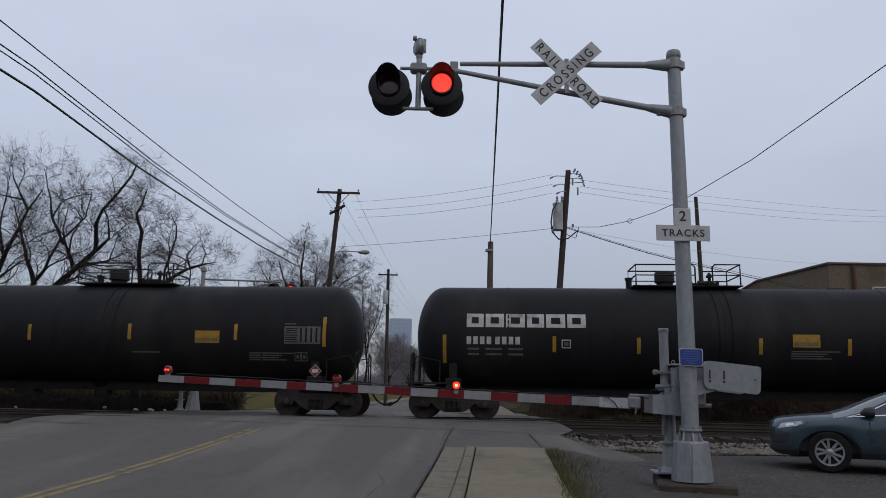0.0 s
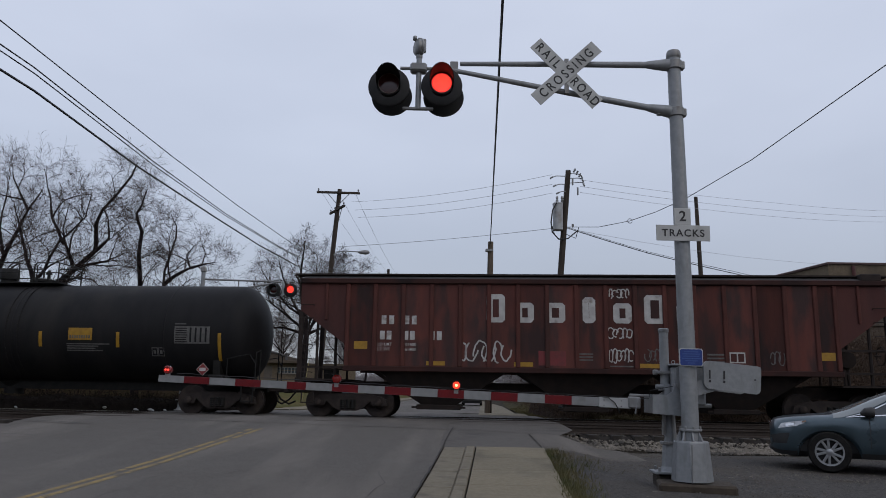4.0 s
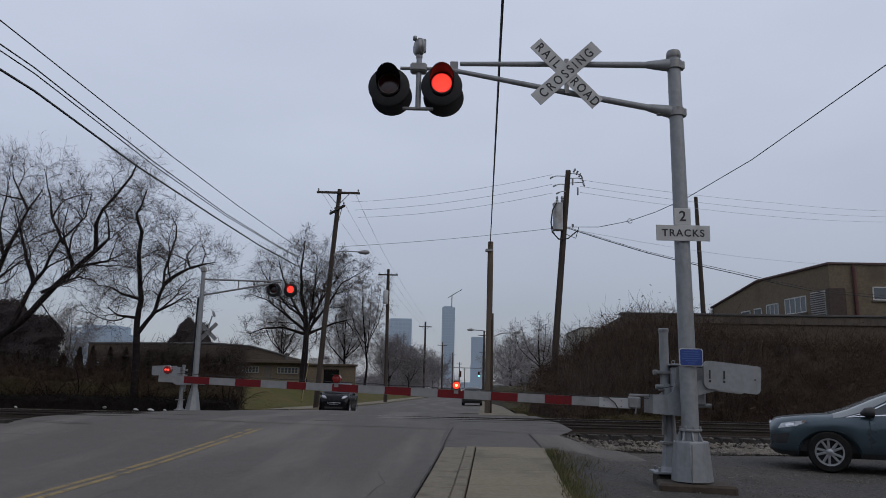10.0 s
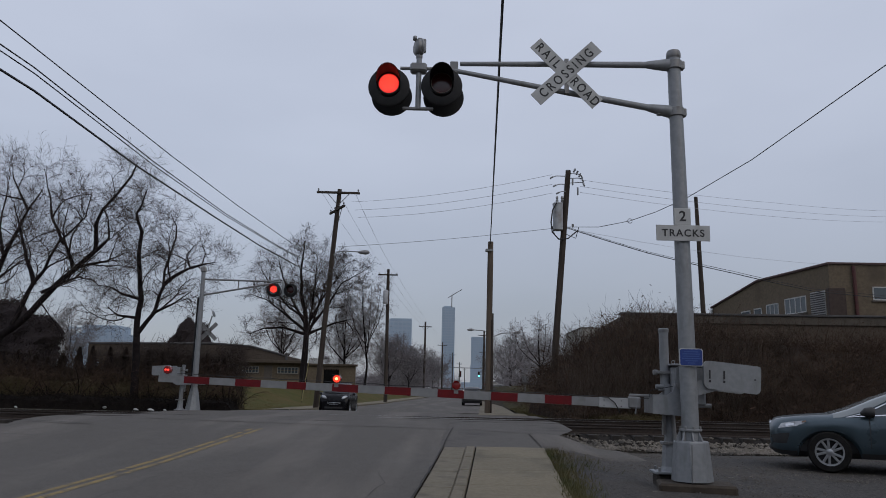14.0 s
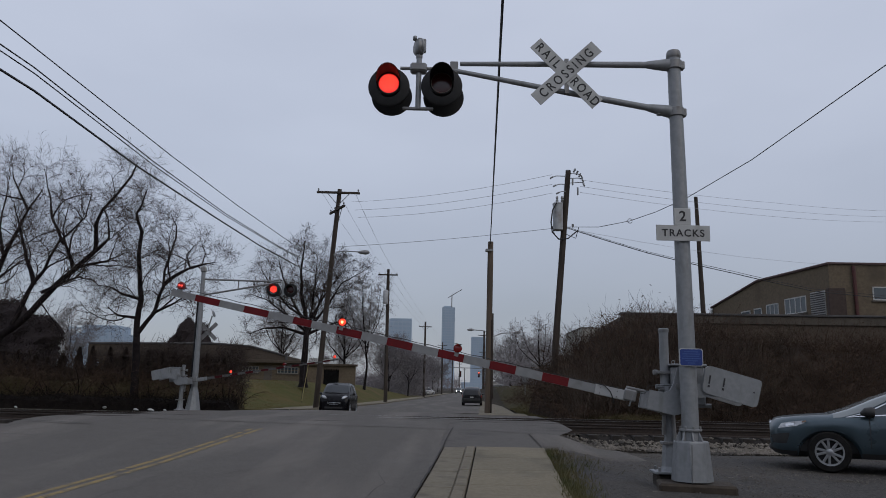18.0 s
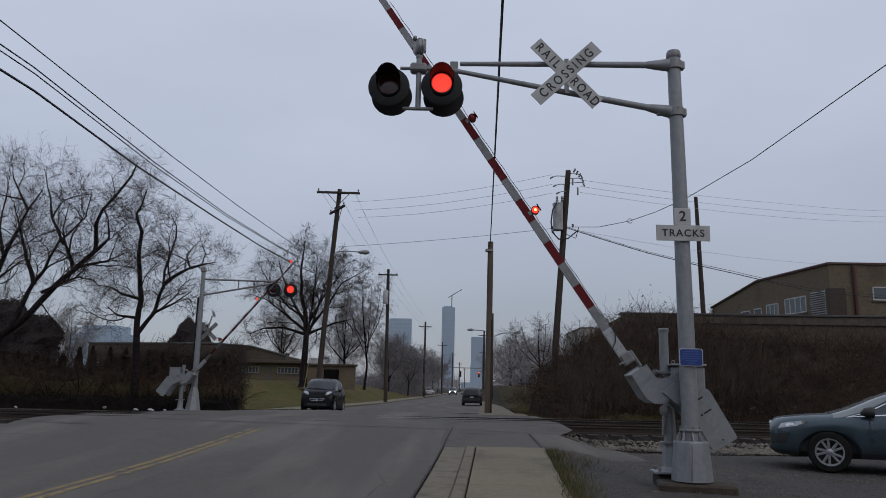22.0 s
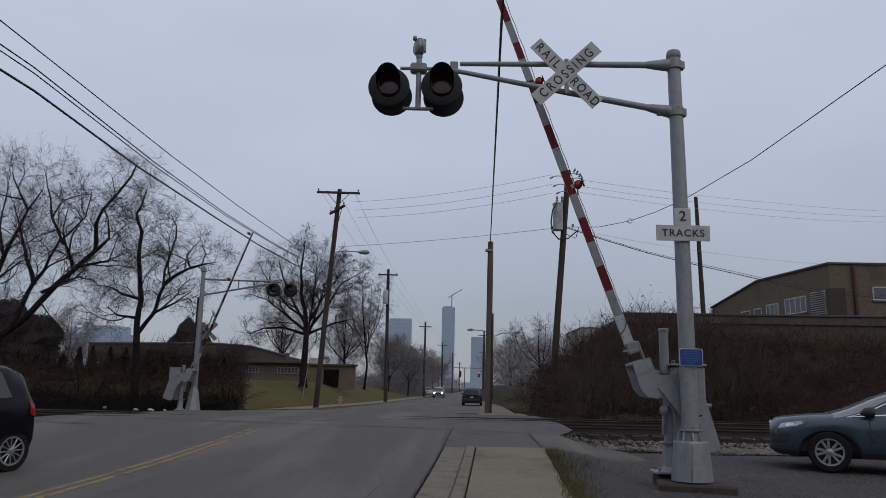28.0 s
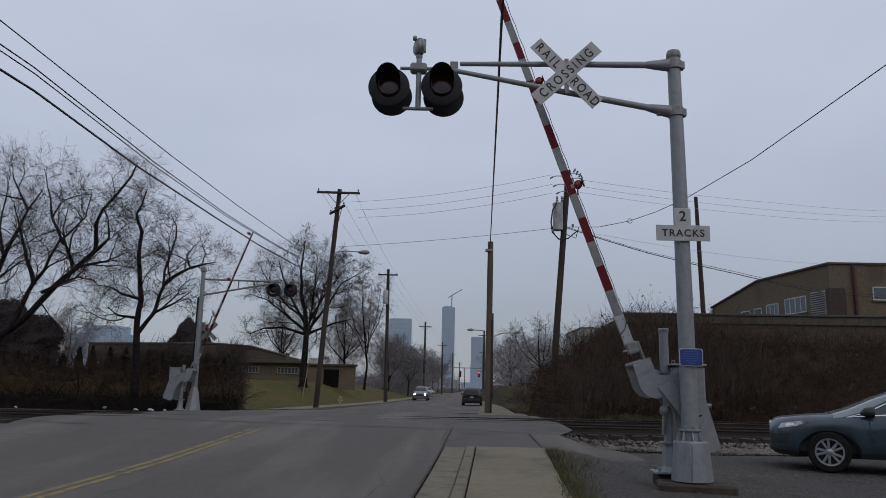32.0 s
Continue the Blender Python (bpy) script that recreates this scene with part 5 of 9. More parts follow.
tank_car(8.0, True)


def hopper_car(s0):
    car = thing("hopper_car", pose(0, 0, 0), "faded oxide-red covered hopper car with white block lettering and graffiti", "hopper car", "train")
    X0, XI, ZT, ZS, ZA, ZB, HWD = 8.93, 7.48, 4.25, 1.56, 3.3, 2.24, 1.52
    outline = [(-X0, ZT), (-X0, ZA), (-XI, ZB), (-XI, ZS), (XI, ZS), (XI, ZB), (X0, ZA), (X0, ZT)]
    bd = part("body", G().prism(outline, -HWD, HWD, pose(0, 0, 0, 90, 0, 0)), HOPPER_RED, car, "oxide-red ribbed steel body")
    ribs = [-7.42] + [-6.555 + 0.893 * k for k in range(16)] + [7.42]
    for x in ribs:
        part("rib", G().box((x - 0.068, -HWD - 0.055, ZS + 0.02), (x + 0.068, -HWD, ZT - 0.1), bev=0.02), HOPPER_RIB, bd)
        part("rib", G().box((x - 0.068, HWD, ZS + 0.02), (x + 0.068, HWD + 0.055, ZT - 0.1), bev=0.02), HOPPER_RIB, bd)
    for d in (-1, 1):
        part("rib", G().box((d * 8.1 - 0.04, -HWD - 0.06, 3.0), (d * 8.1 + 0.04, -HWD, ZT - 0.1), bev=0.012), HOPPER_RIB, bd)
    for sy in (-1, 1):
        part("top_chord", G().box((-X0, sy * HWD - 0.09, ZT - 0.1), (X0, sy * HWD + 0.09, ZT + 0.06), bev=0.02), HOPPER_CHORD, bd)
        part("side_sill", G().box((-XI - 0.02, sy * HWD - 0.1, ZS - 0.14), (XI + 0.02, sy * HWD + 0.08, ZS + 0.02), bev=0.015), HOPPER_CHORD, bd)
    part("roof", G().prism([(-1.55, ZT + 0.03), (1.55, ZT + 0.03), (1.3, ZT + 0.16), (0.5, ZT + 0.22), (-0.5, ZT + 0.22), (-1.3, ZT + 0.16)], -X0 + 0.02, X0 - 0.02, Matrix(((0, 0, 1, 0), (1, 0, 0, 0), (0, 1, 0, 0), (0, 0, 0, 1)))), HOPPER_ROOF, car)
    part("running_board", G().box((-X0 - 0.25, -1.35, ZT + 0.2), (X0 + 0.25, -0.85, ZT + 0.25)).box((-X0 - 0.25, 0.85, ZT + 0.2), (X0 + 0.25, 1.35, ZT + 0.25)), HOPPER_DARK, car)
    for k in range(10):
        xx = -7.6 + 1.69 * k
        part("hatch", G().box((xx - 0.7, -0.34, ZT + 0.22), (xx + 0.7, 0.34, ZT + 0.31), bev=0.03), HOPPER_ROOF, car)
    part("roof_bracket", G().box((X0 - 0.7, -1.55, ZT + 0.06), (X0 - 0.1, -1.2, ZT + 0.27), bev=0.02), HOPPER_DARK, car)
    for d in (-1, 1):
        for sy in (-1.3, 1.3):
            part("board_brace", G().tube([(d * (X0 + 0.28), sy, ZT + 0.2), (d * (X0 + 0.02), sy, ZT - 0.25)], 0.03, 6), HOPPER_DARK, car)
            part("grab_hoop", G().tube([(d * (X0 + 0.2), sy, ZT + 0.15), (d * (X0 + 0.06), sy * 1.12, ZT - 0.1), (d * (X0 + 0.1), sy * 1.16, ZT - 0.35), (d * X0, sy * 1.14, ZT - 0.4)], 0.014, 5), HOPPER_DARK, car)
    # discharge bays
    for cx in (-4.57, 0, 4.57):
        part("discharge_bay", G().add([(cx - 2.1, -1.4, ZS - 0.12), (cx + 2.1, -1.4, ZS - 0.12), (cx + 2.1, 1.4, ZS - 0.12), (cx - 2.1, 1.4, ZS - 0.12), (cx - 0.55, -0.75, 0.42), (cx + 0.55, -0.75, 0.42), (cx + 0.55, 0.75, 0.42), (cx - 0.55, 0.75, 0.42)],
             [(0, 4, 5, 1), (1, 5, 6, 2), (2, 6, 7, 3), (3, 7, 4, 0), (4, 7, 6, 5)]), HOPPER_DARK, car, "sloping discharge bay, darkened for soot and shade")
        part("outlet_gate", G().box((cx - 0.7, -0.85, 0.27), (cx + 0.7, 0.85, 0.42), bev=0.02).tube([(cx - 0.85, -0.8, 0.34), (cx + 0.85, -0.8, 0.34)], 0.03, 6), HOPPER_DARK, car)
    part("centre_sill", G().box((-X0 - 0.1, -0.3, 0.75), (X0 + 0.1, 0.3, 1.12)), HOPPER_DARK, car)
    for d in (-1, 1):
        xe = d * (X0 - 0.02)
        part("end_slope", G().add([(d * XI, -1.45, ZB), (d * XI, 1.45, ZB), (d * (XI - 1.3), 1.45, ZS - 0.3), (d * (XI - 1.3), -1.45, ZS - 0.3)], [(0, 1, 2, 3)]), HOPPER_DARK, car)
        part("end_sill", G().box((xe - 0.12, -1.5, 0.95), (xe + 0.12, 1.5, 1.2), bev=0.02), HOPPER_DARK, car)
        part("end_floor", G().box((min(d * XI, xe), -1.5, 1.12), (max(d * XI, xe), 1.5, 1.17)), HOPPER_DARK, car)
        for sy in (-1, 1):
            part("corner_post", G().box((xe - 0.07, sy * 1.46 - 0.05, 1.15), (xe + 0.07, sy * 1.46 + 0.05, ZA), bev=0.01), HOPPER_DARK, car)
            part("strut", G().tube([(d * (X0 - 0.55), sy * 1.4, 1.15), (d * (X0 - 0.55), sy * 1.4, ZA - 0.35)], 0.05, 6), HOPPER_DARK, car)
            part("strut", G().tube([(d * (X0 - 1.05), sy * 1.0, 1.15), (d * (X0 - 1.05), sy * 1.0, ZA - 0.7)], 0.045, 6), HOPPER_DARK, car)
            if d > 0:
                part("end_rail", G().box((XI, sy * 1.45 - 0.03, 2.17), (xe, sy * 1.45 + 0.03, 2.24)), HOPPER_DARK, car)
            part("end_rail", G().box((min(d * XI, xe), sy * 1.45 - 0.03, 1.5), (max(d * XI, xe), sy * 1.45 + 0.03, 1.56)), HOPPER_DARK, car)
            for k in range(6):
                z = 1.35 + 0.42 * k
                part("grab_iron", G().tube([(xe - d * 0.02, sy * 1.54, z), (xe - d * 0.02, sy * 1.6, z + 0.02), (xe - d * 0.42, sy * 1.6, z + 0.02), (xe - d * 0.42, sy * 1.54, z)], 0.014, 5), HOPPER_DARK, car)
            for k in range(5):
                z = 3.3 + 0.24 * k
                part("ladder_rung", G().tube([(xe + d * 0.02, sy * 1.2, z), (xe + d * 0.16, sy * 1.25, z), (xe + d * 0.16, sy * 1.5, z), (xe + d * 0.02, sy * 1.52, z)], 0.014, 5), HOPPER_DARK, car)
            part("step", G().box((xe - d * 0.3 - 0.2, sy * 1.46 - 0.03, 0.42), (xe - d * 0.3 + 0.2, sy * 1.46 + 0.03, 0.46)).box((xe - d * 0.3 - 0.2, sy * 1.46 - 0.02, 0.42), (xe - d * 0.3 - 0.17, sy * 1.46 + 0.02, 1.0)).box((xe - d * 0.3 + 0.17, sy * 1.46 - 0.02, 0.42), (xe - d * 0.3 + 0.2, sy * 1.46 + 0.02, 1.0)), HOPPER_DARK, car)
        if d > 0:
            part("air_tank", G().lathe([(0.05, -0.5), (0.25, -0.45), (0.28, -0.3), (0.28, 0.3), (0.25, 0.45), (0.05, 0.5)], 16, pose(d * (XI + 0.35), -0.7, 1.95, 90, 0, 0)), HOPPER_DARK, car, smooth=True)
        coupler(car, d * (X0 + 0.05), d, d > 0)
    part("brake_wheel", G().tube([(X0 + 0.2, -0.5 + 0.28 * math.cos(t), 2.1 + 0.28 * math.sin(t)) for t in [2 * math.pi * k / 18 for k in range(19)]], 0.02, 6).tube([(X0, -0.5, 2.1), (X0 + 0.2, -0.5, 2.1)], 0.03, 6), HOPPER_DARK, car)

    yd, DX = -HWD - 0.006, 0.38
    def deco(name, x0, x1, z0, z1, m, lift=0.0, label=""):
        x0, x1 = x0 + DX, x1 + DX
        return part(name, G().add([(x0, yd - lift, z0), (x1, yd - lift, z0), (x1, yd - lift, z1), (x0, yd - lift, z1)], [(0, 1, 2, 3)]), m, bd, label)
    # lettering as plain blocks of its size, tall and low
    for x0, x1, hgt in ((-3.44, -2.87, 0.88), (-2.53, -1.98, 0.62), (-1.62, -1.02, 0.62), (-0.49, -0.1, 0.8), (0.44, 1.0, 0.62), (1.38, 2.02, 0.88), (2.35, 2.93, 0.62)):
        q = 0.09
        part("marking_block", G().add([(x + DX, yd, z) for x, z in ((x0 + q, 2.96), (x1 - q, 2.96), (x1, 2.96 + q), (x1, 2.96 + hgt - q), (x1 - q, 2.96 + hgt), (x0 + q, 2.96 + hgt), (x0, 2.96 + hgt - q), (x0, 2.96 + q))], [tuple(range(8))]), DECAL_WHITE, bd)
        deco("marking_inset", x0 + 0.19, x1 - 0.19, 3.12, 2.96 + hgt - 0.16, HOPPER_RED, 0.005)
    # side sheets between the ribs, each weathered in its own way
    for a, b in zip(ribs, ribs[1:]):
        part("side_sheet", G().box((a + 0.07, -HWD - 0.0035, ZS + 0.03), (b - 0.07, -HWD + 0.01, ZT - 0.11)), HOPPER_PANEL, bd)
    for word, x, z in (("LD LMT", -6.6, 2.25), ("201600", -5.82, 2.25), ("LT WT", -6.63, 2.1), ("61400", -5.8, 2.1)):
        text_mesh("letters", word, 0.13, DECAL_WHITE, bd, pose(x + DX, yd - 0.003, z, 90, 0, 0), 1.05, 0.001)
    for row, cols in ((2.88, (-6.72, -6.48, -6.0, -5.77)), (2.4, (-6.76, -6.55, -6.02, -5.82, -5.2, -4.98))):
        for x in cols:
            deco("marking_bar", x, x + 0.15, row, row + 0.27, DECAL_WHITE)
    for x, z in ((-7.57, 2.1), (6.52, 1.9)):
        deco("yellow_patch", x, x + 0.42, z, z + 0.24, DECAL_YELLOW)
    for x in (-5.3, -2.6, 1.2, 3.82):
        deco("yellow_patch", x, x + 0.58, ZS + 0.06, ZS + 0.19, DECAL_YELLOW, label="worn yellow reflector")
    deco("red_patch", -1.85, -1.02, 1.66, 2.1, DECAL_OLD_RED)
    for a, b, c, d in ((3.85, 4.32, 1.8, 2.12), ):
        deco("stencil_box", a, b, c, d, DECAL_WHITE)
        deco("stencil_box", a + 0.04, (a + b) / 2 - 0.02, c + 0.04, d - 0.04, HOPPER_RED, 0.004)
        deco("stencil_box", (a + b) / 2 + 0.02, b - 0.04, c + 0.04, d - 0.04, HOPPER_RED, 0.004)
    for k in range(3):
        deco("text_bar", -0.7, -0.2, 2.0 - 0.09 * k, 2.04 - 0.09 * k, DECAL_GREY)
        deco("text_bar", 3.2, 3.7, 2.02 - 0.11 * k, 2.07 - 0.11 * k, DECAL_GREY)
    deco("text_bar", 0.3, 1.0, 1.64, 1.68, DECAL_GREY)
    # scrawled graffiti: looping strokes that spell nothing
    def scrawl(cx, cz, w, h, seed, loops, r=0.018, mt=DECAL_WHITE):
        rg = random.Random(seed)
        for k in range(loops):
            x0 = cx + DX - w / 2 + w * (k + 0.5) / loops
            a, b, ph = rg.uniform(0.25, 0.5) * w / loops * 1.6, rg.uniform(0.3, 0.5) * h, rg.uniform(0, 6)
            pts = []
            for j in range(15):
                t = ph + j / 14 * rg.uniform(4.0, 5.6)
                pts.append((x0 + a * math.cos(t) + 0.1 * a * math.sin(3 * t), yd - 0.004, cz + b * math.sin(t)))
            vs, fs = [], []
            for j, p in enumerate(pts):
                q = pts[min(j + 1, len(pts) - 1)]
                o = pts[max(j - 1, 0)]
                dx, dz = q[0] - o[0], q[2] - o[2]
                l = math.hypot(dx, dz) or 1
                vs += [(p[0] - dz / l * r, p[1], p[2] + dx / l * r), (p[0] + dz / l * r, p[1], p[2] - dx / l * r)]
                if j:
                    fs.append((2 * j - 2, 2 * j - 1, 2 * j + 1, 2 * j))
            part("graffiti", G().add(vs, fs), mt, bd, "pale spray-painted scrawl")
    scrawl(0.63, 3.88, 0.62, 0.32, 1, 5)
    scrawl(0.63, 2.66, 0.7, 0.34, 2, 5)
    scrawl(0.64, 1.98, 0.72, 0.5, 3, 6)
    scrawl(-3.5, 2.05, 1.6, 0.85, 4, 6, 0.024)
    scrawl(1.65, 2.0, 0.55, 0.4, 6, 4, 0.016, DECAL_GREY)
    scrawl(5.25, 1.95, 0.4, 0.55, 7, 3, 0.014, DECAL_GREY)
    trucks(car, (-7.4, 7.4))
    TRAIN.append((car, s0))


hopper_car(27.1)


# ---- utility poles and wires ----
def pole(base_, top_, r0, r1, label, material=POLE_WOOD):
    b, t = Vector(base_), Vector(top_)
    p = thing("utility_pole", Matrix.Translation(b), label, "utility pole", "utility poles")
    d = t - b
    part("shaft", G().tube([d * 0 - Vector((0, 0, 0.4)), d * 0.3, d * 0.6, d * 0.85, d], [r0, r0 * 0.93, (r0 + r1) / 2, r1 * 1.1, r1], 14), material, p, smooth=True)
    return p, d


def crossarm(p, c, half, ang, insulators=4, sag=0.0):
    m = Matrix.Translation(c) @ pose(0, 0, 0, 0, 0, ang)
    part("crossarm", G().box((-half, -0.06, -0.065), (half, 0.06, 0.065), m, 0.012), POLE_WOOD, p, "grey timber crossarm")
    for s in (-1, 1):
        part("brace", G().tube([m @ Vector((s * half * 0.5, 0.07, -0.05)), m @ Vector((0, 0.1, -0.75))], 0.022, 5), GALV_DARK, p)
    for k in range(insulators):
        x = -half + 0.1 + (2 * half - 0.2) * k / max(1, insulators - 1)
        part("insulator", G().lathe([(0.02, 0.06), (0.025, 0.12), (0.05, 0.14), (0.05, 0.2), (0.03, 0.23)], 8, m @ pose(x, 0, 0)), GALV_DARK, p)


def wire(name, pts, r, material=WIRE, sag=0.0, n=16):
    """A hanging cable through the given points."""
    out = []
    for a, b in zip(pts, pts[1:]):
        a, b = Vector(a), Vector(b)
        for k in range(n):
            t = k / n
            out.append(a.lerp(b, t) - Vector((0, 0, sag * 4 * t * (1 - t))))
    out.append(Vector(pts[-1]))
    ob = part(name, G().tube(out, r, 5), material)
    return tagged(ob, "thin sagging overhead utility cable" if r < 0.02 else "thick black overhead cable bundle", "overhead cable", "overhead cables")


p, d = pole((-7.06, 43, 0.15), (-6.26, 43, 12.95), 0.165, 0.125, "leaning grey timber pole with crossarms and street lamp")
crossarm(p, Vector((0.75, -0.18, 12.55)), 1.28, 2, 2)
crossarm(p, Vector((0.72, -0.18, 11.5)), 1.2, -62, 4)
part("lamp_arm", G().tube([(0.56, -0.1, 8.75), (0.9, -0.1, 8.98), (1.4, -0.1, 9.03), (2.1, -0.1, 9.0)], 0.03, 8), GALV_DARK, p, smooth=True)
part("lamp_head", G().lathe([(0.05, -0.35), (0.1, -0.2), (0.14, 0.1), (0.1, 0.3), (0.03, 0.35)], 12, pose(2.4, -0.1, 8.98, 0, 90, 0)), GALV_DARK, p, "grey cobra-head street lamp", smooth=True)
part("guy_wire", G().tube([(0.62, 0, 10.6), (-0.62, 0.4, 7.2), (-0.9, 1.0, 2.6), (-1.0, 1.0, 0.2)], 0.012, 5), WIRE, p)
part("guy_guard", G().tube([(-0.66, 1.0, 2.7), (-0.98, 1.0, 0.3)], 0.02, 8), mat("yellow_plastic", (0.36, 0.3, 0.12), 0.6, 0, (0.28, 0.23, 0.1), 4), p, "yellow guy-wire guard")

p, d = pole((2.09, 33, 0.2), (2.16, 33, 7.95), 0.145, 0.12, "brown timber pole beside the footpath, no crossarm", POLE_BROWN)
part("cable_clamp", G().box((-0.16, -0.16, 7.3), (0.16, 0.16, 7.4)), GALV_DARK, p)
part("conduit", G().tube([(0.14, -0.1, 0.0), (0.15, -0.1, 4.2)], 0.03, 6), POLE_WOOD, p)

p, d = pole((5.36, 36, 1.4), (6.24, 36, 12.3), 0.17, 0.13, "leaning dark pole with grey transformer and insulators")
for k, (zl, xl) in enumerate(((10.62, 0.0), (10.2, 0.15), (9.83, 0.3))):
    part("standoff", G().tube([(0.86 - 0.03 * k, 0, zl - 0.02), (xl + 0.25, -0.3, zl - 0.1), (xl + 0.02, -0.3, zl - 0.17)], 0.022, 6), GALV_DARK, p)
    part("insulator", G().lathe([(0.03, -0.1), (0.055, -0.07), (0.03, -0.02), (0.055, 0.03), (0.03, 0.08)], 8, pose(xl, -0.3, zl - 0.19, 0, 60, 0)), GALV_DARK, p)
    part("standoff", G().tube([(0.95, 0, 10.75 - 0.25 * k), (1.3 + 0.1 * k, -0.2, 10.68 - 0.22 * k), (1.46 + 0.06 * k, -0.3, 10.6 - 0.22 * k)], 0.02, 6), GALV_DARK, p)
    part("insulator", G().lathe([(0.03, -0.11), (0.06, -0.07), (0.03, -0.03), (0.06, 0.02), (0.03, 0.06), (0.05, 0.1)], 8, pose(1.14 + 0.13 * k, -0.3, 10.82 - 0.12 * k, 0, 25, 0)), GALV_DARK, p)
    part("insulator", G().lathe([(0.03, -0.1), (0.055, -0.06), (0.03, -0.02), (0.055, 0.03), (0.03, 0.08)], 8, pose(1.5 + 0.05 * k, -0.3, 10.5 - 0.2 * k, 0, -20, 0)), GALV_DARK, p)
part("fuse_cutout", G().box((1.0, -0.35, 10.05), (1.08, -0.27, 10.4), pose(0, 0, 0), 0.02).box((1.25, -0.35, 9.55), (1.33, -0.27, 9.95), None, 0.02), GALV_DARK, p)
part("cable_clip", G().box((1.0, -0.22, 7.93), (1.1, -0.1, 8.1), bev=0.02), GALV_DARK, p)
part("transformer", G().lathe([(0.2, 7.74), (0.25, 7.76), (0.25, 9.05), (0.265, 9.06), (0.265, 9.1), (0.2, 9.16), (0.05, 9.18)], 20, pose(0.3, -0.25, 0)), TRANSFORMER, p, "pale grey pole transformer", smooth=True)
for k in (-0.1, 0.14):
    part("bushing", G().lathe([(0.05, 9.15), (0.07, 9.25), (0.04, 9.3), (0.07, 9.38), (0.03, 9.48)], 8, pose(0.36 + k, -0.3, 0)), GALV_DARK, p)
part("drop_lead", G().tube([(0.2, -0.5, 9.1), (0.0, -0.5, 8.7), (-0.08, -0.5, 8.1), (-0.02, -0.5, 7.6), (0.3, -0.4, 7.28), (0.8, -0.2, 7.36), (1.25, -0.1, 7.75)], 0.034, 6).tube([(-0.02, -0.5, 7.9), (0.1, -0.5, 7.45), (0.4, -0.4, 7.22), (0.62, -0.3, 7.3)], 0.016, 6), WIRE, p)
part("drop_lead", G().tube([(0.7, -0.1, 7.6), (1.2, -0.1, 7.4), (1.35, -0.1, 7.95)], 0.02, 6), WIRE, p)

p, d = pole((21.4, 60, 1.0), (21.05, 60, 17.5), 0.22, 0.15, "tall bare dark timber pole behind the bank")
p, d = pole((-5.4, 75, 0.0), (-5.55, 75, 13.2), 0.2, 0.14, "timber pole with one crossarm and grey box")
crossarm(p, Vector((-0.15, -0.18, 12.6)), 1.0, 2, 4)
part("transformer", G().lathe([(0.24, 9.6), (0.27, 9.7), (0.27, 10.9), (0.2, 11.0)], 14, pose(-0.32, -0.3, 0)), TRANSFORMER, p, smooth=True)
p, d = pole((-2.8, 130, -0.2), (-2.8, 130, 12.7), 0.22, 0.15, "distant timber pole with crossarm")
crossarm(p, Vector((0, -0.18, 12.0)), 1.1, 2, 4)
for yy, tall in ((185, 12.5), (250, 13), (330, 12.6), (430, 12.8)):
    p, d = pole((xc(yy) - HW - 0.6, yy, -0.3), (xc(yy) - HW - 0.6, yy, tall), 0.22, 0.15, "far timber pole along the street")
    crossarm(p, Vector((0, -0.18, tall - 0.5)), 1.2, 2, 3)
for yy, tall in ((140, 12), (215, 12.4), (300, 12.6)):
    p, d = pole((xc(yy) + HW + 1.2, yy, -0.3), (xc(yy) + HW + 1.2, yy, tall), 0.2, 0.15, "far timber pole on the other kerb")
    crossarm(p, Vector((0, -0.18, tall - 0.5)), 1.1, 2, 3)
# street lamps over the road
p, d = pole((6.15, 90, -0.2), (6.21, 90, 10.4), 0.17, 0.12, "slim pole with two street lamp arms")
for e, z in ((-2.3, 8.55), (2.7, 8.3)):
    part("lamp_arm", G().tube([(0.05, -0.1, z - 0.6), (e * 0.4, -0.1, z - 0.1), (e, -0.1, z)], 0.05, 6), GALV_DARK, p)
    part("lamp_head", G().lathe([(0.06, -0.45), (0.14, -0.2), (0.17, 0.1), (0.05, 0.45)], 8, pose(e * 1.12, -0.1, z, 0, 90, 0)), GALV_DARK, p)

wire("overhead_cable", [(-11.6, -6, 8.95), (-8.79, 13.5, 8.31), (-8.15, 21.2, 8.02), (-7.68, 26.8, 7.9), (-7.02, 34.8, 7.89), (-6.34, 43, 7.95), (-5.5, 75, 6.6), (-3.0, 130, 6.5)], 0.014, n=6)
wire("overhead_cable", [(-11.6, -6, 8.6), (-8.65, 14.58, 7.82), (-8.22, 20.1, 7.5), (-7.78, 25.8, 7.34), (-7.29, 32.2, 7.4), (-6.46, 43, 7.8), (-5.5, 75, 5.9), (-3.0, 130, 6.0)], 0.016, n=6)
wire("overhead_cable", [(-11.6, -6, 8.4), (-8.62, 14.58, 7.68), (-8.22, 20.1, 7.4), (-7.8, 25.8, 7.28), (-7.3, 32.2, 7.36), (-6.5, 43, 7.72), (-5.5, 75, 5.6), (-3.0, 130, 5.8)], 0.014, n=6)
wire("overhead_cable", [(-11.6, -6, 7.95), (-8.6, 14.6, 7.31), (-8.3, 19.2, 7.1), (-7.91, 25, 7.03), (-7.58, 30, 7.01), (-7.15, 36.5, 7.16), (-6.72, 43, 7.58), (-5.45, 75, 4.4), (-3.0, 130, 5.2)], 0.026, n=6)
wire("overhead_cable", [(-0.5, -12, 5.75), (0.72, 9, 6.45), (2.14, 33, 7.86)], 0.02, n=10)
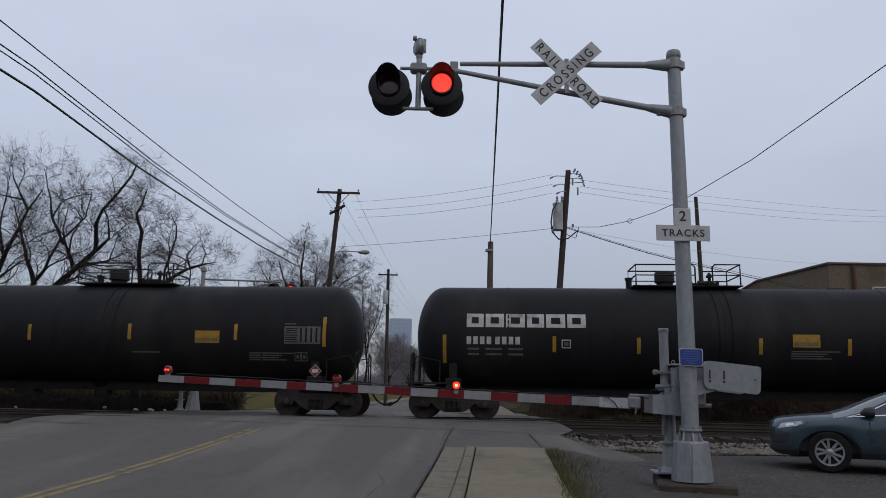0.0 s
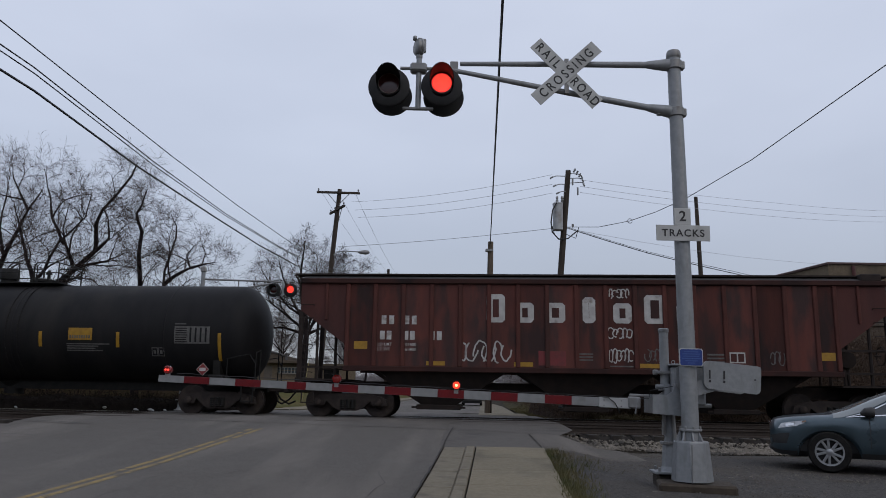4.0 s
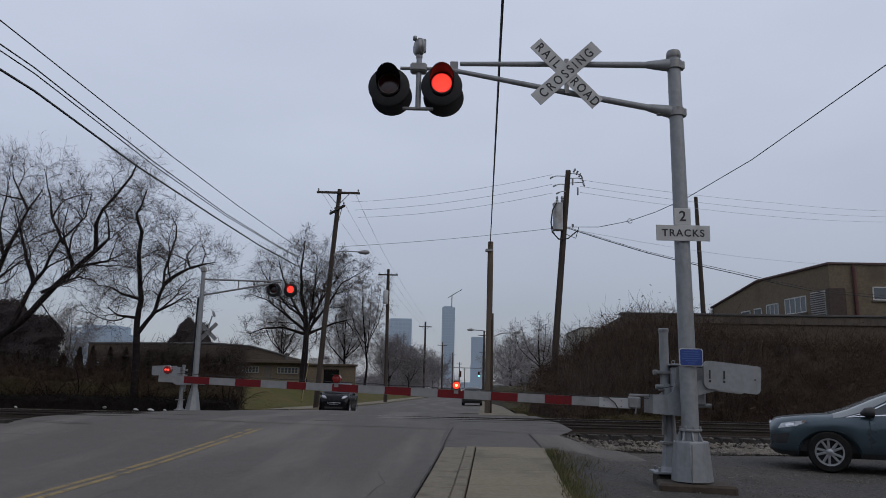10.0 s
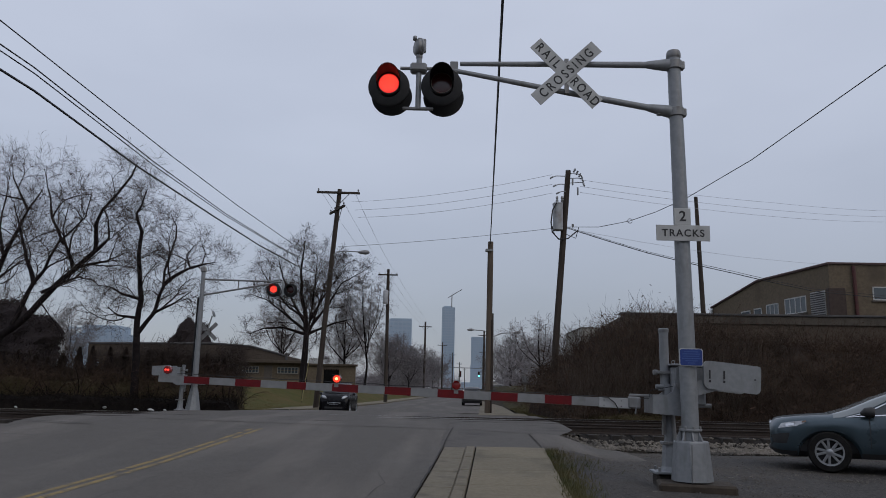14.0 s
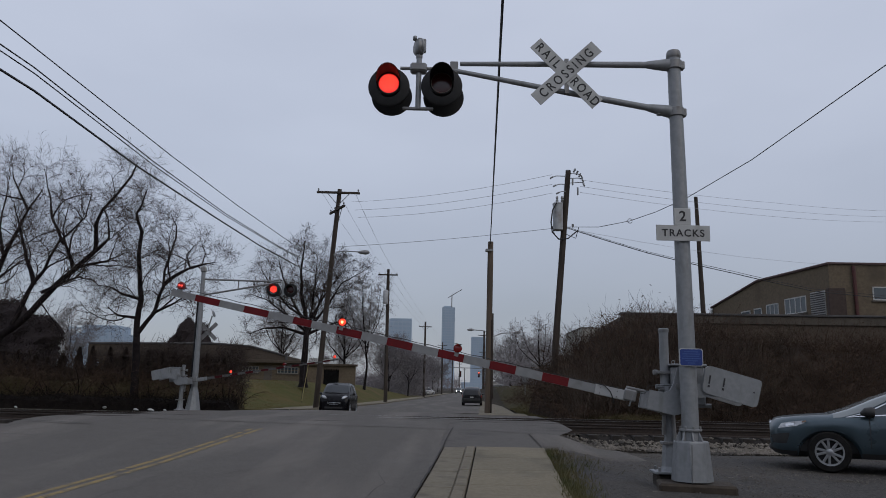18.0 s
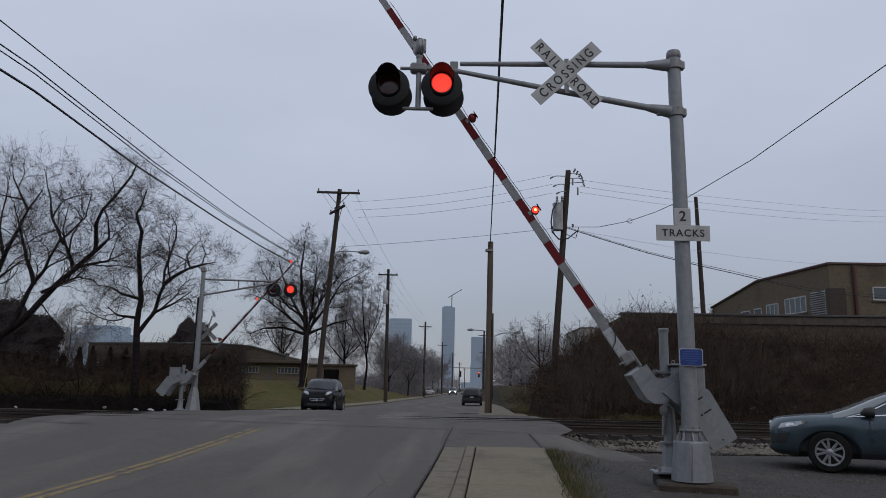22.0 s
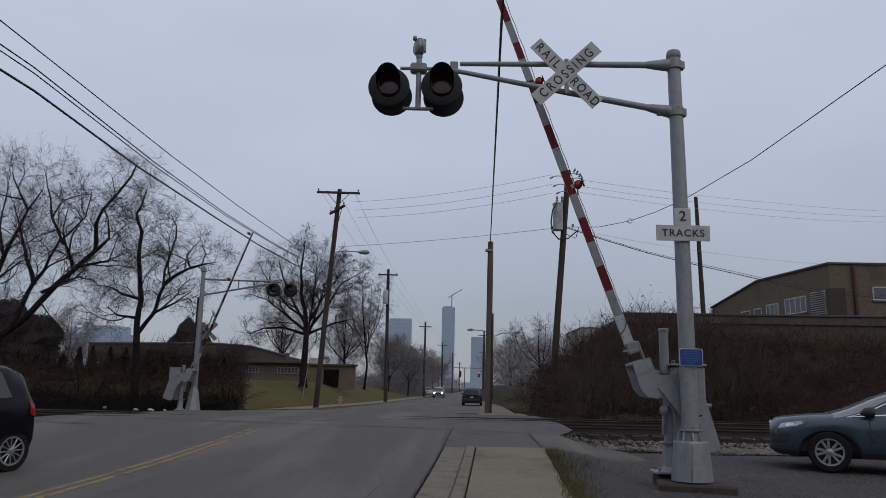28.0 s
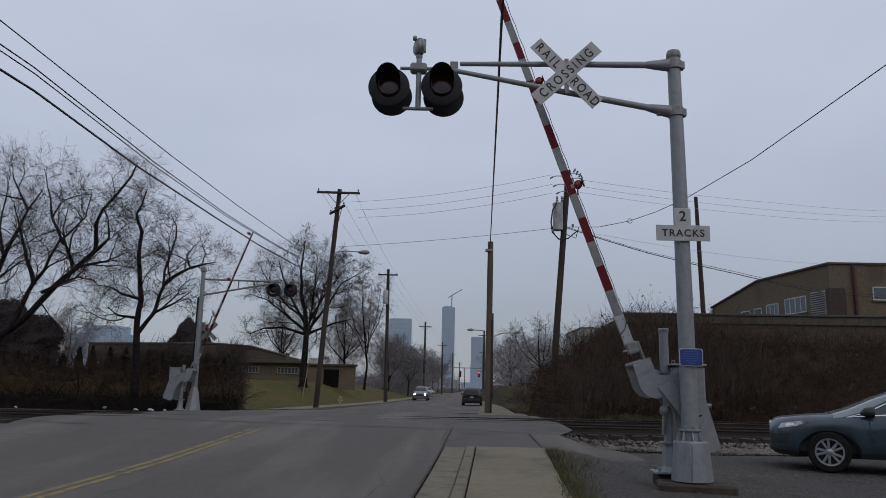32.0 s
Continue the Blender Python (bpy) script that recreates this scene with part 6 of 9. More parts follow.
RIGHT_SPAN = [(10.9, 9, 9.95), (10.15, 16, 8.94), (9.5, 22, 8.53), (8.95, 26.5, 8.46), (8.52, 29, 8.52), (8.0, 31, 8.6), (7.2, 33.5, 8.86), (6.05, 36, 9.38)]
wire("overhead_cable", RIGHT_SPAN, 0.014, WIRE, 0.0, 3)
wire("overhead_cable", [(6.1, 36, 9.35), (10.8, 38.2, 8.55), (15.92, 40, 7.87), (20.78, 41.2, 7.16), (26.4, 41.6, 6.8), (34, 42, 6.6)], 0.022, WIRE, 0.02)
wire("overhead_cable", [(6.1, 36, 9.4), (10.8, 38.2, 8.62), (15.92, 40, 7.98), (20.78, 41.2, 7.28), (26.4, 41.6, 6.95), (34, 42, 6.8)], 0.012, WIRE, 0.02)
wm = part("wire_marker", G().tube([(8.0 + 0.1 * math.cos(t), 31, 8.6 + 0.1 * math.sin(t)) for t in [math.pi * k / 8 for k in range(17)]], 0.014, 6), WIRE_THIN, smooth=True)
tagged(wm, "small pale ring hanging on the overhead wire", "wire ring")
wire("overhead_cable", [(-6.2, 43, 9.45), (5.9, 36, 9.36)], 0.012, WIRE_THIN, 0.1)
for dz, e in ((0.0, 0), (-0.5, 0.2), (-0.95, 0.4)):
    wire("overhead_cable", [(-5.5 + e, 43, 12.2 + dz), (5.36, 35.6, 11.95 + dz)], 0.009, WIRE_THIN, 0.25)
    wire("overhead_cable", [(6.9, 36.4, 11.95 + dz * 0.7), (22, 48, 14.0 + dz), (38, 61, 16.9 + dz)], 0.009, WIRE_THIN, 0.1)
wire("overhead_cable", [(6.2, 36, 9.3), (21, 50, 10.6), (38, 62, 12.2)], 0.008, WIRE_THIN, 0.1)
for e in (-1.0, 0.0, 1.0):
    wire("overhead_cable", [(-6.3 + e, 43, 12.7), (-5.55 + e * 0.8, 75, 12.75), (-2.8 + e * 0.8, 130, 12.3), (xc(185) - HW - 0.6 + e, 185, 12.1)], 0.009, WIRE_THIN, 0.3, 8)

# ---- vehicles ----
CAR_GLASS = glass("tinted_car_glass", (0.03, 0.035, 0.04), 0.05)
CHROME = mat("chrome", (0.6, 0.61, 0.62), 0.18, 1.0, rvar=0.05)
ALLOY = mat("alloy_wheel", (0.42, 0.43, 0.45), 0.35, 0.8, (0.34, 0.35, 0.36), 8)
BLACK_TRIM = mat("black_plastic_trim", (0.015, 0.015, 0.016), 0.6, 0, (0.022, 0.022, 0.022), 12)
HEADLAMP = mat("clear_headlamp_lens", (0.5, 0.52, 0.54), 0.15, 0.3, (0.32, 0.33, 0.35), 14)
TAIL_RED = mat("red_tail_lens", (0.3, 0.012, 0.014), 0.2)
AMBER = mat("amber_lens", (0.17, 0.11, 0.08), 0.25)
GREEN_GLOW = glow("lit_green_signal", (0.15, 1.0, 0.75), 3.0)
AMBER_GLOW = glow("lit_amber_signal", (1.0, 0.5, 0.08), 2.0)
LAMP_ON = glow("lit_headlamp", (1.0, 0.97, 0.9), 9.0)
LAMP_WARM = glow("lit_turn_lamp", (1.0, 0.7, 0.5), 2.2)
BLUE_PAINT = mat("dusty_steel_blue_metallic_paint", (0.045, 0.07, 0.086), 0.3, 0.5, (0.052, 0.078, 0.094), 5, (0.04, 0.058, 0.07), 1.3, coat=0.6)
BLACK_CAR = mat("black_car_paint", (0.0045, 0.0042, 0.0055), 0.24, 0.0, (0.006, 0.0056, 0.007), 6, coat=0.12, spec=0.14)
DARK_CAR = mat("charcoal_car_paint", (0.01, 0.01, 0.012), 0.3, 0.0, (0.014, 0.014, 0.016), 6, coat=0.3, spec=0.3)
PALE_CAR = mat("white_car_paint", (0.5, 0.5, 0.5), 0.35, 0, (0.44, 0.44, 0.44), 6, coat=0.4)
SILVER_CAR = mat("grey_car_paint", (0.12, 0.125, 0.13), 0.35, 0.4, (0.15, 0.155, 0.16), 6, coat=0.4)


class Shell:
    """A car body: heights and half widths along its length; v runs from sill to roof middle."""

    def __init__(self, xs, top, belt, half, roof, sill, wheels, arch, zend=None):
        self.xs, self.top, self.belt, self.half, self.roof = xs, top, belt, half, roof
        self.sill, self.wheels, self.arch, self.zend = sill, wheels, arch, zend or [sill] * len(xs)

    def zb(self, x):
        z = lerp(x, self.xs, self.zend)
        for wx in self.wheels:
            d = abs(x - wx)
            if d < self.arch:
                z = max(z, self.arch * 0.42 + math.sqrt(self.arch ** 2 - d * d) * 0.93)
        return z

    def at(self, x, v, side=1, lift=0.0):
        top, belt, w, r = [lerp(x, self.xs, a) for a in (self.top, self.belt, self.half, self.roof)]
        zb = min(self.zb(x), belt - 0.12)
        h = belt - zb
        pts = [(w * 0.93, zb), (w * 0.99, zb + 0.18 * h), (w * 1.0, zb + 0.5 * h), (w * 0.985, zb + 0.85 * h), (w * 0.955, belt),
               (r, belt + (top - belt) * 0.86), (r * 0.86, belt + (top - belt) * 0.965), (r * 0.5, top - 0.004), (0, top)]
        i = min(7, max(0, int(v)))
        f = v - i
        y, z = pts[i][0] + (pts[i + 1][0] - pts[i][0]) * f, pts[i][1] + (pts[i + 1][1] - pts[i][1]) * f
        if lift:
            ty, tz = pts[i + 1][0] - pts[i][0], pts[i + 1][1] - pts[i][1]
            l = math.hypot(ty, tz) or 1
            y, z = y + tz / l * lift, z - ty / l * lift
        return (x, side * y, z)

    def body(self, step=0.07):
        a, b = self.xs[0], self.xs[-1]
        n = int((b - a) / step)
        sx = sorted(set([a + (b - a) * k / n for k in range(n + 1)] + [w + s * self.arch for w in self.wheels for s in (-0.999, 0.999)]))
        vs = [0, 0.5, 1, 1.5, 2, 2.5, 3, 3.5, 4, 4.5, 5, 5.5, 6, 6.5, 7, 7.5, 8]
        g = G()
        for side in (1, -1):
            g.grid(lambda x, v: self.at(x, v, side), sx, vs, side < 0)
        for x, fl in ((a, True), (b, False)):
            ring = [self.at(x, v, 1) for v in vs] + [self.at(x, v, -1) for v in vs[::-1]]
            g.add(ring, [tuple(range(len(ring)))[::1 if fl else -1]])
        return g

    def patch(self, x0, x1, v0, v1, side, lift=0.006, n=10, skew0=0.0, skew1=0.0):
        """A panel on the shell from x0 to x1; skew shifts its ends along the car towards the top."""
        def f(u, w):
            a, b = x0 + skew0 * w, x1 + skew1 * w
            return self.at(a + (b - a) * u, v0 + (v1 - v0) * w, side, lift)
        return G().grid(f, [k / n for k in range(n + 1)], [0, 0.25, 0.5, 0.75, 1], side < 0)

    def across(self, x0, x1, v0, lift=0.006, n=8):
        """A panel over the whole width above v0 (windscreen, bonnet, roof)."""
        vs = [v0 + (8 - v0) * k / 8 for k in range(9)]
        g = G()
        for side in (1, -1):
            g.grid(lambda u, v: self.at(x0 + (x1 - x0) * u, v, side, lift), [k / n for k in range(n + 1)], vs, side < 0)
        return g


def car_wheel(car, x, y, r, wid, spokes, key):
    o = -1 if y < 0 else 1
    w = part("wheel", ring_shell([(r * 0.66, -wid / 2), (r * 0.93, -wid / 2), (r, -wid * 0.32), (r, wid * 0.32), (r * 0.93, wid / 2), (r * 0.66, wid / 2), (r * 0.62, wid * 0.3)], 32, pose(0, 0, 0, 90 * -o, 0, 0)), RUBBER, car, "black tyre on alloy rim", smooth=True)
    q = pose(0, 0, 0, 90 * -o, 0, 0)
    part("rim", ring_shell([(r * 0.67, wid * 0.47), (r * 0.64, wid * 0.5), (r * 0.6, wid * 0.44), (r * 0.58, wid * 0.1), (r * 0.3, wid * 0.05), (0.001, wid * 0.05)], 32, q), BLACK_TRIM, w, smooth=True)
    part("rim_lip", ring_shell([(r * 0.68, wid * 0.45), (r * 0.675, wid * 0.51), (r * 0.6, wid * 0.5), (r * 0.59, wid * 0.4)], 32, q), ALLOY, w, smooth=True)
    for k in range(spokes):
        a = 360 / spokes * k
        part("spoke", G().box((r * 0.08, -r * (0.055 if spokes < 9 else 0.03), wid * 0.3), (r * 0.62, r * (0.055 if spokes < 9 else 0.03), wid * 0.46), q @ pose(0, 0, 0, 0, 0, a), 0.006), ALLOY, w)
    part("hub_cap", G().lathe([(r * 0.16, wid * 0.28), (r * 0.16, wid * 0.46), (r * 0.1, wid * 0.5)], 14, q), ALLOY, w, smooth=True)
    w.matrix_basis = pose(x, y, r)
    if key is not None:
        key.append((w, (x, y, r), r))
    return w


def mirror_cap(car, x, y, z, material, s=0.12):
    o = -1 if y < 0 else 1
    mr = part("wing_mirror", G().tube([(x - 0.09, y + o * s, z), (x - 0.05, y + o * s, z + 0.005), (x + 0.05, y + o * s, z), (x + 0.12, y + o * s * 0.85, z - 0.02)], [s * 0.62, s * 0.72, s * 0.62, s * 0.2], 10), material, car, smooth=True)
    part("mirror_stalk", G().tube([(x, y - o * 0.05, z - 0.05), (x, y + o * 0.1, z - 0.03)], 0.025, 6), BLACK_TRIM, mr)


# parked blue crossover
SUV = thing("parked_suv", pose(8.64, 13.66, 0.075, 0, 0, 156), "steel-blue crossover SUV parked on the gravel", "car")
sh = Shell([-2.5, -2.4, -2.1, -1.6, -1.0, -0.3, 0.25, 0.75, 1.15, 1.45, 1.8, 2.1, 2.3, 2.42, 2.47],
           [0.95, 1.12, 1.42, 1.58, 1.65, 1.63, 1.49, 1.29, 1.1, 1.0, 0.97, 0.94, 0.91, 0.87, 0.78],
           [0.8, 0.98, 1.04, 1.03, 1.02, 1.01, 1.0, 0.98, 0.95, 0.92, 0.89, 0.85, 0.81, 0.76, 0.68],
           [0.78, 0.86, 0.92, 0.95, 0.96, 0.96, 0.96, 0.96, 0.955, 0.95, 0.93, 0.89, 0.82, 0.71, 0.58],
           [0.6, 0.62, 0.64, 0.66, 0.67, 0.68, 0.68, 0.7, 0.74, 0.78, 0.78, 0.74, 0.66, 0.54, 0.42],
           0.26, (1.52, -1.35), 0.5, [0.42, 0.38, 0.34, 0.3, 0.27, 0.26, 0.26, 0.26, 0.26, 0.26, 0.26, 0.26, 0.27, 0.3, 0.36])
part("body", sh.body(), BLUE_PAINT, SUV, "dusty steel-blue metallic bodywork", smooth=True)
part("underbody", G().box((-2.3, -0.8, 0.24), (2.25, 0.8, 0.72), bev=0.1), BLACK_TRIM, SUV)
screen = G()
for sd in (1, -1):
    screen.grid(lambda u, v: sh.at(1.42 - u * (1.42 - lerp(v, (4.1, 4.95, 8), (1.3, 0.42, 0.15))), v, sd, 0.006), [k / 8 for k in range(9)], [4.12 + 3.88 * k / 12 for k in range(13)], sd > 0)
# the sky's reflection is put into the glass as a pale base colour
part("windscreen", screen, glass("sky_pale_windscreen", (0.2, 0.22, 0.225), 0.12), SUV, smooth=True)
for sd in (1, -1):
    part("side_window", sh.patch(-0.35, 1.12, 4.12, 4.9, sd, 0.006, 12, 0.05, -0.85), CAR_GLASS, SUV, smooth=True)
    part("side_window", sh.patch(-1.5, -0.45, 4.12, 4.9, sd, 0.006, 12, 0.1, 0.05), CAR_GLASS, SUV, smooth=True)
    part("window_trim", sh.patch(-1.6, 1.22, 4.02, 4.1, sd, 0.01, 20), CHROME, SUV, "bright window trim", smooth=True)
    part("window_trim", sh.patch(1.14, 1.22, 4.1, 4.92, sd, 0.01, 2, -0.85, -0.87), CHROME, SUV, smooth=True)
    part("door_seam", sh.patch(0.86, 0.875, 0.4, 3.95, sd, 0.004, 1), BLACK_TRIM, SUV)
    part("door_seam", sh.patch(-0.4, -0.385, 0.4, 3.95, sd, 0.004, 1), BLACK_TRIM, SUV)
    part("sill_trim", sh.patch(-0.85, 1.02, 0.02, 0.7, sd, 0.008, 12), BLACK_TRIM, SUV, smooth=True)
    hl = part("headlight", sh.patch(1.88, 2.33, 3.0, 3.95, sd, 0.012, 10, 0.04, -0.06), HEADLAMP, SUV, "clear swept-back headlight", smooth=True)
    part("headlight_bulb", sh.patch(2.06, 2.2, 3.2, 3.7, sd, 0.02, 4), CHROME, hl, smooth=True)
    part("indicator", sh.patch(1.86, 1.93, 3.3, 3.8, sd, 0.02, 4), AMBER, hl, smooth=True)
    part("fog_recess", sh.patch(2.2, 2.42, 1.55, 2.5, sd, 0.008, 6, -0.06, 0.03), BLACK_TRIM, SUV, smooth=True)
    part("bumper_lip", sh.patch(1.98, 2.46, 0.02, 0.8, sd, 0.008, 8), BLACK_TRIM, SUV, smooth=True)
    part("door_handle", G().box((-0.25, sd * 0.955 - 0.03, 0.9), (-0.02, sd * 0.955 + 0.035, 0.93), bev=0.01), BLUE_PAINT, SUV)
    mirror_cap(SUV, 0.88, sd * 0.9, 1.05, BLACK_TRIM, 0.13)
gr = part("grille", G().grid(lambda u, w: (2.36 + 0.14 * (1 - u * u) ** 0.5 * 0.8 + 0.0, 0.44 * u, 0.6 + 0.2 * w), [k / 6 - 1 for k in range(13)], [0, 1]), BLACK_TRIM, SUV, "dark grille with chrome surround")
part("grille_bar", G().tube([(2.38 + 0.14 * (1 - u * u) ** 0.5 * 0.8, 0.46 * u, 0.805) for u in [k / 6 - 1 for k in range(13)]], 0.022, 6).tube([(2.38, -0.46, 0.805), (2.38, -0.44, 0.62)], 0.02, 6).tube([(2.38, 0.46, 0.805), (2.38, 0.44, 0.62)], 0.02, 6), CHROME, gr, smooth=True)
part("front_lip", G().tube([(2.34 + 0.14 * (1 - u * u) ** 0.5 * 0.8, 0.6 * u, 0.36) for u in [k / 6 - 1 for k in range(13)]], 0.05, 8), BLACK_TRIM, SUV, smooth=True)
for wx in (1.52, -1.35):
    for sd in (1, -1):
        w_ = car_wheel(SUV, wx, sd * 0.85, 0.35, 0.23, 0, None)
        for k in range(10):
            part("spoke", G().box((0.03, -0.021, 0.07), (0.232, 0.021, 0.105), pose(0, 0, 0, 90 * (-1 if sd > 0 else 1), 0, 0) @ pose(0, 0, 0, 0, 0, 72 * (k // 2) + (14 if k % 2 else -14)), 0.006), ALLOY, w_)
part("roof_rail", G().tube([(0.1, 0.62, 1.74), (-0.6, 0.62, 1.78), (-1.5, 0.6, 1.7)], 0.018, 6).tube([(0.1, -0.62, 1.74), (-0.6, -0.62, 1.78), (-1.5, -0.6, 1.7)], 0.018, 6), CHROME, SUV)

# small black two-seater that waits, then drives over the crossing
SMART_WHEELS = []
CITY = thing("small_black_car", pose(-4.5, 35.2, 0.28, 0, 0, 266.9), "tiny black two-seat city car with silver wheels", "car")
sc = Shell([-1.33, -1.28, -1.15, -0.9, -0.5, 0.0, 0.35, 0.62, 0.85, 1.0, 1.15, 1.28, 1.35, 1.37],
           [0.9, 1.12, 1.36, 1.48, 1.53, 1.54, 1.51, 1.38, 1.16, 0.99, 0.93, 0.84, 0.72, 0.62],
           [0.78, 0.92, 0.98, 0.98, 0.96, 0.94, 0.93, 0.92, 0.92, 0.9, 0.84, 0.75, 0.66, 0.58],
           [0.64, 0.7, 0.74, 0.75, 0.75, 0.75, 0.745, 0.74, 0.74, 0.74, 0.735, 0.715, 0.66, 0.58],
           [0.48, 0.53, 0.56, 0.57, 0.58, 0.58, 0.58, 0.59, 0.62, 0.61, 0.59, 0.56, 0.5, 0.44],
           0.2, (0.94, -0.93), 0.335, [0.34, 0.32, 0.28, 0.24, 0.2, 0.2, 0.2, 0.2, 0.2, 0.2, 0.19, 0.18, 0.19, 0.22])
part("body", sc.body(0.06), BLACK_CAR, CITY, "black glossy bodywork", smooth=True)
part("underbody", G().box((-1.2, -0.62, 0.18), (1.22, 0.62, 0.55), bev=0.08), BLACK_TRIM, CITY)
part("windscreen", sc.across(0.42, 0.98, 5.1, 0.006), CAR_GLASS, CITY, "sloping windscreen", smooth=True)
part("rear_window", sc.across(-1.25, -1.02, 5.1, 0.006, 6), CAR_GLASS, CITY, smooth=True)
part("wiper", G().tube([(1.01, 0.3, 1.0), (0.97, -0.25, 1.04)], 0.01, 5).tube([(1.01, -0.2, 1.0), (0.96, -0.55, 1.04)], 0.01, 5), BLACK_TRIM, CITY)
for sd in (1, -1):
    part("side_window", sc.patch(-0.42, 0.8, 4.12, 4.92, sd, 0.006, 12, 0.02, -0.5), CAR_GLASS, CITY, smooth=True)
    part("side_window", sc.patch(-0.88, -0.5, 4.12, 4.9, sd, 0.006, 6, 0.12, 0.05), CAR_GLASS, CITY, smooth=True)
    part("door_seam", sc.patch(-0.5, -0.485, 0.6, 3.95, sd, 0.004, 1), BLACK_TRIM, CITY)
    part("door_seam", sc.patch(0.58, 0.595, 0.6, 3.95, sd, 0.004, 1), BLACK_TRIM, CITY)
    part("sill_trim", sc.patch(-0.55, 0.56, 0.05, 0.8, sd, 0.008, 10), BLACK_TRIM, CITY, smooth=True)
    part("door_handle", G().box((-0.4, sd * 0.735 - 0.02, 0.8), (-0.2, sd * 0.735 + 0.03, 0.83), bev=0.008), BLACK_CAR, CITY)
    part("headlight", G().lathe([(0.125, -0.03), (0.12, 0.02), (0.085, 0.04), (0.03, 0.05), (0.001, 0.051)], 20, pose(1.275, sd * 0.5, 0.8, 0, 0, sd * 24) @ pose(0, 0, 0, 0, 58, 0) @ pose(0, 0, 0, 0, 0, sd * 24) @ Matrix.Diagonal((0.62, 1.3, 1, 1))), HEADLAMP, CITY, "clear almond-shaped headlight", smooth=True)
    part("tail_light", sc.patch(-1.29, -1.16, 2.6, 3.9, sd, 0.012, 5), TAIL_RED, CITY, "red tail light", smooth=True)
    mirror_cap(CITY, 0.55, sd * 0.72, 0.98, BLACK_CAR, 0.1)
BLINK_AT = pose(1.28, -0.53, 0.8, 0, 0, -24) @ pose(0, 0, 0, 0, 58, 0)
BLINKER = part("indicator", G().lathe([(0.062, 0.035), (0.05, 0.058), (0.001, 0.064)], 14), LAMP_WARM, CITY, "blinking front indicator", smooth=True)
part("indicator_back", G().lathe([(0.001, -0.05), (0.05, -0.045), (0.06, -0.03)], 14), HEADLAMP, BLINKER)
BLINKER.matrix_basis = BLINK_AT
gq = part("grille", G().grid(lambda u, w: (1.33 + 0.05 * (1 - u * u) ** 0.5, 0.34 * u, 0.45 + 0.09 * w + 0.03 * u * u), [k / 6 - 1 for k in range(13)], [0, 1]), BLACK_TRIM, CITY)
part("grille_bar", G().tube([(1.35 + 0.05 * (1 - u * u) ** 0.5, 0.35 * u, 0.545 + 0.02 * u * u) for u in [k / 6 - 1 for k in range(13)]], 0.012, 6).tube([(1.35 + 0.05 * (1 - u * u) ** 0.5, 0.35 * u, 0.46 + 0.09 * u ** 4) for u in [k / 6 - 1 for k in range(13)]], 0.011, 6), ALLOY, gq, "thin chrome grille bars", smooth=True)
part("badge", G().lathe([(0.05, 0), (0.04, 0.02)], 14, pose(1.39, 0, 0.5, 0, 90, 0)), CHROME, gq)
part("air_intake", G().box((1.3, -0.45, 0.24), (1.375, 0.45, 0.36), bev=0.02), BLACK_TRIM, CITY)
part("plate_bracket", G().box((1.37, -0.12, 0.27), (1.39, 0.12, 0.33), bev=0.003), BLACK_TRIM, CITY)
for wx in (0.94, -0.93):
    for sd in (1, -1):
        car_wheel(CITY, wx, sd * 0.645, 0.295, 0.17, 12, SMART_WHEELS)


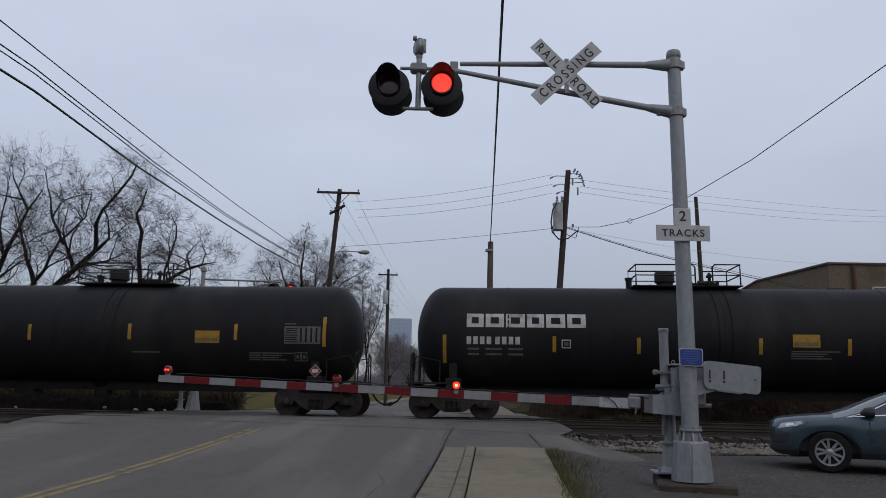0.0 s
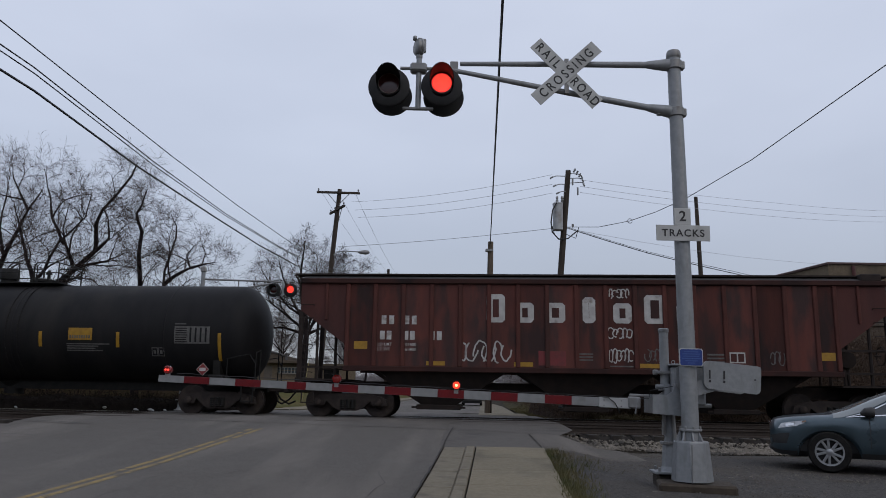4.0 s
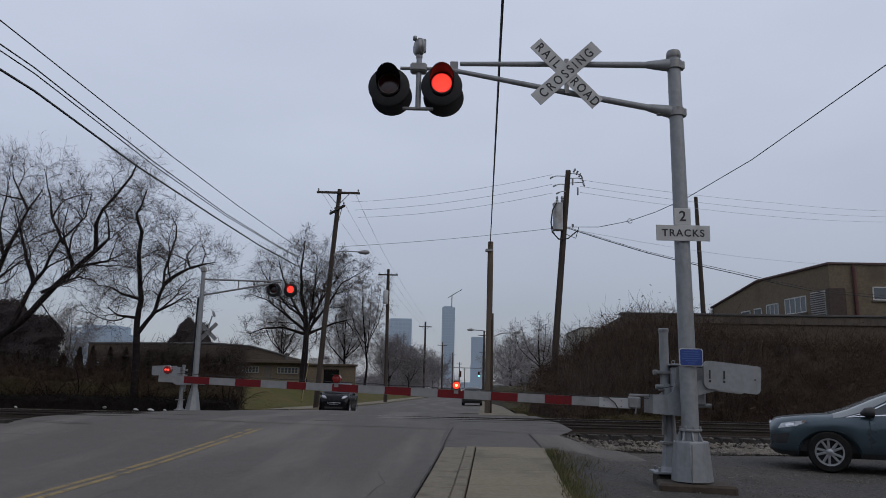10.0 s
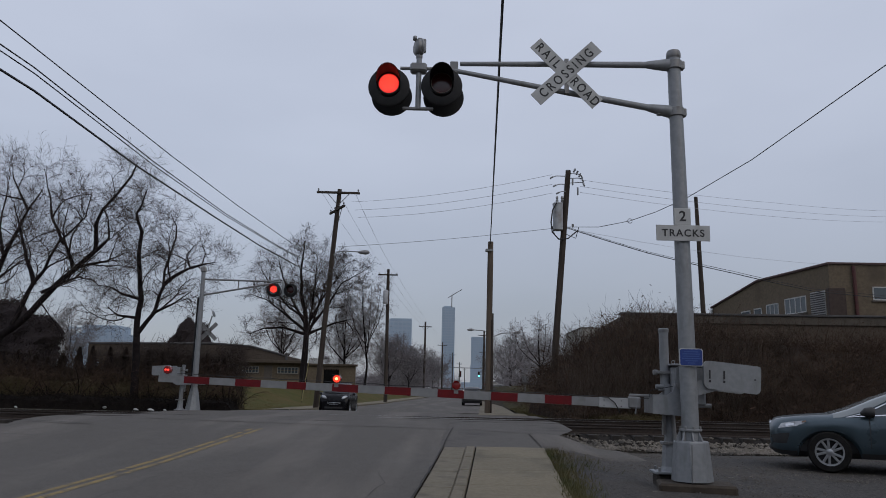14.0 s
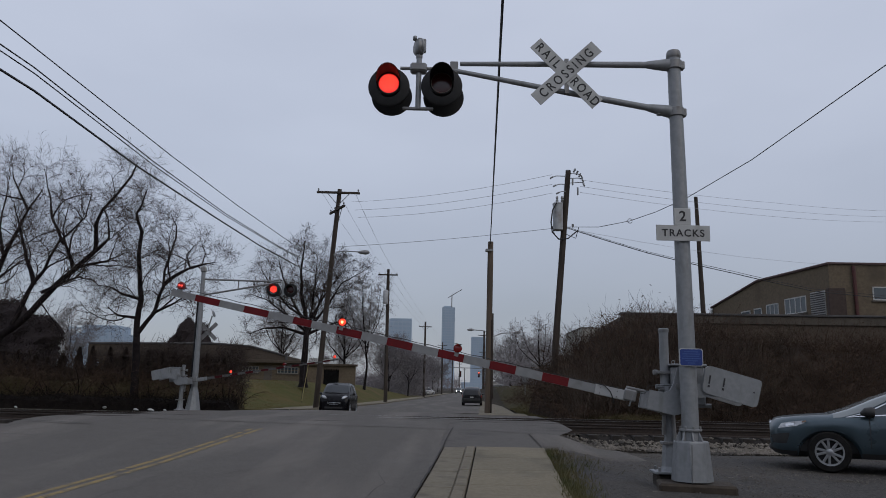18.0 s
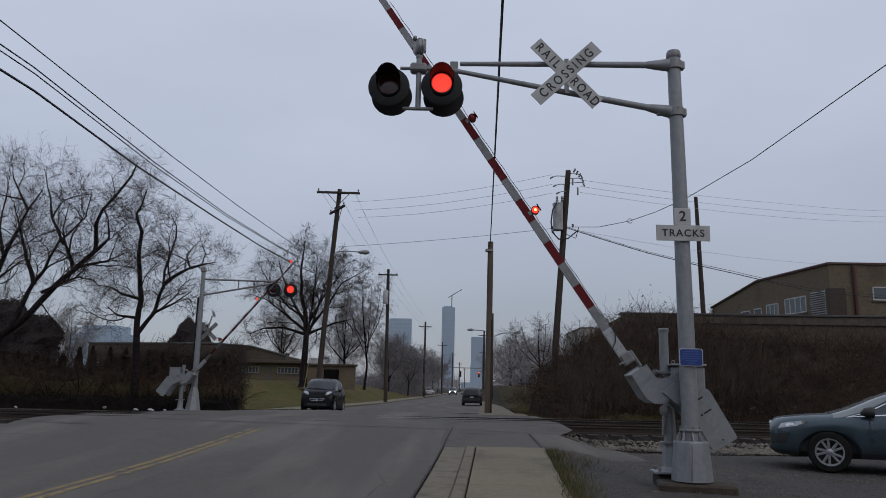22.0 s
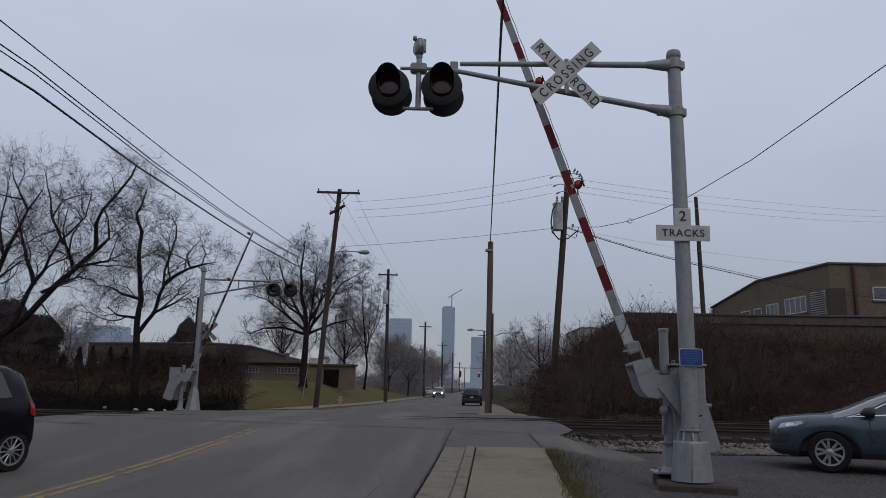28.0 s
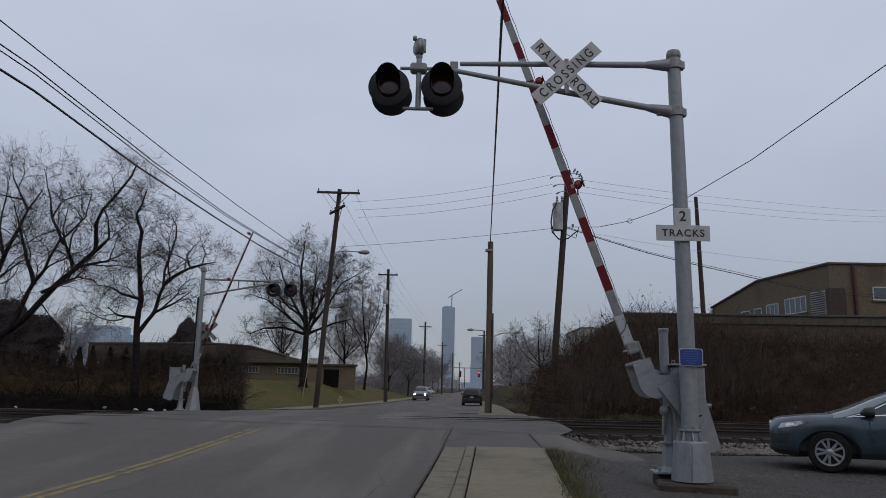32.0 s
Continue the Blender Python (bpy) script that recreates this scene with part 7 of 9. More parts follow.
def far_suv(name, m, paint, label, lit, wheels=None):
    c = thing(name, m, label, "car")
    s2 = Shell([-2.25, -2.2, -2.05, -1.7, -1.0, -0.2, 0.35, 0.8, 1.1, 1.5, 1.9, 2.15, 2.25],
               [1.0, 1.3, 1.55, 1.7, 1.74, 1.73, 1.66, 1.4, 1.15, 1.08, 1.0, 0.86, 0.7],
               [0.85, 1.0, 1.05, 1.05, 1.04, 1.03, 1.02, 1.0, 0.98, 0.95, 0.9, 0.78, 0.64],
               [0.82, 0.87, 0.9, 0.91, 0.92, 0.92, 0.92, 0.92, 0.91, 0.9, 0.86, 0.78, 0.66],
               [0.62, 0.64, 0.66, 0.67, 0.68, 0.68, 0.68, 0.7, 0.75, 0.75, 0.7, 0.6, 0.5],
               0.28, (1.4, -1.35), 0.44)
    part("body", s2.body(0.1), paint, c, smooth=True)
    part("underbody", G().box((-2.1, -0.78, 0.24), (2.1, 0.78, 0.7)), BLACK_TRIM, c)
    part("windscreen", s2.across(0.45, 1.08, 5.1), CAR_GLASS, c, smooth=True)
    part("rear_window", s2.across(-2.14, -1.85, 5.1), CAR_GLASS, c, smooth=True)
    part("bumper", G().box((-2.33, -0.8, 0.42), (-2.2, 0.8, 0.68), bev=0.04), BLACK_TRIM, c)
    part("plate", G().box((-2.345, -0.16, 0.72), (-2.25, 0.16, 0.84)), SIGN_WHITE, c)
    part("grille", G().box((2.17, -0.5, 0.62), (2.29, 0.5, 0.8), bev=0.02), BLACK_TRIM, c)
    for sd in (1, -1):
        part("side_window", s2.patch(-1.7, 0.85, 4.12, 4.9, sd, 0.006, 14, 0.2, -0.5), CAR_GLASS, c, smooth=True)
        part("tail_light", s2.patch(-2.22, -2.08, 2.6, 3.98, sd, 0.012, 4), TAIL_RED, c, smooth=True)
        part("headlight", s2.patch(1.85, 2.2, 3.0, 4.2, sd, 0.01, 6), HEADLAMP, c, smooth=True)
        if lit:
            part("lit_lamp", G().lathe([(0.13, 0.0), (0.1, 0.03), (0.02, 0.04)], 12, pose(2.2, sd * 0.62, 0.78, 0, 90, 0)), LAMP_ON, c, "bright dipped headlamp")
        for wx in (1.4, -1.35):
            car_wheel(c, wx, sd * 0.83, 0.36, 0.22, 6, wheels)
        mirror_cap(c, 0.7, sd * 0.88, 1.05, paint, 0.12)
    return c


far_suv("stopped_suv", pose(3.05, 71.3, prof(71), 0, 0, 86.8), DARK_CAR, "charcoal SUV stopped in its lane, seen from behind", False)
ONCOMING_WHEELS = []
ONCOMING = far_suv("oncoming_suv", pose(2, 200, -0.28, 0, 0, 266.9), SILVER_CAR, "grey SUV approaching with headlamps lit", True, ONCOMING_WHEELS)
for k, (xx, yy, pt) in enumerate(((11.6, 165, SILVER_CAR), (-3.0, 168, PALE_CAR), (-6.5, 170, DARK_CAR))):
    far_suv("parked_car", pose(xx, yy, gz(xx, yy) - 0.05, 0, 0, 15 + 40 * k), pt, "distant parked car beside the street", False)

# ---- buildings ----
TAN_BRICK = mat("tan_brick", (0.145, 0.114, 0.078), 0.9, 0, (0.115, 0.09, 0.062), 6, (0.09, 0.071, 0.051), 0.5, 0.3, 40, spec=0.3)
TAN_DARK = mat("brown_brick", (0.085, 0.064, 0.046), 0.92, 0, (0.065, 0.05, 0.036), 5, (0.045, 0.036, 0.028), 0.4, 0.3, 40)
COPING = mat("dark_red_coping", (0.07, 0.04, 0.038), 0.7, 0, (0.09, 0.055, 0.05), 3)
ROOF_DARK = mat("tarred_roof", (0.06, 0.058, 0.058), 0.9, 0, (0.085, 0.08, 0.078), 2)
RED_PIPE = mat("red_downpipe", (0.085, 0.024, 0.021), 0.7, 0, (0.065, 0.022, 0.02), 4)
WIN_FRAME = mat("white_window_frame", (0.45, 0.45, 0.44), 0.6, 0, (0.36, 0.36, 0.35), 6)
WIN_GLASS = glass("dim_window_glass", (0.06, 0.075, 0.085), 0.08)
DOOR_GREY = mat("brown_door", (0.1, 0.083, 0.066), 0.6, 0, (0.085, 0.07, 0.056), 4)
WALL_STONE = mat("weathered_parapet", (0.09, 0.076, 0.06), 0.92, 0, (0.065, 0.054, 0.043), 2.5, (0.05, 0.042, 0.034), 0.45, 0.4, 12)


def wall_frame(origin, along):
    """A frame on a wall: x along it, z up, y into the building."""
    a = Vector(along).normalized()
    m = Matrix(((a.x, -a.y, 0, origin[0]), (a.y, a.x, 0, origin[1]), (0, 0, 1, origin[2]), (0, 0, 0, 1)))
    return m


DULL_FRAME = mat("dull_steel_window_frame", (0.26, 0.25, 0.225), 0.7, 0, (0.2, 0.19, 0.17), 5)


def window(parent, m, x0, x1, z0, z1, panes, rows=1, paint=WIN_FRAME):
    wn_ = part("window", G().box((x0, -0.03, z0), (x1, 0.06, z0 + 0.08), m).box((x0, -0.03, z1 - 0.08), (x1, 0.06, z1), m).box((x0, -0.03, z0), (x0 + 0.08, 0.06, z1), m).box((x1 - 0.08, -0.03, z0), (x1, 0.06, z1), m), paint, parent, "pale-framed window" if paint is WIN_FRAME else "dull steel-framed window")
    for i in range(panes):
        for j in range(rows):
            a, b = x0 + (x1 - x0) * i / panes, x0 + (x1 - x0) * (i + 1) / panes
            c, d_ = z0 + (z1 - z0) * j / rows, z0 + (z1 - z0) * (j + 1) / rows
            part("pane", G().box((a + 0.04, -0.012, c + 0.04), (b - 0.04, 0.0, d_ - 0.04), m), WIN_GLASS, wn_)
            if i:
                part("mullion", G().box((a - 0.04, -0.03, c), (a + 0.04, 0.02, d_), m), paint, wn_)
    part("sill", G().box((x0 - 0.1, -0.1, z0 - 0.1), (x1 + 0.1, 0.06, z0 - 0.01), m), WALL_STONE, wn_)


# tan school-like building on the right
BR = thing("brick_building", pose(0, 0, 0), "tan brick building with low gable and small windows", "building")
c0, c1, c2 = Vector((24.3, 46)), Vector((22.0, 60)), Vector((60, 44.5))
base_z, eave, peak = 1.5, 8.2, 9.55
fr = wall_frame((c1.x, c1.y, 0), (c0.x - c1.x, c0.y - c1.y, 0))
L = (c0 - c1).length
gable = [(0, base_z), (L, base_z), (L, peak), (L * 0.455, 9.5), (0, eave)]
mw = fr @ pose(0, 0, 0, 90, 0, 0)
part("wall", G().prism(gable, -0.4, 0.0, mw), TAN_BRICK, BR, "tan brick gable wall")
part("coping", G().tube([fr @ Vector((-0.1, -0.05, eave + 0.04)), fr @ Vector((L * 0.455, -0.05, 9.54)), fr @ Vector((L + 0.1, -0.05, peak + 0.04))], 0.09, 6), COPING, BR)
fr2 = wall_frame((c0.x, c0.y, 0), (c2.x - c0.x, c2.y - c0.y, 0))
part("wall", G().box((0, 0, base_z), (36, 0.4, peak), fr2), TAN_BRICK, BR)
part("coping", G().box((-0.05, -0.1, peak), (36, 0.5, peak + 0.12), fr2), COPING, BR)
part("roof", G().add([tuple(fr @ Vector((0, 0.2, eave - 0.1))), tuple(fr @ Vector((L, 0.2, peak - 0.1))), (60, 46, peak - 0.1), (60, 62, eave - 0.1)], [(0, 1, 2, 3)]), ROOF_DARK, BR)
for x0, x1, z0, z1, n_ in ((2.4, 3.4, 6.9, 7.4, 1), (4.15, 5.4, 7.0, 7.5, 1), (5.85, 6.85, 6.95, 7.55, 1), (7.4, 8.85, 6.85, 7.68, 3), (9.55, 11.85, 6.75, 7.85, 4)):
    window(BR, fr, x0, x1, z0, z1, n_)
lv = part("louvre", G().box((12.3, -0.04, 5.9), (13.75, 0.03, 7.95), fr), WIN_FRAME, BR, "pale slatted louvre")
for k in range(14):
    part("slat", G().box((12.35, -0.09, 5.98 + 0.14 * k), (13.7, -0.03, 6.05 + 0.14 * k), fr @ pose(0, 0, 0)), ROOF_DARK, lv)
part("vent_shaft", G().box((-0.25, -0.35, 5.6), (0.8, 0.0, 8.0), fr2, 0.03), mat("dark_red_brown_brick", (0.045, 0.03, 0.025), 0.92, 0, (0.06, 0.042, 0.034), 6), BR, "dark brick vent shaft")
part("downpipe", G().tube([fr2 @ Vector((1.56, -0.12, base_z)), fr2 @ Vector((1.5, -0.12, peak - 0.1))], 0.11, 8), RED_PIPE, BR, "rust-red downpipe")
window(BR, fr2, 2.6, 5.4, 7.3, 8.16, 2)
part("wall_pipe", G().box((-0.05, -0.15, 6.9), (0.15, -0.03, 8.1), fr, 0.02), WIN_FRAME, BR, "pale pipe at the wall's corner")
part("string_course", G().box((0, -0.06, 6.0), (36, 0.0, 6.25), fr2), WALL_STONE, BR)
# long low walled shed in front of it
SHED = thing("low_brick_building", pose(0, 0, 0), "long low weathered brown building above the brush", "building")
fs_ = wall_frame((10.4, 42.3, 0), (12.6, -0.9, 0))
part("wall", G().box((0, 0, 1.5), (26, 0.4, 5.7), fs_), TAN_DARK, SHED)
part("parapet", G().box((-0.1, -0.12, 5.25), (26, 0.1, 5.72), fs_, 0.03).box((-0.1, -0.08, 4.15), (26, 0.05, 4.4), fs_, 0.03), WALL_STONE, SHED)
part("coping", G().box((-0.2, -0.2, 5.72), (26, 0.55, 5.84), fs_, 0.02), ROOF_DARK, SHED)
part("return_wall", G().box((0, 0.4, 1.5), (0.4, 12, 5.7), fs_), TAN_DARK, SHED)
part("roof", G().box((0.4, 0.4, 5.5), (26, 12, 5.6), fs_), ROOF_DARK, SHED)
for a in (1.5, 9.2, 17.5):
    part("pilaster", G().box((a, -0.06, 1.5), (a + 0.35, 0.0, 5.25), fs_), TAN_DARK, SHED)
for a, w, h in ((5.3, 1.6, 0.42), (7.4, 0.9, 0.5)):
    part("roof_box", G().box((a, 3, 5.6), (a + w, 5, 5.6 + h), fs_, 0.03), WALL_STONE, SHED)
# a pale flat-roofed house behind the thicket
PH = thing("pale_house", pose(0, 0, 0), "pale grey flat-roofed house half hidden by brush", "building")
PALE_WALL = mat("weathered_pale_render", (0.36, 0.35, 0.31), 0.9, 0, (0.28, 0.27, 0.24), 3, (0.2, 0.19, 0.17), 0.5)
part("wall", G().box((10.4, 55.0, 1.5), (12.9, 62, 5.95)), PALE_WALL, PH)
part("wing", G().box((12.9, 55.3, 1.5), (14.6, 62, 6.3)), PALE_WALL, PH)
part("roof", G().box((10.35, 54.95, 5.95), (12.9, 62, 6.02)).box((12.85, 55.25, 6.3), (14.65, 62, 6.38)), WALL_STONE, PH)
for x0 in (10.9, 13.4):
    part("window", G().box((x0, 54.93 + (0.3 if x0 > 12 else 0), 4.5), (x0 + 0.7, 55.02 + (0.3 if x0 > 12 else 0), 5.3)), WIN_GLASS, PH, "small dark window")
# low tan building beyond the lawn
LB = thing("low_office_building", pose(0, 0, 0), "low tan brick building with flat overhanging roof", "building")
fl = wall_frame((-34, 74.6, 0), (26, 0.6, 0))
part("wall", G().box((0, 0, 1.0), (25.5, 0.3, 3.5), fl), TAN_BRICK, LB)
part("fascia", G().box((-0.5, -0.7, 3.45), (20.6, 0.2, 3.75), fl, 0.03), TAN_DARK, LB)
part("fascia", G().box((20.6, -0.25, 3.3), (25.7, 0.2, 3.5), fl, 0.02), TAN_DARK, LB)
part("roof", G().box((-0.5, 0, 3.45), (20.4, 14, 3.6), fl), ROOF_DARK, LB)
ridge = [(-3.4, 5.28), (10, 5.5), (13.8, 5.3), (17.7, 4.35)]
part("upper_wall", G().prism([(-3.4, 3.4)] + [(17.7, 3.4)] + ridge[::-1], -14, -5, fl @ pose(0, 0, 0, 90, 0, 0)), mat("sooty_brown_brick", (0.073, 0.058, 0.046), 0.92, 0, (0.088, 0.07, 0.055), 5, (0.054, 0.044, 0.036), 0.3, thresh=0.5, spec=0.2), LB, "sooty brown upper wall")
part("roof_edge", G().tube([tuple(fl @ Vector((x, 4.95, z + 0.03))) for x, z in ridge], 0.11, 6), ROOF_DARK, LB)
for x0, x1, n_ in ((14.2, 15.85, 5), (17.7, 19.8, 6)):
    window(LB, fl, x0, x1, 2.45, 3.1, n_, 2, DULL_FRAME)
dr = part("door", G().box((16.4, -0.05, 1.35), (17.2, 0.02, 3.2), fl), DOOR_GREY, LB, "brown flush door")
part("door_handle", G().box((17.08, -0.09, 2.2), (17.13, -0.05, 2.35), fl), CHROME, dr)
# no opening is cut: a flat panel's near-black colour stands for the dim inside
gw = part("gateway", G().box((22.35, -0.04, 1.2), (23.85, 0.02, 3.15), fl), mat("unlit_gateway", (0.006, 0.006, 0.006), 0.95, 0, (0.01, 0.01, 0.01), 4, spec=0.05), LB, "dark doorway with scalloped awning")
for k in range(6):
    part("awning_tooth", G().prism([(22.35 + 0.25 * k, 3.2), (22.35 + 0.25 * k, 3.05), (22.475 + 0.25 * k, 2.85), (22.6 + 0.25 * k, 3.05), (22.6 + 0.25 * k, 3.2)][::-1], 0.06, 0.1, fl @ pose(0, 0, 0, 90, 0, 0)), TAN_DARK, gw)
part("roof_unit", G().box((20.6, 1.0, 3.2), (21.6, 2.0, 4.1), fl, 0.03), WIN_FRAME, LB, "pale rooftop ventilation unit")
part("roof_vent", G().lathe([(0.12, 3.5), (0.12, 4.4), (0.2, 4.45), (0.2, 4.6)], 10, fl @ pose(18, 3, 0)), ROOF_DARK, LB)

# far towers and skyline; distance haze is put into their pale blue colours
TOWER = mat("haze_tinted_curtain_wall", (0.33, 0.415, 0.51), 0.6, 0.0, (0.31, 0.395, 0.49), 0.03, (0.38, 0.46, 0.545), 0.01)
TOWER_BAND = mat("haze_tinted_spandrel", (0.35, 0.427, 0.514), 0.6)


def tower(x0, x1, y, h, label, steps=((0, 1, 1),), floors=28, cols=5):
    t = thing("office_tower", pose((x0 + x1) / 2, y, 0), label, "tower")
    w = x1 - x0
    for k, (a, b, hh) in enumerate(steps):
        part("shaft", G().box((w * (a - 0.5), 0.1 * w * k, -2), (w * (b - 0.5), w * (0.8 - 0.1 * k), h * hh)), TOWER, t)
    for k in range(floors):
        z = h * 0.97 * (k + 0.5) / floors
        part("floor_band", G().box((-w * 0.5, -y * 0.0001, z), (w * 0.5, y * 0.0001, z + h / floors * 0.3)), TOWER_BAND, t)
    for k in range(cols + 1):
        x = -w / 2 + w * k / cols
        part("mullion", G().box((x - w * 0.02, -y * 0.0004, 0), (x + w * 0.02, y * 0.0003, h * 0.97)), TOWER_BAND, t)
    return t


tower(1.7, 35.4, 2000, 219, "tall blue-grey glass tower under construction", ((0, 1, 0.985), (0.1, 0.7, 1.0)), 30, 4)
CRANE = thing("tower_crane", pose(27, 2002, 214), "pale lattice tower crane on the skyline", "crane")
part("crane_mast", G().box((-1.2, -1.2, 0), (1.2, 1.2, 36)), GALV_DARK, CRANE)
part("crane_jib", G().tube([(-10, 0, 28), (27, 0, 51)], 1.0, 5), GALV_DARK, CRANE)
part("crane_stay", G().tube([(0, 0, 40), (14, 0, 43)], 0.4, 4), GALV_DARK, CRANE)
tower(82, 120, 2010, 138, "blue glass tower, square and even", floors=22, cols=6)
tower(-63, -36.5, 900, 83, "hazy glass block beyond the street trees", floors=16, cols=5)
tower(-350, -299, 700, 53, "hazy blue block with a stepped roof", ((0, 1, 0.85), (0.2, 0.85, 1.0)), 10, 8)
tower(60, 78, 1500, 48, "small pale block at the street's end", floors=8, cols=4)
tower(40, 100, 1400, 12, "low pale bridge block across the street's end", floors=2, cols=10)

# traffic signals far down the street
STREET_LAMPS = []
TL = thing("traffic_light", pose(8.0, 168, -0.3), "far traffic signal on a mast arm, green lit", "traffic light")
part("pole", G().tube([(6.0, 0, 0), (6.0, 0, 8.0)], 0.15, 8), GALV_DARK, TL)
part("mast_arm", G().tube([(6, 0, 6.0), (-6, 0, 6.2)], 0.08, 6), GALV_DARK, TL)
for xx, lit_ in ((0.6, True), (-3.5, False)):
    hd_ = part("head", G().box((xx - 0.2, -0.2, 4.1), (xx + 0.2, 0.1, 5.4), bev=0.04), BLACK_PAINT, TL)
    for col, z_, on, off_ in ((GREEN_GLOW, 4.4, 0, 14.3), (AMBER_GLOW, 4.77, 14.3, 17.3), (RED_GLOW_CORE, 5.14, 17.3, 33)):
        rd = part("roundel", G().lathe([(0.17, 0), (0.1, 0.03)], 10, pose(0, 0, 0, 90, 0, 0)), col if lit_ else RED_LENS, hd_, "signal roundel, lit on one face" if lit_ else "unlit lens")
        part("dark_lens", G().lathe([(0.17, 0.002), (0.1, 0.03)], 10, pose(0, 0, 0, -90, 0, 0)), RED_LENS, rd)
        rd.matrix_basis = pose(xx, -0.22, z_)
        if lit_:
            STREET_LAMPS.append((rd, (xx, -0.22, z_), on, off_))
HYD = thing("fire_hydrant", pose(-7.2, 54.6, 0.02) @ Matrix.Scale(0.85, 4), "small pale weathered fire hydrant on the kerb", "fire hydrant")
part("barrel", G().lathe([(0.16, 0), (0.16, 0.05), (0.11, 0.08), (0.11, 0.5), (0.15, 0.52), (0.15, 0.56), (0.1, 0.66), (0.03, 0.72)], 12), mat("chalky_hydrant_paint", (0.3, 0.26, 0.22), 0.8, 0, (0.2, 0.13, 0.1), 6), HYD, smooth=True)
part("nozzle", G().tube([(-0.2, 0, 0.4), (0.2, 0, 0.4)], 0.05, 8), WIN_FRAME, HYD)
for xx, yy in ((7.0, 62),):
    sp_ = thing("road_sign", pose(xx, yy, gz(xx, yy)), "small grey-backed road sign on a thin post", "road sign")
    part("post", G().tube([(0, 0, -0.2), (0, 0, 1.62)], 0.035, 6), GALV_DARK, sp_)
    part("panel", G().box((-0.25, -0.05, 1.0), (0.25, -0.035, 1.6), bev=0.005), GALV_DARK, sp_)

# ---- trees ----
BARK = mat("dark_winter_bark", (0.013, 0.0102, 0.0108), 0.95, 0, (0.023, 0.0183, 0.0185), 5, (0.008, 0.0068, 0.007), 1.2, 0.5, 25, spec=0.12)
TWIG = mat("thin_winter_twigs", (0.034, 0.026, 0.025), 0.95, 0, (0.058, 0.045, 0.041), 3, spec=0.2)
# distance haze is put into this pale grey; the air itself is clear
TWIG_FAR = mat("haze_paled_far_twigs", (0.155, 0.142, 0.146), 0.95, 0, (0.2, 0.182, 0.184), 1)
BRUSH_TWIG = mat("brown_brush_stems", (0.045, 0.029, 0.021), 0.95, 0, (0.092, 0.062, 0.043), 0.8, (0.033, 0.0245, 0.0165), 0.3, spec=0.15)
BRUSH_LEAF = mat("dry_brown_vine_leaves", (0.066, 0.041, 0.029), 0.95, 0, (0.034, 0.0228, 0.0168), 1.0, (0.05, 0.038, 0.0225), 0.45, spec=0.15)
# filler mound inside a thicket, coloured darker than the stems and leaves over it
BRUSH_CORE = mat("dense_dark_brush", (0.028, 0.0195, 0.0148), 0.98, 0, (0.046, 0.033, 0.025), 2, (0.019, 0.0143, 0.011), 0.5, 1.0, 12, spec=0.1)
EVERGREEN = mat("dark_evergreen_needles", (0.03, 0.023, 0.019), 0.95, 0, (0.048, 0.036, 0.028), 3, spec=0.2)
EVERGREEN_BROWN = mat("winter_bronzed_evergreen", (0.038, 0.031, 0.031), 0.95, 0, (0.045, 0.0365, 0.0365), 2, spec=0.1)
OLIVE = mat("rough_olive_grass", (0.043, 0.035, 0.0155), 0.95, 0, (0.06, 0.047, 0.023), 1.5, (0.026, 0.0215, 0.011), 0.5, 0.8, 20, spec=0.1)


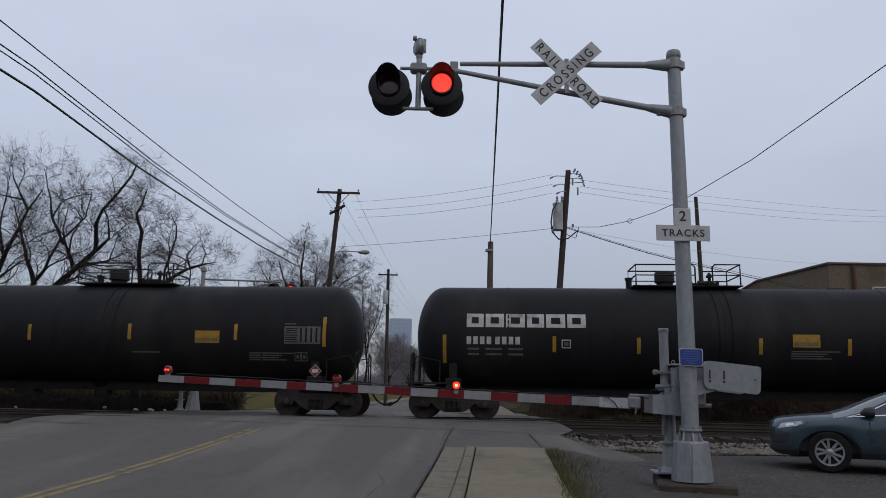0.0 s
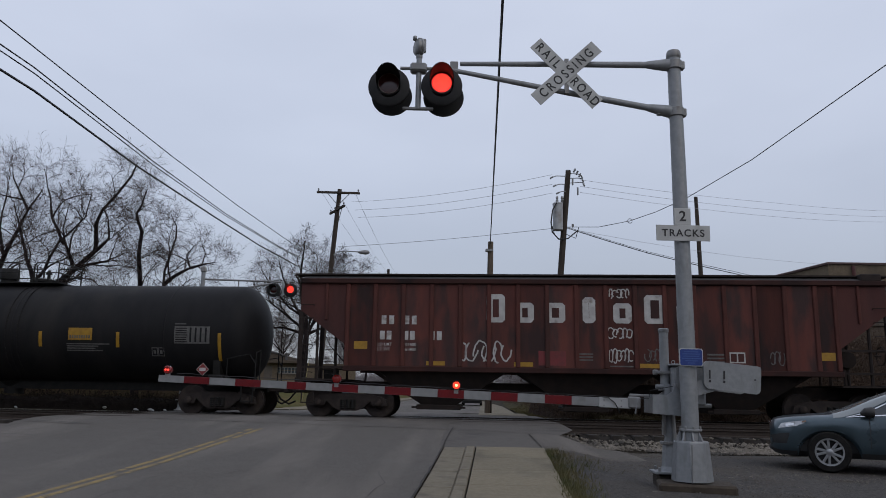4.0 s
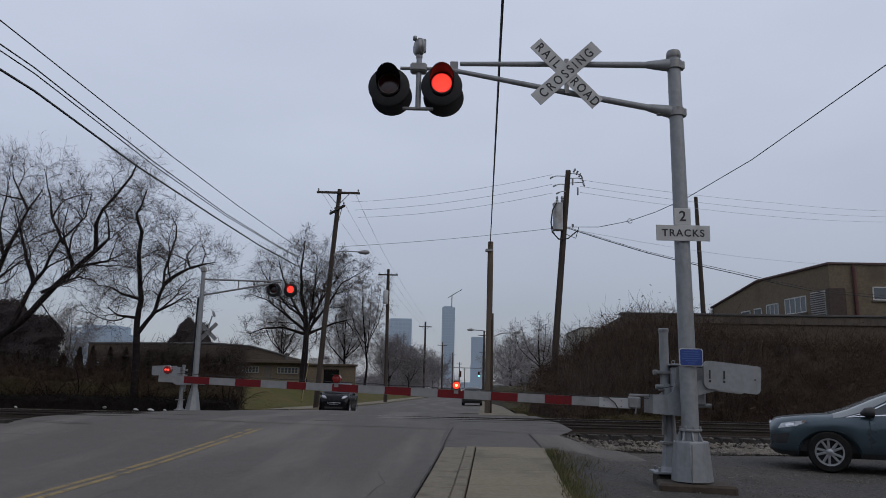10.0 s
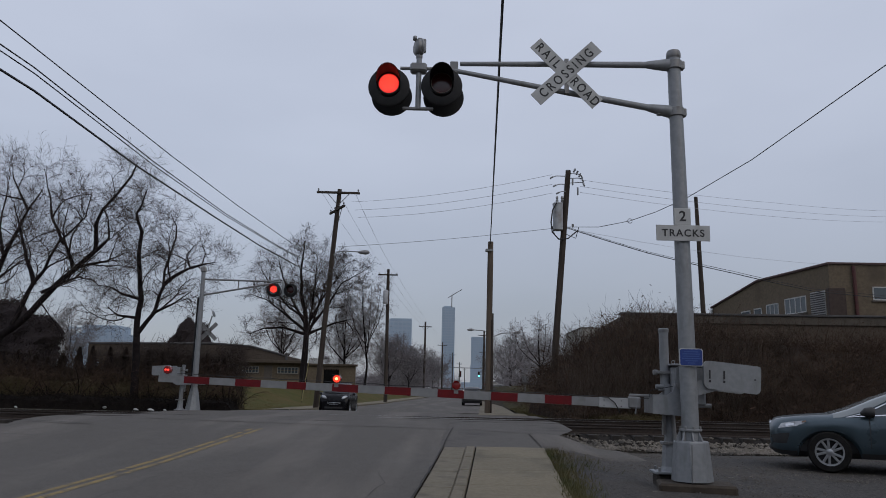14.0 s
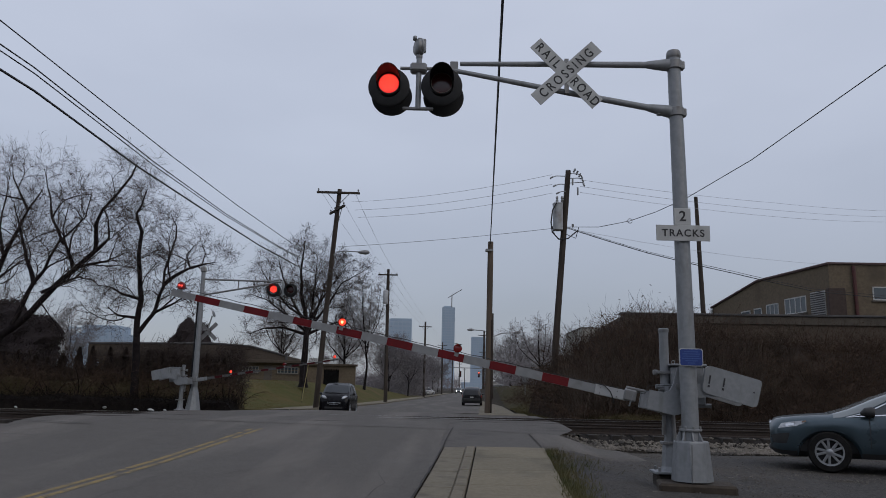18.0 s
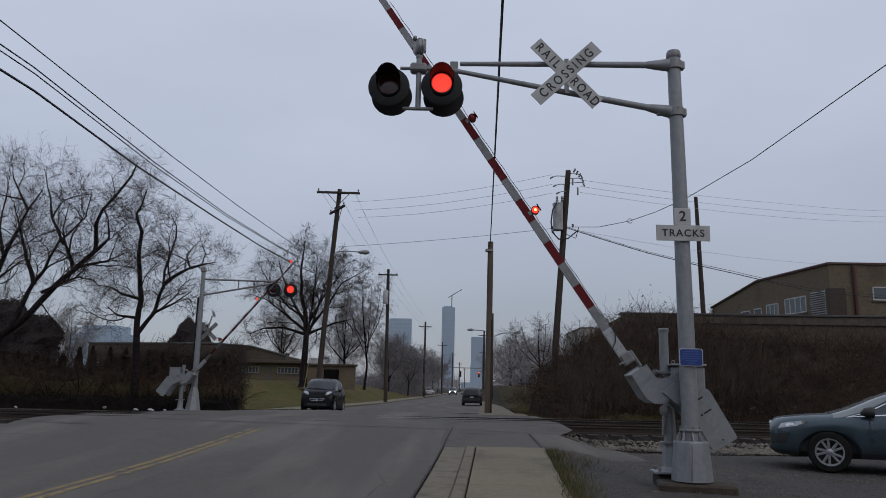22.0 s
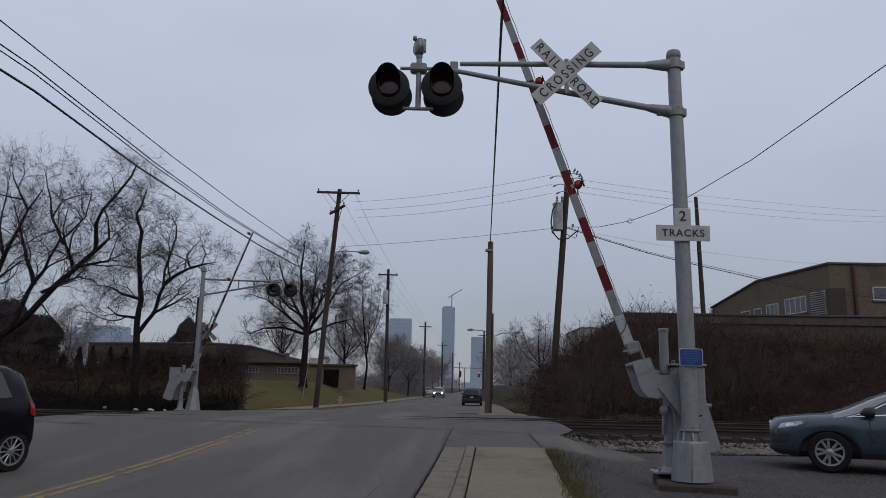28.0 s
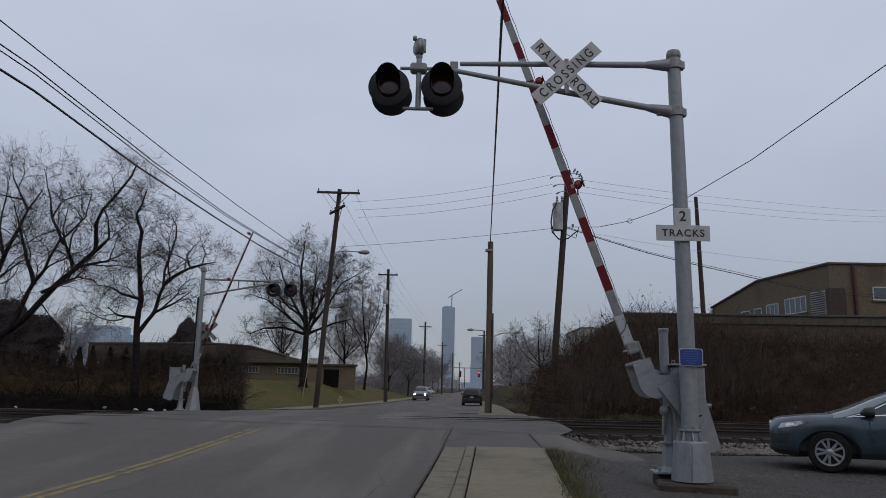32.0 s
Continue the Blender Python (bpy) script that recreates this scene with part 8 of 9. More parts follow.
def bare_tree(base_, seed, limbs, r0=0.3, kids=(8, 6, 6, 3), lens=(2.5, 1.4, 0.8, 0.5), twig=TWIG, label="bare winter tree with dark twisting limbs", rmin=0.005, deep=0.5, up=0.1, start=0.3):
    """limbs: bends of each main limb as (across, height) over the base; shoots and twigs are grown off them with a seeded wander."""
    rg = random.Random(seed)
    tr = thing("tree", Matrix.Translation(base_), label, "tree", "bare trees")
    store = [G() for _ in range(5)]

    def shoots(pts, rad, lev, scale, f0):
        n = len(pts) - 1
        run = [0.0]
        for a, b in zip(pts, pts[1:]):
            run.append(run[-1] + (b - a).length)
        k = kids[lev - 1] if lev > 1 else max(4, int(kids[0] * run[-1] / 5.0))
        for j in range(k):
            t = f0 + (1 - f0) * (j + rg.uniform(0.1, 1.0)) / k
            d_ = t * run[-1]
            i = max(0, min(n - 1, next((q for q in range(n) if run[q + 1] >= d_), n - 1)))
            u = (d_ - run[i]) / max(1e-6, run[i + 1] - run[i])
            p = pts[i].lerp(pts[i + 1], min(1, u))
            ax = (pts[i + 1] - pts[i]).normalized()
            side = ax.orthogonal().normalized()
            side.rotate(Matrix.Rotation(rg.uniform(0, 2 * math.pi), 3, ax))
            a = rg.uniform(0.35, 1.05)
            nd = ax * math.cos(a) + side * math.sin(a)
            nd.z += up
            ln = lens[lev - 1] * scale * rg.uniform(0.55, 1.25) * (1.35 - 0.9 * t if lev == 1 else 1.15 - 0.4 * t)
            r = min(rad[i] * 0.65, 0.017 * ln + 0.003)
            twist = Vector((rg.gauss(0, 1), rg.gauss(0, 1), rg.gauss(0, 1))) * 0.17
            q, dd, m = p.copy(), nd.normalized(), (7, 6, 5, 4)[lev - 1]
            pp, rr = [q.copy()], [max(rmin, r)]
            for s_ in range(m):
                dd = (dd + twist + Vector((rg.gauss(0, 1), rg.gauss(0, 1), rg.gauss(0.05, 1))) * 0.21).normalized()
                q = q + dd * (ln / m)
                pp.append(q.copy())
                rr.append(max(rmin * 0.75, r * (1 - 0.75 * (s_ + 1) / m)))
            store[lev].tube(pp, rr, (0, 5, 4, 3, 3)[lev], cap=False)
            if lev < len(kids):
                shoots(pp, rr, lev + 1, scale * rg.uniform(0.85, 1.1), 0.15)

    for k, bends in enumerate(limbs):
        dy, off = rg.uniform(-0.25, 0.25) * deep * 2 if k else 0.0, rg.uniform(0, 9)
        rough_ = [Vector((x, dy * (z - bends[0][1]) + 0.0, z)) for x, z in bends]
        pts = []
        for a, b in zip(rough_, rough_[1:]):
            m = 4
            for s_ in range(m):
                p = a.lerp(b, s_ / m)
                pts.append(p + Vector((0.06 * noise.noise((p.z * 1.5, off, 0)), 0.1 * noise.noise((p.z * 1.2, off, 5)), 0)))
        pts.append(rough_[-1])
        r = r0 if k == 0 else r0 * (0.52 if len(bends) > 4 else 0.38)
        n = len(pts) - 1
        rad = [max(0.018, r * (1 - 0.88 * (i / n) ** 0.8)) * (1.25 if k == 0 and i == 0 else 1) for i in range(n + 1)]
        store[0].tube(pts, rad, 10 if k == 0 else 8, cap=False)
        shoots(pts, rad, 1, 1.0, start if k == 0 else 0.12)
    part("trunk", store[0], BARK, tr, smooth=True)
    crown = G()
    crown.add(store[1].v, store[1].f)
    part("crown", crown, BARK if twig is TWIG else twig, tr, kind="stuff")
    fine = G()
    for s_ in store[2:]:
        fine.add(s_.v, s_.f)
    part("crown", fine, twig, tr, kind="stuff")
    return tr


def fan(seed, h, stem, n, spread):
    """Limbs of an upright crown: a stem that ends in the top, and n limbs that fan out of it."""
    rg = random.Random(seed)
    out = [((0, -0.2), (0.02 * h, stem), (rg.uniform(-0.03, 0.03) * h, (stem + h) / 2), (rg.uniform(-0.06, 0.06) * h, h))]
    for k in range(n):
        a = spread * (2 * (k + 0.5) / n - 1) + rg.uniform(-0.1, 0.1)
        z0 = stem + rg.uniform(0, 0.25) * (h - stem)
        ln = (h - z0) * rg.uniform(0.75, 1.0)
        x = 0.02 * h
        out.append(((x, z0), (x + 0.4 * ln * math.sin(a * 1.25), z0 + 0.35 * ln * math.cos(a)), (x + 0.75 * ln * math.sin(a), z0 + 0.7 * ln * math.cos(a)), (x + ln * math.sin(a * 0.85), z0 + ln * math.cos(a * 0.85))))
    return out


bare_tree((-23.6, 35.5, 0.1), 5, (
    ((1.2, -0.3), (2.1, 2.1), (2.6, 3.3), (3.6, 4.1), (5.1, 5.9), (6.7, 7.5), (6.6, 8.8), (6.8, 9.5), (8.1, 11.3), (8.3, 12.0)),
    ((3.1, 3.8), (3.9, 5.8), (4.4, 6.5), (5.0, 7.8), (6.2, 9.1), (6.4, 10.2)),
    ((3.9, 5.8), (3.3, 7.1), (3.0, 7.8), (2.5, 8.9), (2.0, 10.1)),
    ((5.1, 7.8), (4.4, 9.1), (4.3, 10.1), (3.9, 11.5)),
    ((5.7, 6.8), (5.3, 7.7), (5.1, 8.5), (5.4, 9.7)),
    ((6.7, 7.5), (7.3, 8.1), (7.3, 9.0), (6.9, 9.6)),
    ((5.9, 6.7), (7.2, 7.0), (8.2, 7.5)),
    ((4.3, 5.4), (5.2, 5.9), (6.0, 6.2), (6.9, 6.0))), 0.25, (7, 6, 6, 3), (2.2, 1.3, 0.8, 0.5), label="large leaning bare tree behind the tracks", start=0.4)
bare_tree((-23.1, 36.8, 0.1), 15, (
    ((0, -0.3), (0.0, 2.1), (0.2, 4.8), (1.0, 7.3), (1.5, 8.7), (1.9, 9.8), (2.5, 10.8)),
    ((1.9, 9.8), (1.5, 10.5), (1.0, 11.4), (0.8, 12.2)),
    ((1.0, 7.3), (0.5, 8.8), (0.5, 10.4), (0.5, 11.9)),
    ((0.2, 4.8), (-0.7, 7.4), (-0.5, 9.2), (-0.3, 11.2)),
    ((0.6, 6.0), (1.6, 6.8), (2.4, 7.4))), 0.23, (7, 6, 6, 3), (2.1, 1.25, 0.75, 0.5), label="bare tree with upright twisting limbs", start=0.35)
bare_tree((-14.0, 34.6, 0.1), 8, (
    ((0, -0.3), (0.0, 0.6), (-0.1, 2.8), (-0.2, 4.0), (-0.1, 5.1), (-0.4, 7.1), (-0.4, 8.3), (-0.7, 9.2), (-0.5, 9.7), (-0.3, 10.4)),
    ((-0.1, 3.5), (0.5, 4.4), (0.8, 5.7), (0.8, 6.5), (1.2, 8.1), (1.1, 8.7), (0.8, 9.3)),
    ((0.9, 5.8), (1.4, 6.2), (2.1, 6.6), (1.9, 7.2), (2.3, 7.7)),
    ((0.5, 4.4), (1.5, 4.9), (2.3, 5.5)),
    ((-0.2, 5.1), (-1.0, 5.3), (-1.5, 5.6), (-2.2, 5.7)),
    ((-0.2, 4.2), (-1.1, 4.3), (-1.6, 4.7)),
    ((2.1, 6.6), (2.8, 6.8), (3.3, 6.9))), 0.22, (9, 6, 6, 3), (1.9, 1.15, 0.7, 0.45), label="dark forked bare tree at the track's edge", start=0.42)
bare_tree((-10.95, 60, 1.5), 21, (
    ((0, -0.3), (0.0, 1.0), (0.1, 3.6), (-0.1, 5.5), (-0.5, 7.2), (-0.6, 9.4), (-0.5, 11.4)),
    ((0.1, 3.4), (0.8, 6.2), (1.4, 8.5), (2.3, 10.2)),
    ((0.1, 3.8), (0.4, 6.0), (0.5, 8.2), (0.6, 10.4)),
    ((0.2, 4.2), (1.7, 6.2), (2.8, 8.0), (4.3, 8.9)),
    ((-0.1, 4.8), (-1.2, 6.6), (-2.1, 8.5), (-2.6, 10.3)),
    ((0.0, 4.2), (-1.6, 5.4), (-3.2, 6.6), (-4.6, 7.0)),
    ((0.0, 3.9), (-1.8, 4.4), (-3.4, 4.3), (-4.6, 3.8)),
    ((0.1, 3.9), (2.2, 4.8), (3.7, 5.2)),
    ((-0.1, 5.2), (-1.4, 6.0), (-2.8, 7.6), (-3.8, 9.0)),
    ((0.3, 5.0), (1.6, 7.4), (3.1, 9.4))), 0.35, (9, 6, 6, 3), (2.2, 1.3, 0.8, 0.5), label="broad bare tree on the lawn", rmin=0.007, start=0.42, up=0.2)
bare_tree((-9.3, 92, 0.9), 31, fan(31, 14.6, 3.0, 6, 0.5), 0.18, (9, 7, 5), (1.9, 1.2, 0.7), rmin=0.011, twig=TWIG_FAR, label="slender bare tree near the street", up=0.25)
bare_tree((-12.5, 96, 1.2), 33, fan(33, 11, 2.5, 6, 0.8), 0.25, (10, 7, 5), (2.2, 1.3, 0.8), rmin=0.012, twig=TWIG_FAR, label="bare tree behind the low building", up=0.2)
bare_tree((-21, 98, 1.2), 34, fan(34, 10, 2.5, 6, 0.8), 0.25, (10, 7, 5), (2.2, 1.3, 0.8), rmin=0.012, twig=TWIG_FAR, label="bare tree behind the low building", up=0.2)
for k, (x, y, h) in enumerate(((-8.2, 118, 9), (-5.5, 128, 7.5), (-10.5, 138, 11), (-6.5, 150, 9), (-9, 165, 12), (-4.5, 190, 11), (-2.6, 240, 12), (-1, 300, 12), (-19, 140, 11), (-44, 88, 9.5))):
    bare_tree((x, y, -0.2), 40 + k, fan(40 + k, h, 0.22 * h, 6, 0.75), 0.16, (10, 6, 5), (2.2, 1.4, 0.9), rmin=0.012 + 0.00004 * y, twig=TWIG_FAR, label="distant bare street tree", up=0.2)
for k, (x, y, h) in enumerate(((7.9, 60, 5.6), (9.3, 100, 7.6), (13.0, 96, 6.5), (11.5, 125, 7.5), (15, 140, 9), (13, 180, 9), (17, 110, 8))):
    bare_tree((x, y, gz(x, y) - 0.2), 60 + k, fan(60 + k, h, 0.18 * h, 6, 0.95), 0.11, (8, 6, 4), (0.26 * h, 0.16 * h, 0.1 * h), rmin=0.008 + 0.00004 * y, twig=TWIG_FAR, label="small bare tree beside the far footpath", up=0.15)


# ---- brush, hedges and evergreens ----
def brush(name, label, boxes, seed, n, core=None, leaf=0, twig=BRUSH_TWIG, lens=(0.5, 1.6), r=(0.006, 0.014), leafsize=(0.04, 0.11), leafmat=BRUSH_LEAF, coremat=None, upright=False):
    """A thicket: dark core mounds, arching stems and dry leaves. boxes: ((x0, x1), (y0, y1), height function)."""
    rg = random.Random(seed)
    th = thing(name, pose(0, 0, 0), label, "brush")
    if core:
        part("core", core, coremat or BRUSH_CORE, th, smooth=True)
    g, gl = G(), G()
    for _ in range(n):
        (x0, x1), (y0, y1), hf = boxes[rg.randrange(len(boxes))]
        x, y = rg.uniform(x0, x1), rg.uniform(y0, y1)
        h = hf(x, y)
        z0 = gz(x, y) + h * rg.uniform(0.0, 0.95) ** 0.8
        d = (Vector((rg.gauss(0, 0.2), rg.gauss(-0.1, 0.15), 1.0)) if upright else Vector((rg.gauss(0, 0.6), rg.gauss(-0.25, 0.5), rg.gauss(0.6, 0.6)))).normalized()
        ln = rg.uniform(*lens)
        if upright:
            z0 = gz(x, y) + h * rg.uniform(0.0, 0.45)
        pts = [Vector((x, y, z0))]
        for i in range(3):
            d = (d + Vector((rg.gauss(0, 0.3), rg.gauss(0, 0.3), rg.gauss(-0.12, 0.25))) * (0.35 if upright else 1.0)).normalized()
            pts.append(pts[-1] + d * ln / 3)
        rr = rg.uniform(*r)
        g.tube(pts, [rr, rr * 0.8, rr * 0.6, rr * 0.3], 3, cap=False)
        for _k in range(leaf):
            q = pts[rg.randrange(1, 4)] + Vector((rg.gauss(0, 0.12), rg.gauss(0, 0.1), rg.gauss(0, 0.12)))
            s_ = rg.uniform(*leafsize)
            a = Vector((rg.gauss(0, 1), rg.gauss(0, 1), rg.gauss(0, 1))).normalized()
            b = a.orthogonal().normalized()
            gl.add([q - a * s_, q - b * s_ * 0.5, q + a * s_, q + b * s_ * 0.5], [(0, 1, 2, 3)])
    part("thicket", g, twig, th, kind="stuff")
    if leaf:
        part("foliage", gl, leafmat, th, kind="stuff")
    return th


def mound(x0, x1, y0, y1, hf, seed, step=0.45):
    nx, ny = int((x1 - x0) / step) + 2, int((y1 - y0) / step) + 2
    xs = [x0 + (x1 - x0) * k / (nx - 1) for k in range(nx)]
    ys = [y0 + (y1 - y0) * k / (ny - 1) for k in range(ny)]
    def f(x, y):
        e = min(1, (x - x0) / 0.5, (x1 - x) / 0.5, (y - y0) / 0.4, (y1 - y) / 0.5)
        h = hf(x, y) * (0.82 + 0.35 * noise.noise((x * 0.9, y * 0.9, seed)) + 0.2 * noise.noise((x * 2.7, y * 2.7, seed + 3)))
        return (x + 0.3 * noise.noise((x * 1.7, y * 1.7, seed + 5)), y + 0.35 * noise.noise((x * 1.3, h, seed + 7)), gz(x, y) - 0.3 + max(0, e) ** 0.5 * (h + 0.3))
    return G().grid(f, xs, ys)


# right bank: a wall of vines and brush between the tracks and the low building
def hr(x, y):
    h = lerp(x, (4.6, 5.0, 5.8, 6.8, 8, 9.3, 11, 14, 18, 24, 40), (0.6, 1.9, 2.7, 3.3, 4.0, 4.5, 4.1, 3.5, 3.3, 3.2, 3.1))
    return max(0.3, h - (gz(x, y) - 0.1)) * smooth01(y, 27.9, 32.5)


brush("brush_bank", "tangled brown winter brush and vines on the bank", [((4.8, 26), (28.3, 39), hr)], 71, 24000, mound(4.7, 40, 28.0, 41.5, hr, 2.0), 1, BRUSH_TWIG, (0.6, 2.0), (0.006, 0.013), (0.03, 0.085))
# stems that stand above the vines at the street end
brush("brush_thicket", "taller bare saplings at the end of the bank", [((5.6, 12.0), (33, 38), lambda x, y: hr(x, y) + 0.5)], 72, 900, None, 0, TWIG, (0.6, 1.8), (0.006, 0.013))


# grey-brown stems that stand up out of the vines, and the rough grass at the foot of the bank
STEM = mat("grey_brown_sapling_bark", (0.062, 0.046, 0.036), 0.95, 0, (0.115, 0.09, 0.07), 1.4, spec=0.2)
brush("brush_saplings", "upright grey-brown saplings crowding the bank", [((4.9, 11.5), (28.3, 33.5), lambda x, y: hr(x, y) + 0.2), ((5.2, 13.0), (28.6, 32.0), hr)], 81, 2600, None, 1, STEM, (0.9, 2.3), (0.008, 0.018), (0.025, 0.055), upright=True)
brush("bank_grass", "strip of dull olive grass below the brush", [((5.4, 9.6), (27.6, 28.7), lambda x, y: 0.3 * (1 - smooth01(x, 8.0, 9.6)))], 82, 1700, mound(5.3, 9.8, 27.4, 29.2, lambda x, y: 0.42 * (1 - smooth01(x, 8.0, 9.8)), 8.0), 0, OLIVE, (0.12, 0.4), (0.006, 0.012), coremat=OLIVE)


brush("verge_scrub", "low brown scrub above the far footpath", [((5.6, 9.0), (33.5, 46.0), lambda x, y: 0.2 + 0.9 * smooth01(x, 5.6, 7.5)), ((5.9, 9.5), (44.0, 70.0), lambda x, y: 0.2 + 1.2 * smooth01(x, 5.9, 8.0))], 84, 3400, None, 0, BRUSH_TWIG, (0.3, 1.1), (0.006, 0.014))
g, rg = G(), random.Random(6)
for _ in range(5000):
    y = 30.5 + 24 * rg.random() ** 1.5
    x = xc(y) + 7.05 + 1.8 * rg.random()
    a, h, z = rg.uniform(0, 6.28), rg.uniform(0.04, 0.16), gz(x, y) + 0.04
    g.add([(x - 0.012 * math.cos(a), y - 0.012 * math.sin(a), z), (x + 0.012 * math.cos(a), y + 0.012 * math.sin(a), z), (x + rg.gauss(0, 0.07), y + rg.gauss(0, 0.07), z + h)], [(0, 1, 2)])
ob = part("verge_grass", g, mat("straw_verge_blades", (0.1, 0.08, 0.036), 0.95, 0, (0.06, 0.056, 0.018), 0.7, spec=0.15), kind="stuff")
tagged(ob, "straw-coloured winter grass beside the far footpath", "grass")


# left: hedge line behind the tracks
def hl_(x, y):
    return lerp(x, (-45, -25, -18, -14, -11, -9.6), (3.1, 2.9, 2.6, 2.4, 2.3, 1.7)) * smooth01(y, 29.5, 31.5)


# one near-black colour for the hedge's core and leaves, below slightly paler stems
HEDGE_BLACK = mat("near_black_hedge_fill", (0.008, 0.0065, 0.006), 0.98, 0, (0.014, 0.0115, 0.01), 3, (0.02, 0.016, 0.012), 1.1, 0.8, 9, spec=0.05)
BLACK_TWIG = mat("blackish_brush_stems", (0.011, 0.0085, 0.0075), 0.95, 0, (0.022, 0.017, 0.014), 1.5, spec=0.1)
brush("brush_hedge", "low near-black hedge of dead brush behind the tracks", [((-27, -8.9), (32.3, 33.2), lambda x, y: 0.45), ((-27, -8.8), (32.6, 34.0), lambda x, y: 0.55)], 73, 5200, mound(-45, -8.8, 32.3, 34.4, lambda x, y: 0.52, 4.0, 0.3), 1, BLACK_TWIG, (0.15, 0.5), (0.004, 0.01), (0.02, 0.06), leafmat=HEDGE_BLACK, coremat=HEDGE_BLACK)
brush("brush_tangle", "thin bare briars in front of the grassy bank", [((-27, -9.4), (34.0, 36.4), lambda x, y: 0.66 * hl_(x, y))], 83, 2600, None, 0, BRUSH_TWIG, (0.4, 1.5), (0.004, 0.01))


def bare_shrub(x, y, h, seed):
    """A clump of arching stems that fork twice."""
    rg = random.Random(seed)
    t = thing("shrub", pose(x, y, gz(x, y) + 0.2), "dark leafless shrub before the grassy bank", "shrub", "bare shrubs")
    g, gt = G(), G()
    def shoot(p_, d, ln, r_, lvl):
        pts = [p_]
        for k in range(4):
            d = (d + Vector((rg.gauss(0, 0.16), rg.gauss(0, 0.16), 0.02 - 0.07 * k))).normalized()
            pts.append(pts[-1] + d * ln / 4)
        (g if lvl == 0 else gt).tube(pts, [r_ * (1 - 0.17 * k) for k in range(5)], 4 if lvl == 0 else 3, cap=False)
        if lvl < 3:
            for k in range((4, 3, 3)[lvl]):
                shoot(pts[rg.randrange(1, 5)], (d + Vector((rg.gauss(0, 0.55), rg.gauss(0, 0.5), rg.gauss(0.1, 0.35)))).normalized(), ln * rg.uniform(0.35, 0.6), r_ * 0.55, lvl + 1)
    for _ in range(rg.randrange(6, 9)):
        a = rg.uniform(0, 6.28)
        shoot(Vector((0.12 * math.cos(a), 0.12 * math.sin(a), 0)), Vector((0.55 * math.cos(a), 0.4 * math.sin(a), 1)).normalized(), h * rg.uniform(0.55, 0.8), rg.uniform(0.016, 0.028), 0)
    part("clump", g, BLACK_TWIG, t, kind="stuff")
    part("crown", gt, BRUSH_TWIG, t, kind="stuff")


for k, (x, h) in enumerate(((-20.4, 1.7), (-18.9, 1.5), (-17.6, 1.9), (-16.5, 2.2), (-15.7, 1.7), (-14.3, 2.0), (-13.0, 1.4), (-11.7, 1.5), (-10.6, 1.9), (-9.6, 1.7), (-9.1, 1.3))):
    bare_shrub(x, 34.3 + 0.4 * math.sin(3.1 * k), h * 1.05, 300 + k)
brush("grass_bank", "rough olive-brown grassy bank behind the brush", [((-27, -9.3), (34.2, 36.6), lambda x, y: 0.4 + 0.5 * hl_(x, y) * smooth01(y, 34.0, 36.6))], 75, 8000, mound(-45, -9.3, 33.9, 37.2, lambda x, y: 0.35 + (0.5 * hl_(x, y) - 0.1) * smooth01(y, 34.0, 36.6), 6.0), 0, OLIVE, (0.12, 0.45), (0.005, 0.011), (0.03, 0.07), coremat=OLIVE)


def cone_evergreen(x, y, h, w, seed, label="narrow dark evergreen in a hedge row"):
    rg = random.Random(seed)
    t = thing("evergreen", pose(x, y, gz(x, y) - 0.1), label, "evergreen", "evergreens")
    part("trunk", G().tube([(0, 0, 0), (0, 0, h * 0.8)], [0.08, 0.03], 6), BARK, t)
    g = G()
    for _ in range(int(2400 * h * w) + 600):
        u = rg.random() ** 1.2
        a = rg.uniform(0, 2 * math.pi)
        rr = w * (1 - u) ** 0.9 * rg.uniform(0.6, 1.05) * (1 + 0.25 * noise.noise((2 * math.cos(a), 2 * math.sin(a), 3 * h * u + seed))) + 0.02
        p_ = Vector((rr * math.cos(a), rr * math.sin(a), h * u))
        s_ = rg.uniform(0.03, 0.085)
        d_ = Vector((math.cos(a) * 0.5, math.sin(a) * 0.5, rg.uniform(0.2, 1.2))).normalized()
        b = d_.orthogonal().normalized()
        b.rotate(Matrix.Rotation(rg.uniform(0, 6.28), 3, d_))
        g.add([p_ - d_ * s_, p_ - b * s_ * 0.35, p_ + d_ * s_, p_ + b * s_ * 0.35], [(0, 1, 2, 3)])
    g.lathe([(w * 0.7, 0.1), (w * 0.5, h * 0.3), (w * 0.28, h * 0.62), (0.02, h * 0.9)], 12)
    part("needles", g, EVERGREEN, t, kind="stuff")


rg = random.Random(9)
for k, (x, h) in enumerate(((-20.3, 2.5), (-19.6, 2.3), (-18.9, 2.55), (-18.2, 2.9), (-17.5, 2.95), (-16.55, 2.9), (-15.85, 2.9), (-15.2, 2.4), (-14.65, 2.8), (-14.0, 2.7), (-13.3, 2.85), (-12.5, 2.5), (-11.7, 2.7), (-10.9, 2.5))):
    cone_evergreen(x, 37.6 + rg.uniform(-0.15, 0.15), h + 0.12, rg.uniform(0.56, 0.7), 100 + k)
for k in range(6):
    cone_evergreen(-27.5 + 1.3 * k + rg.uniform(-0.3, 0.3), 37.6, rg.uniform(2.5, 2.9), rg.uniform(0.7, 0.95), 130 + k)
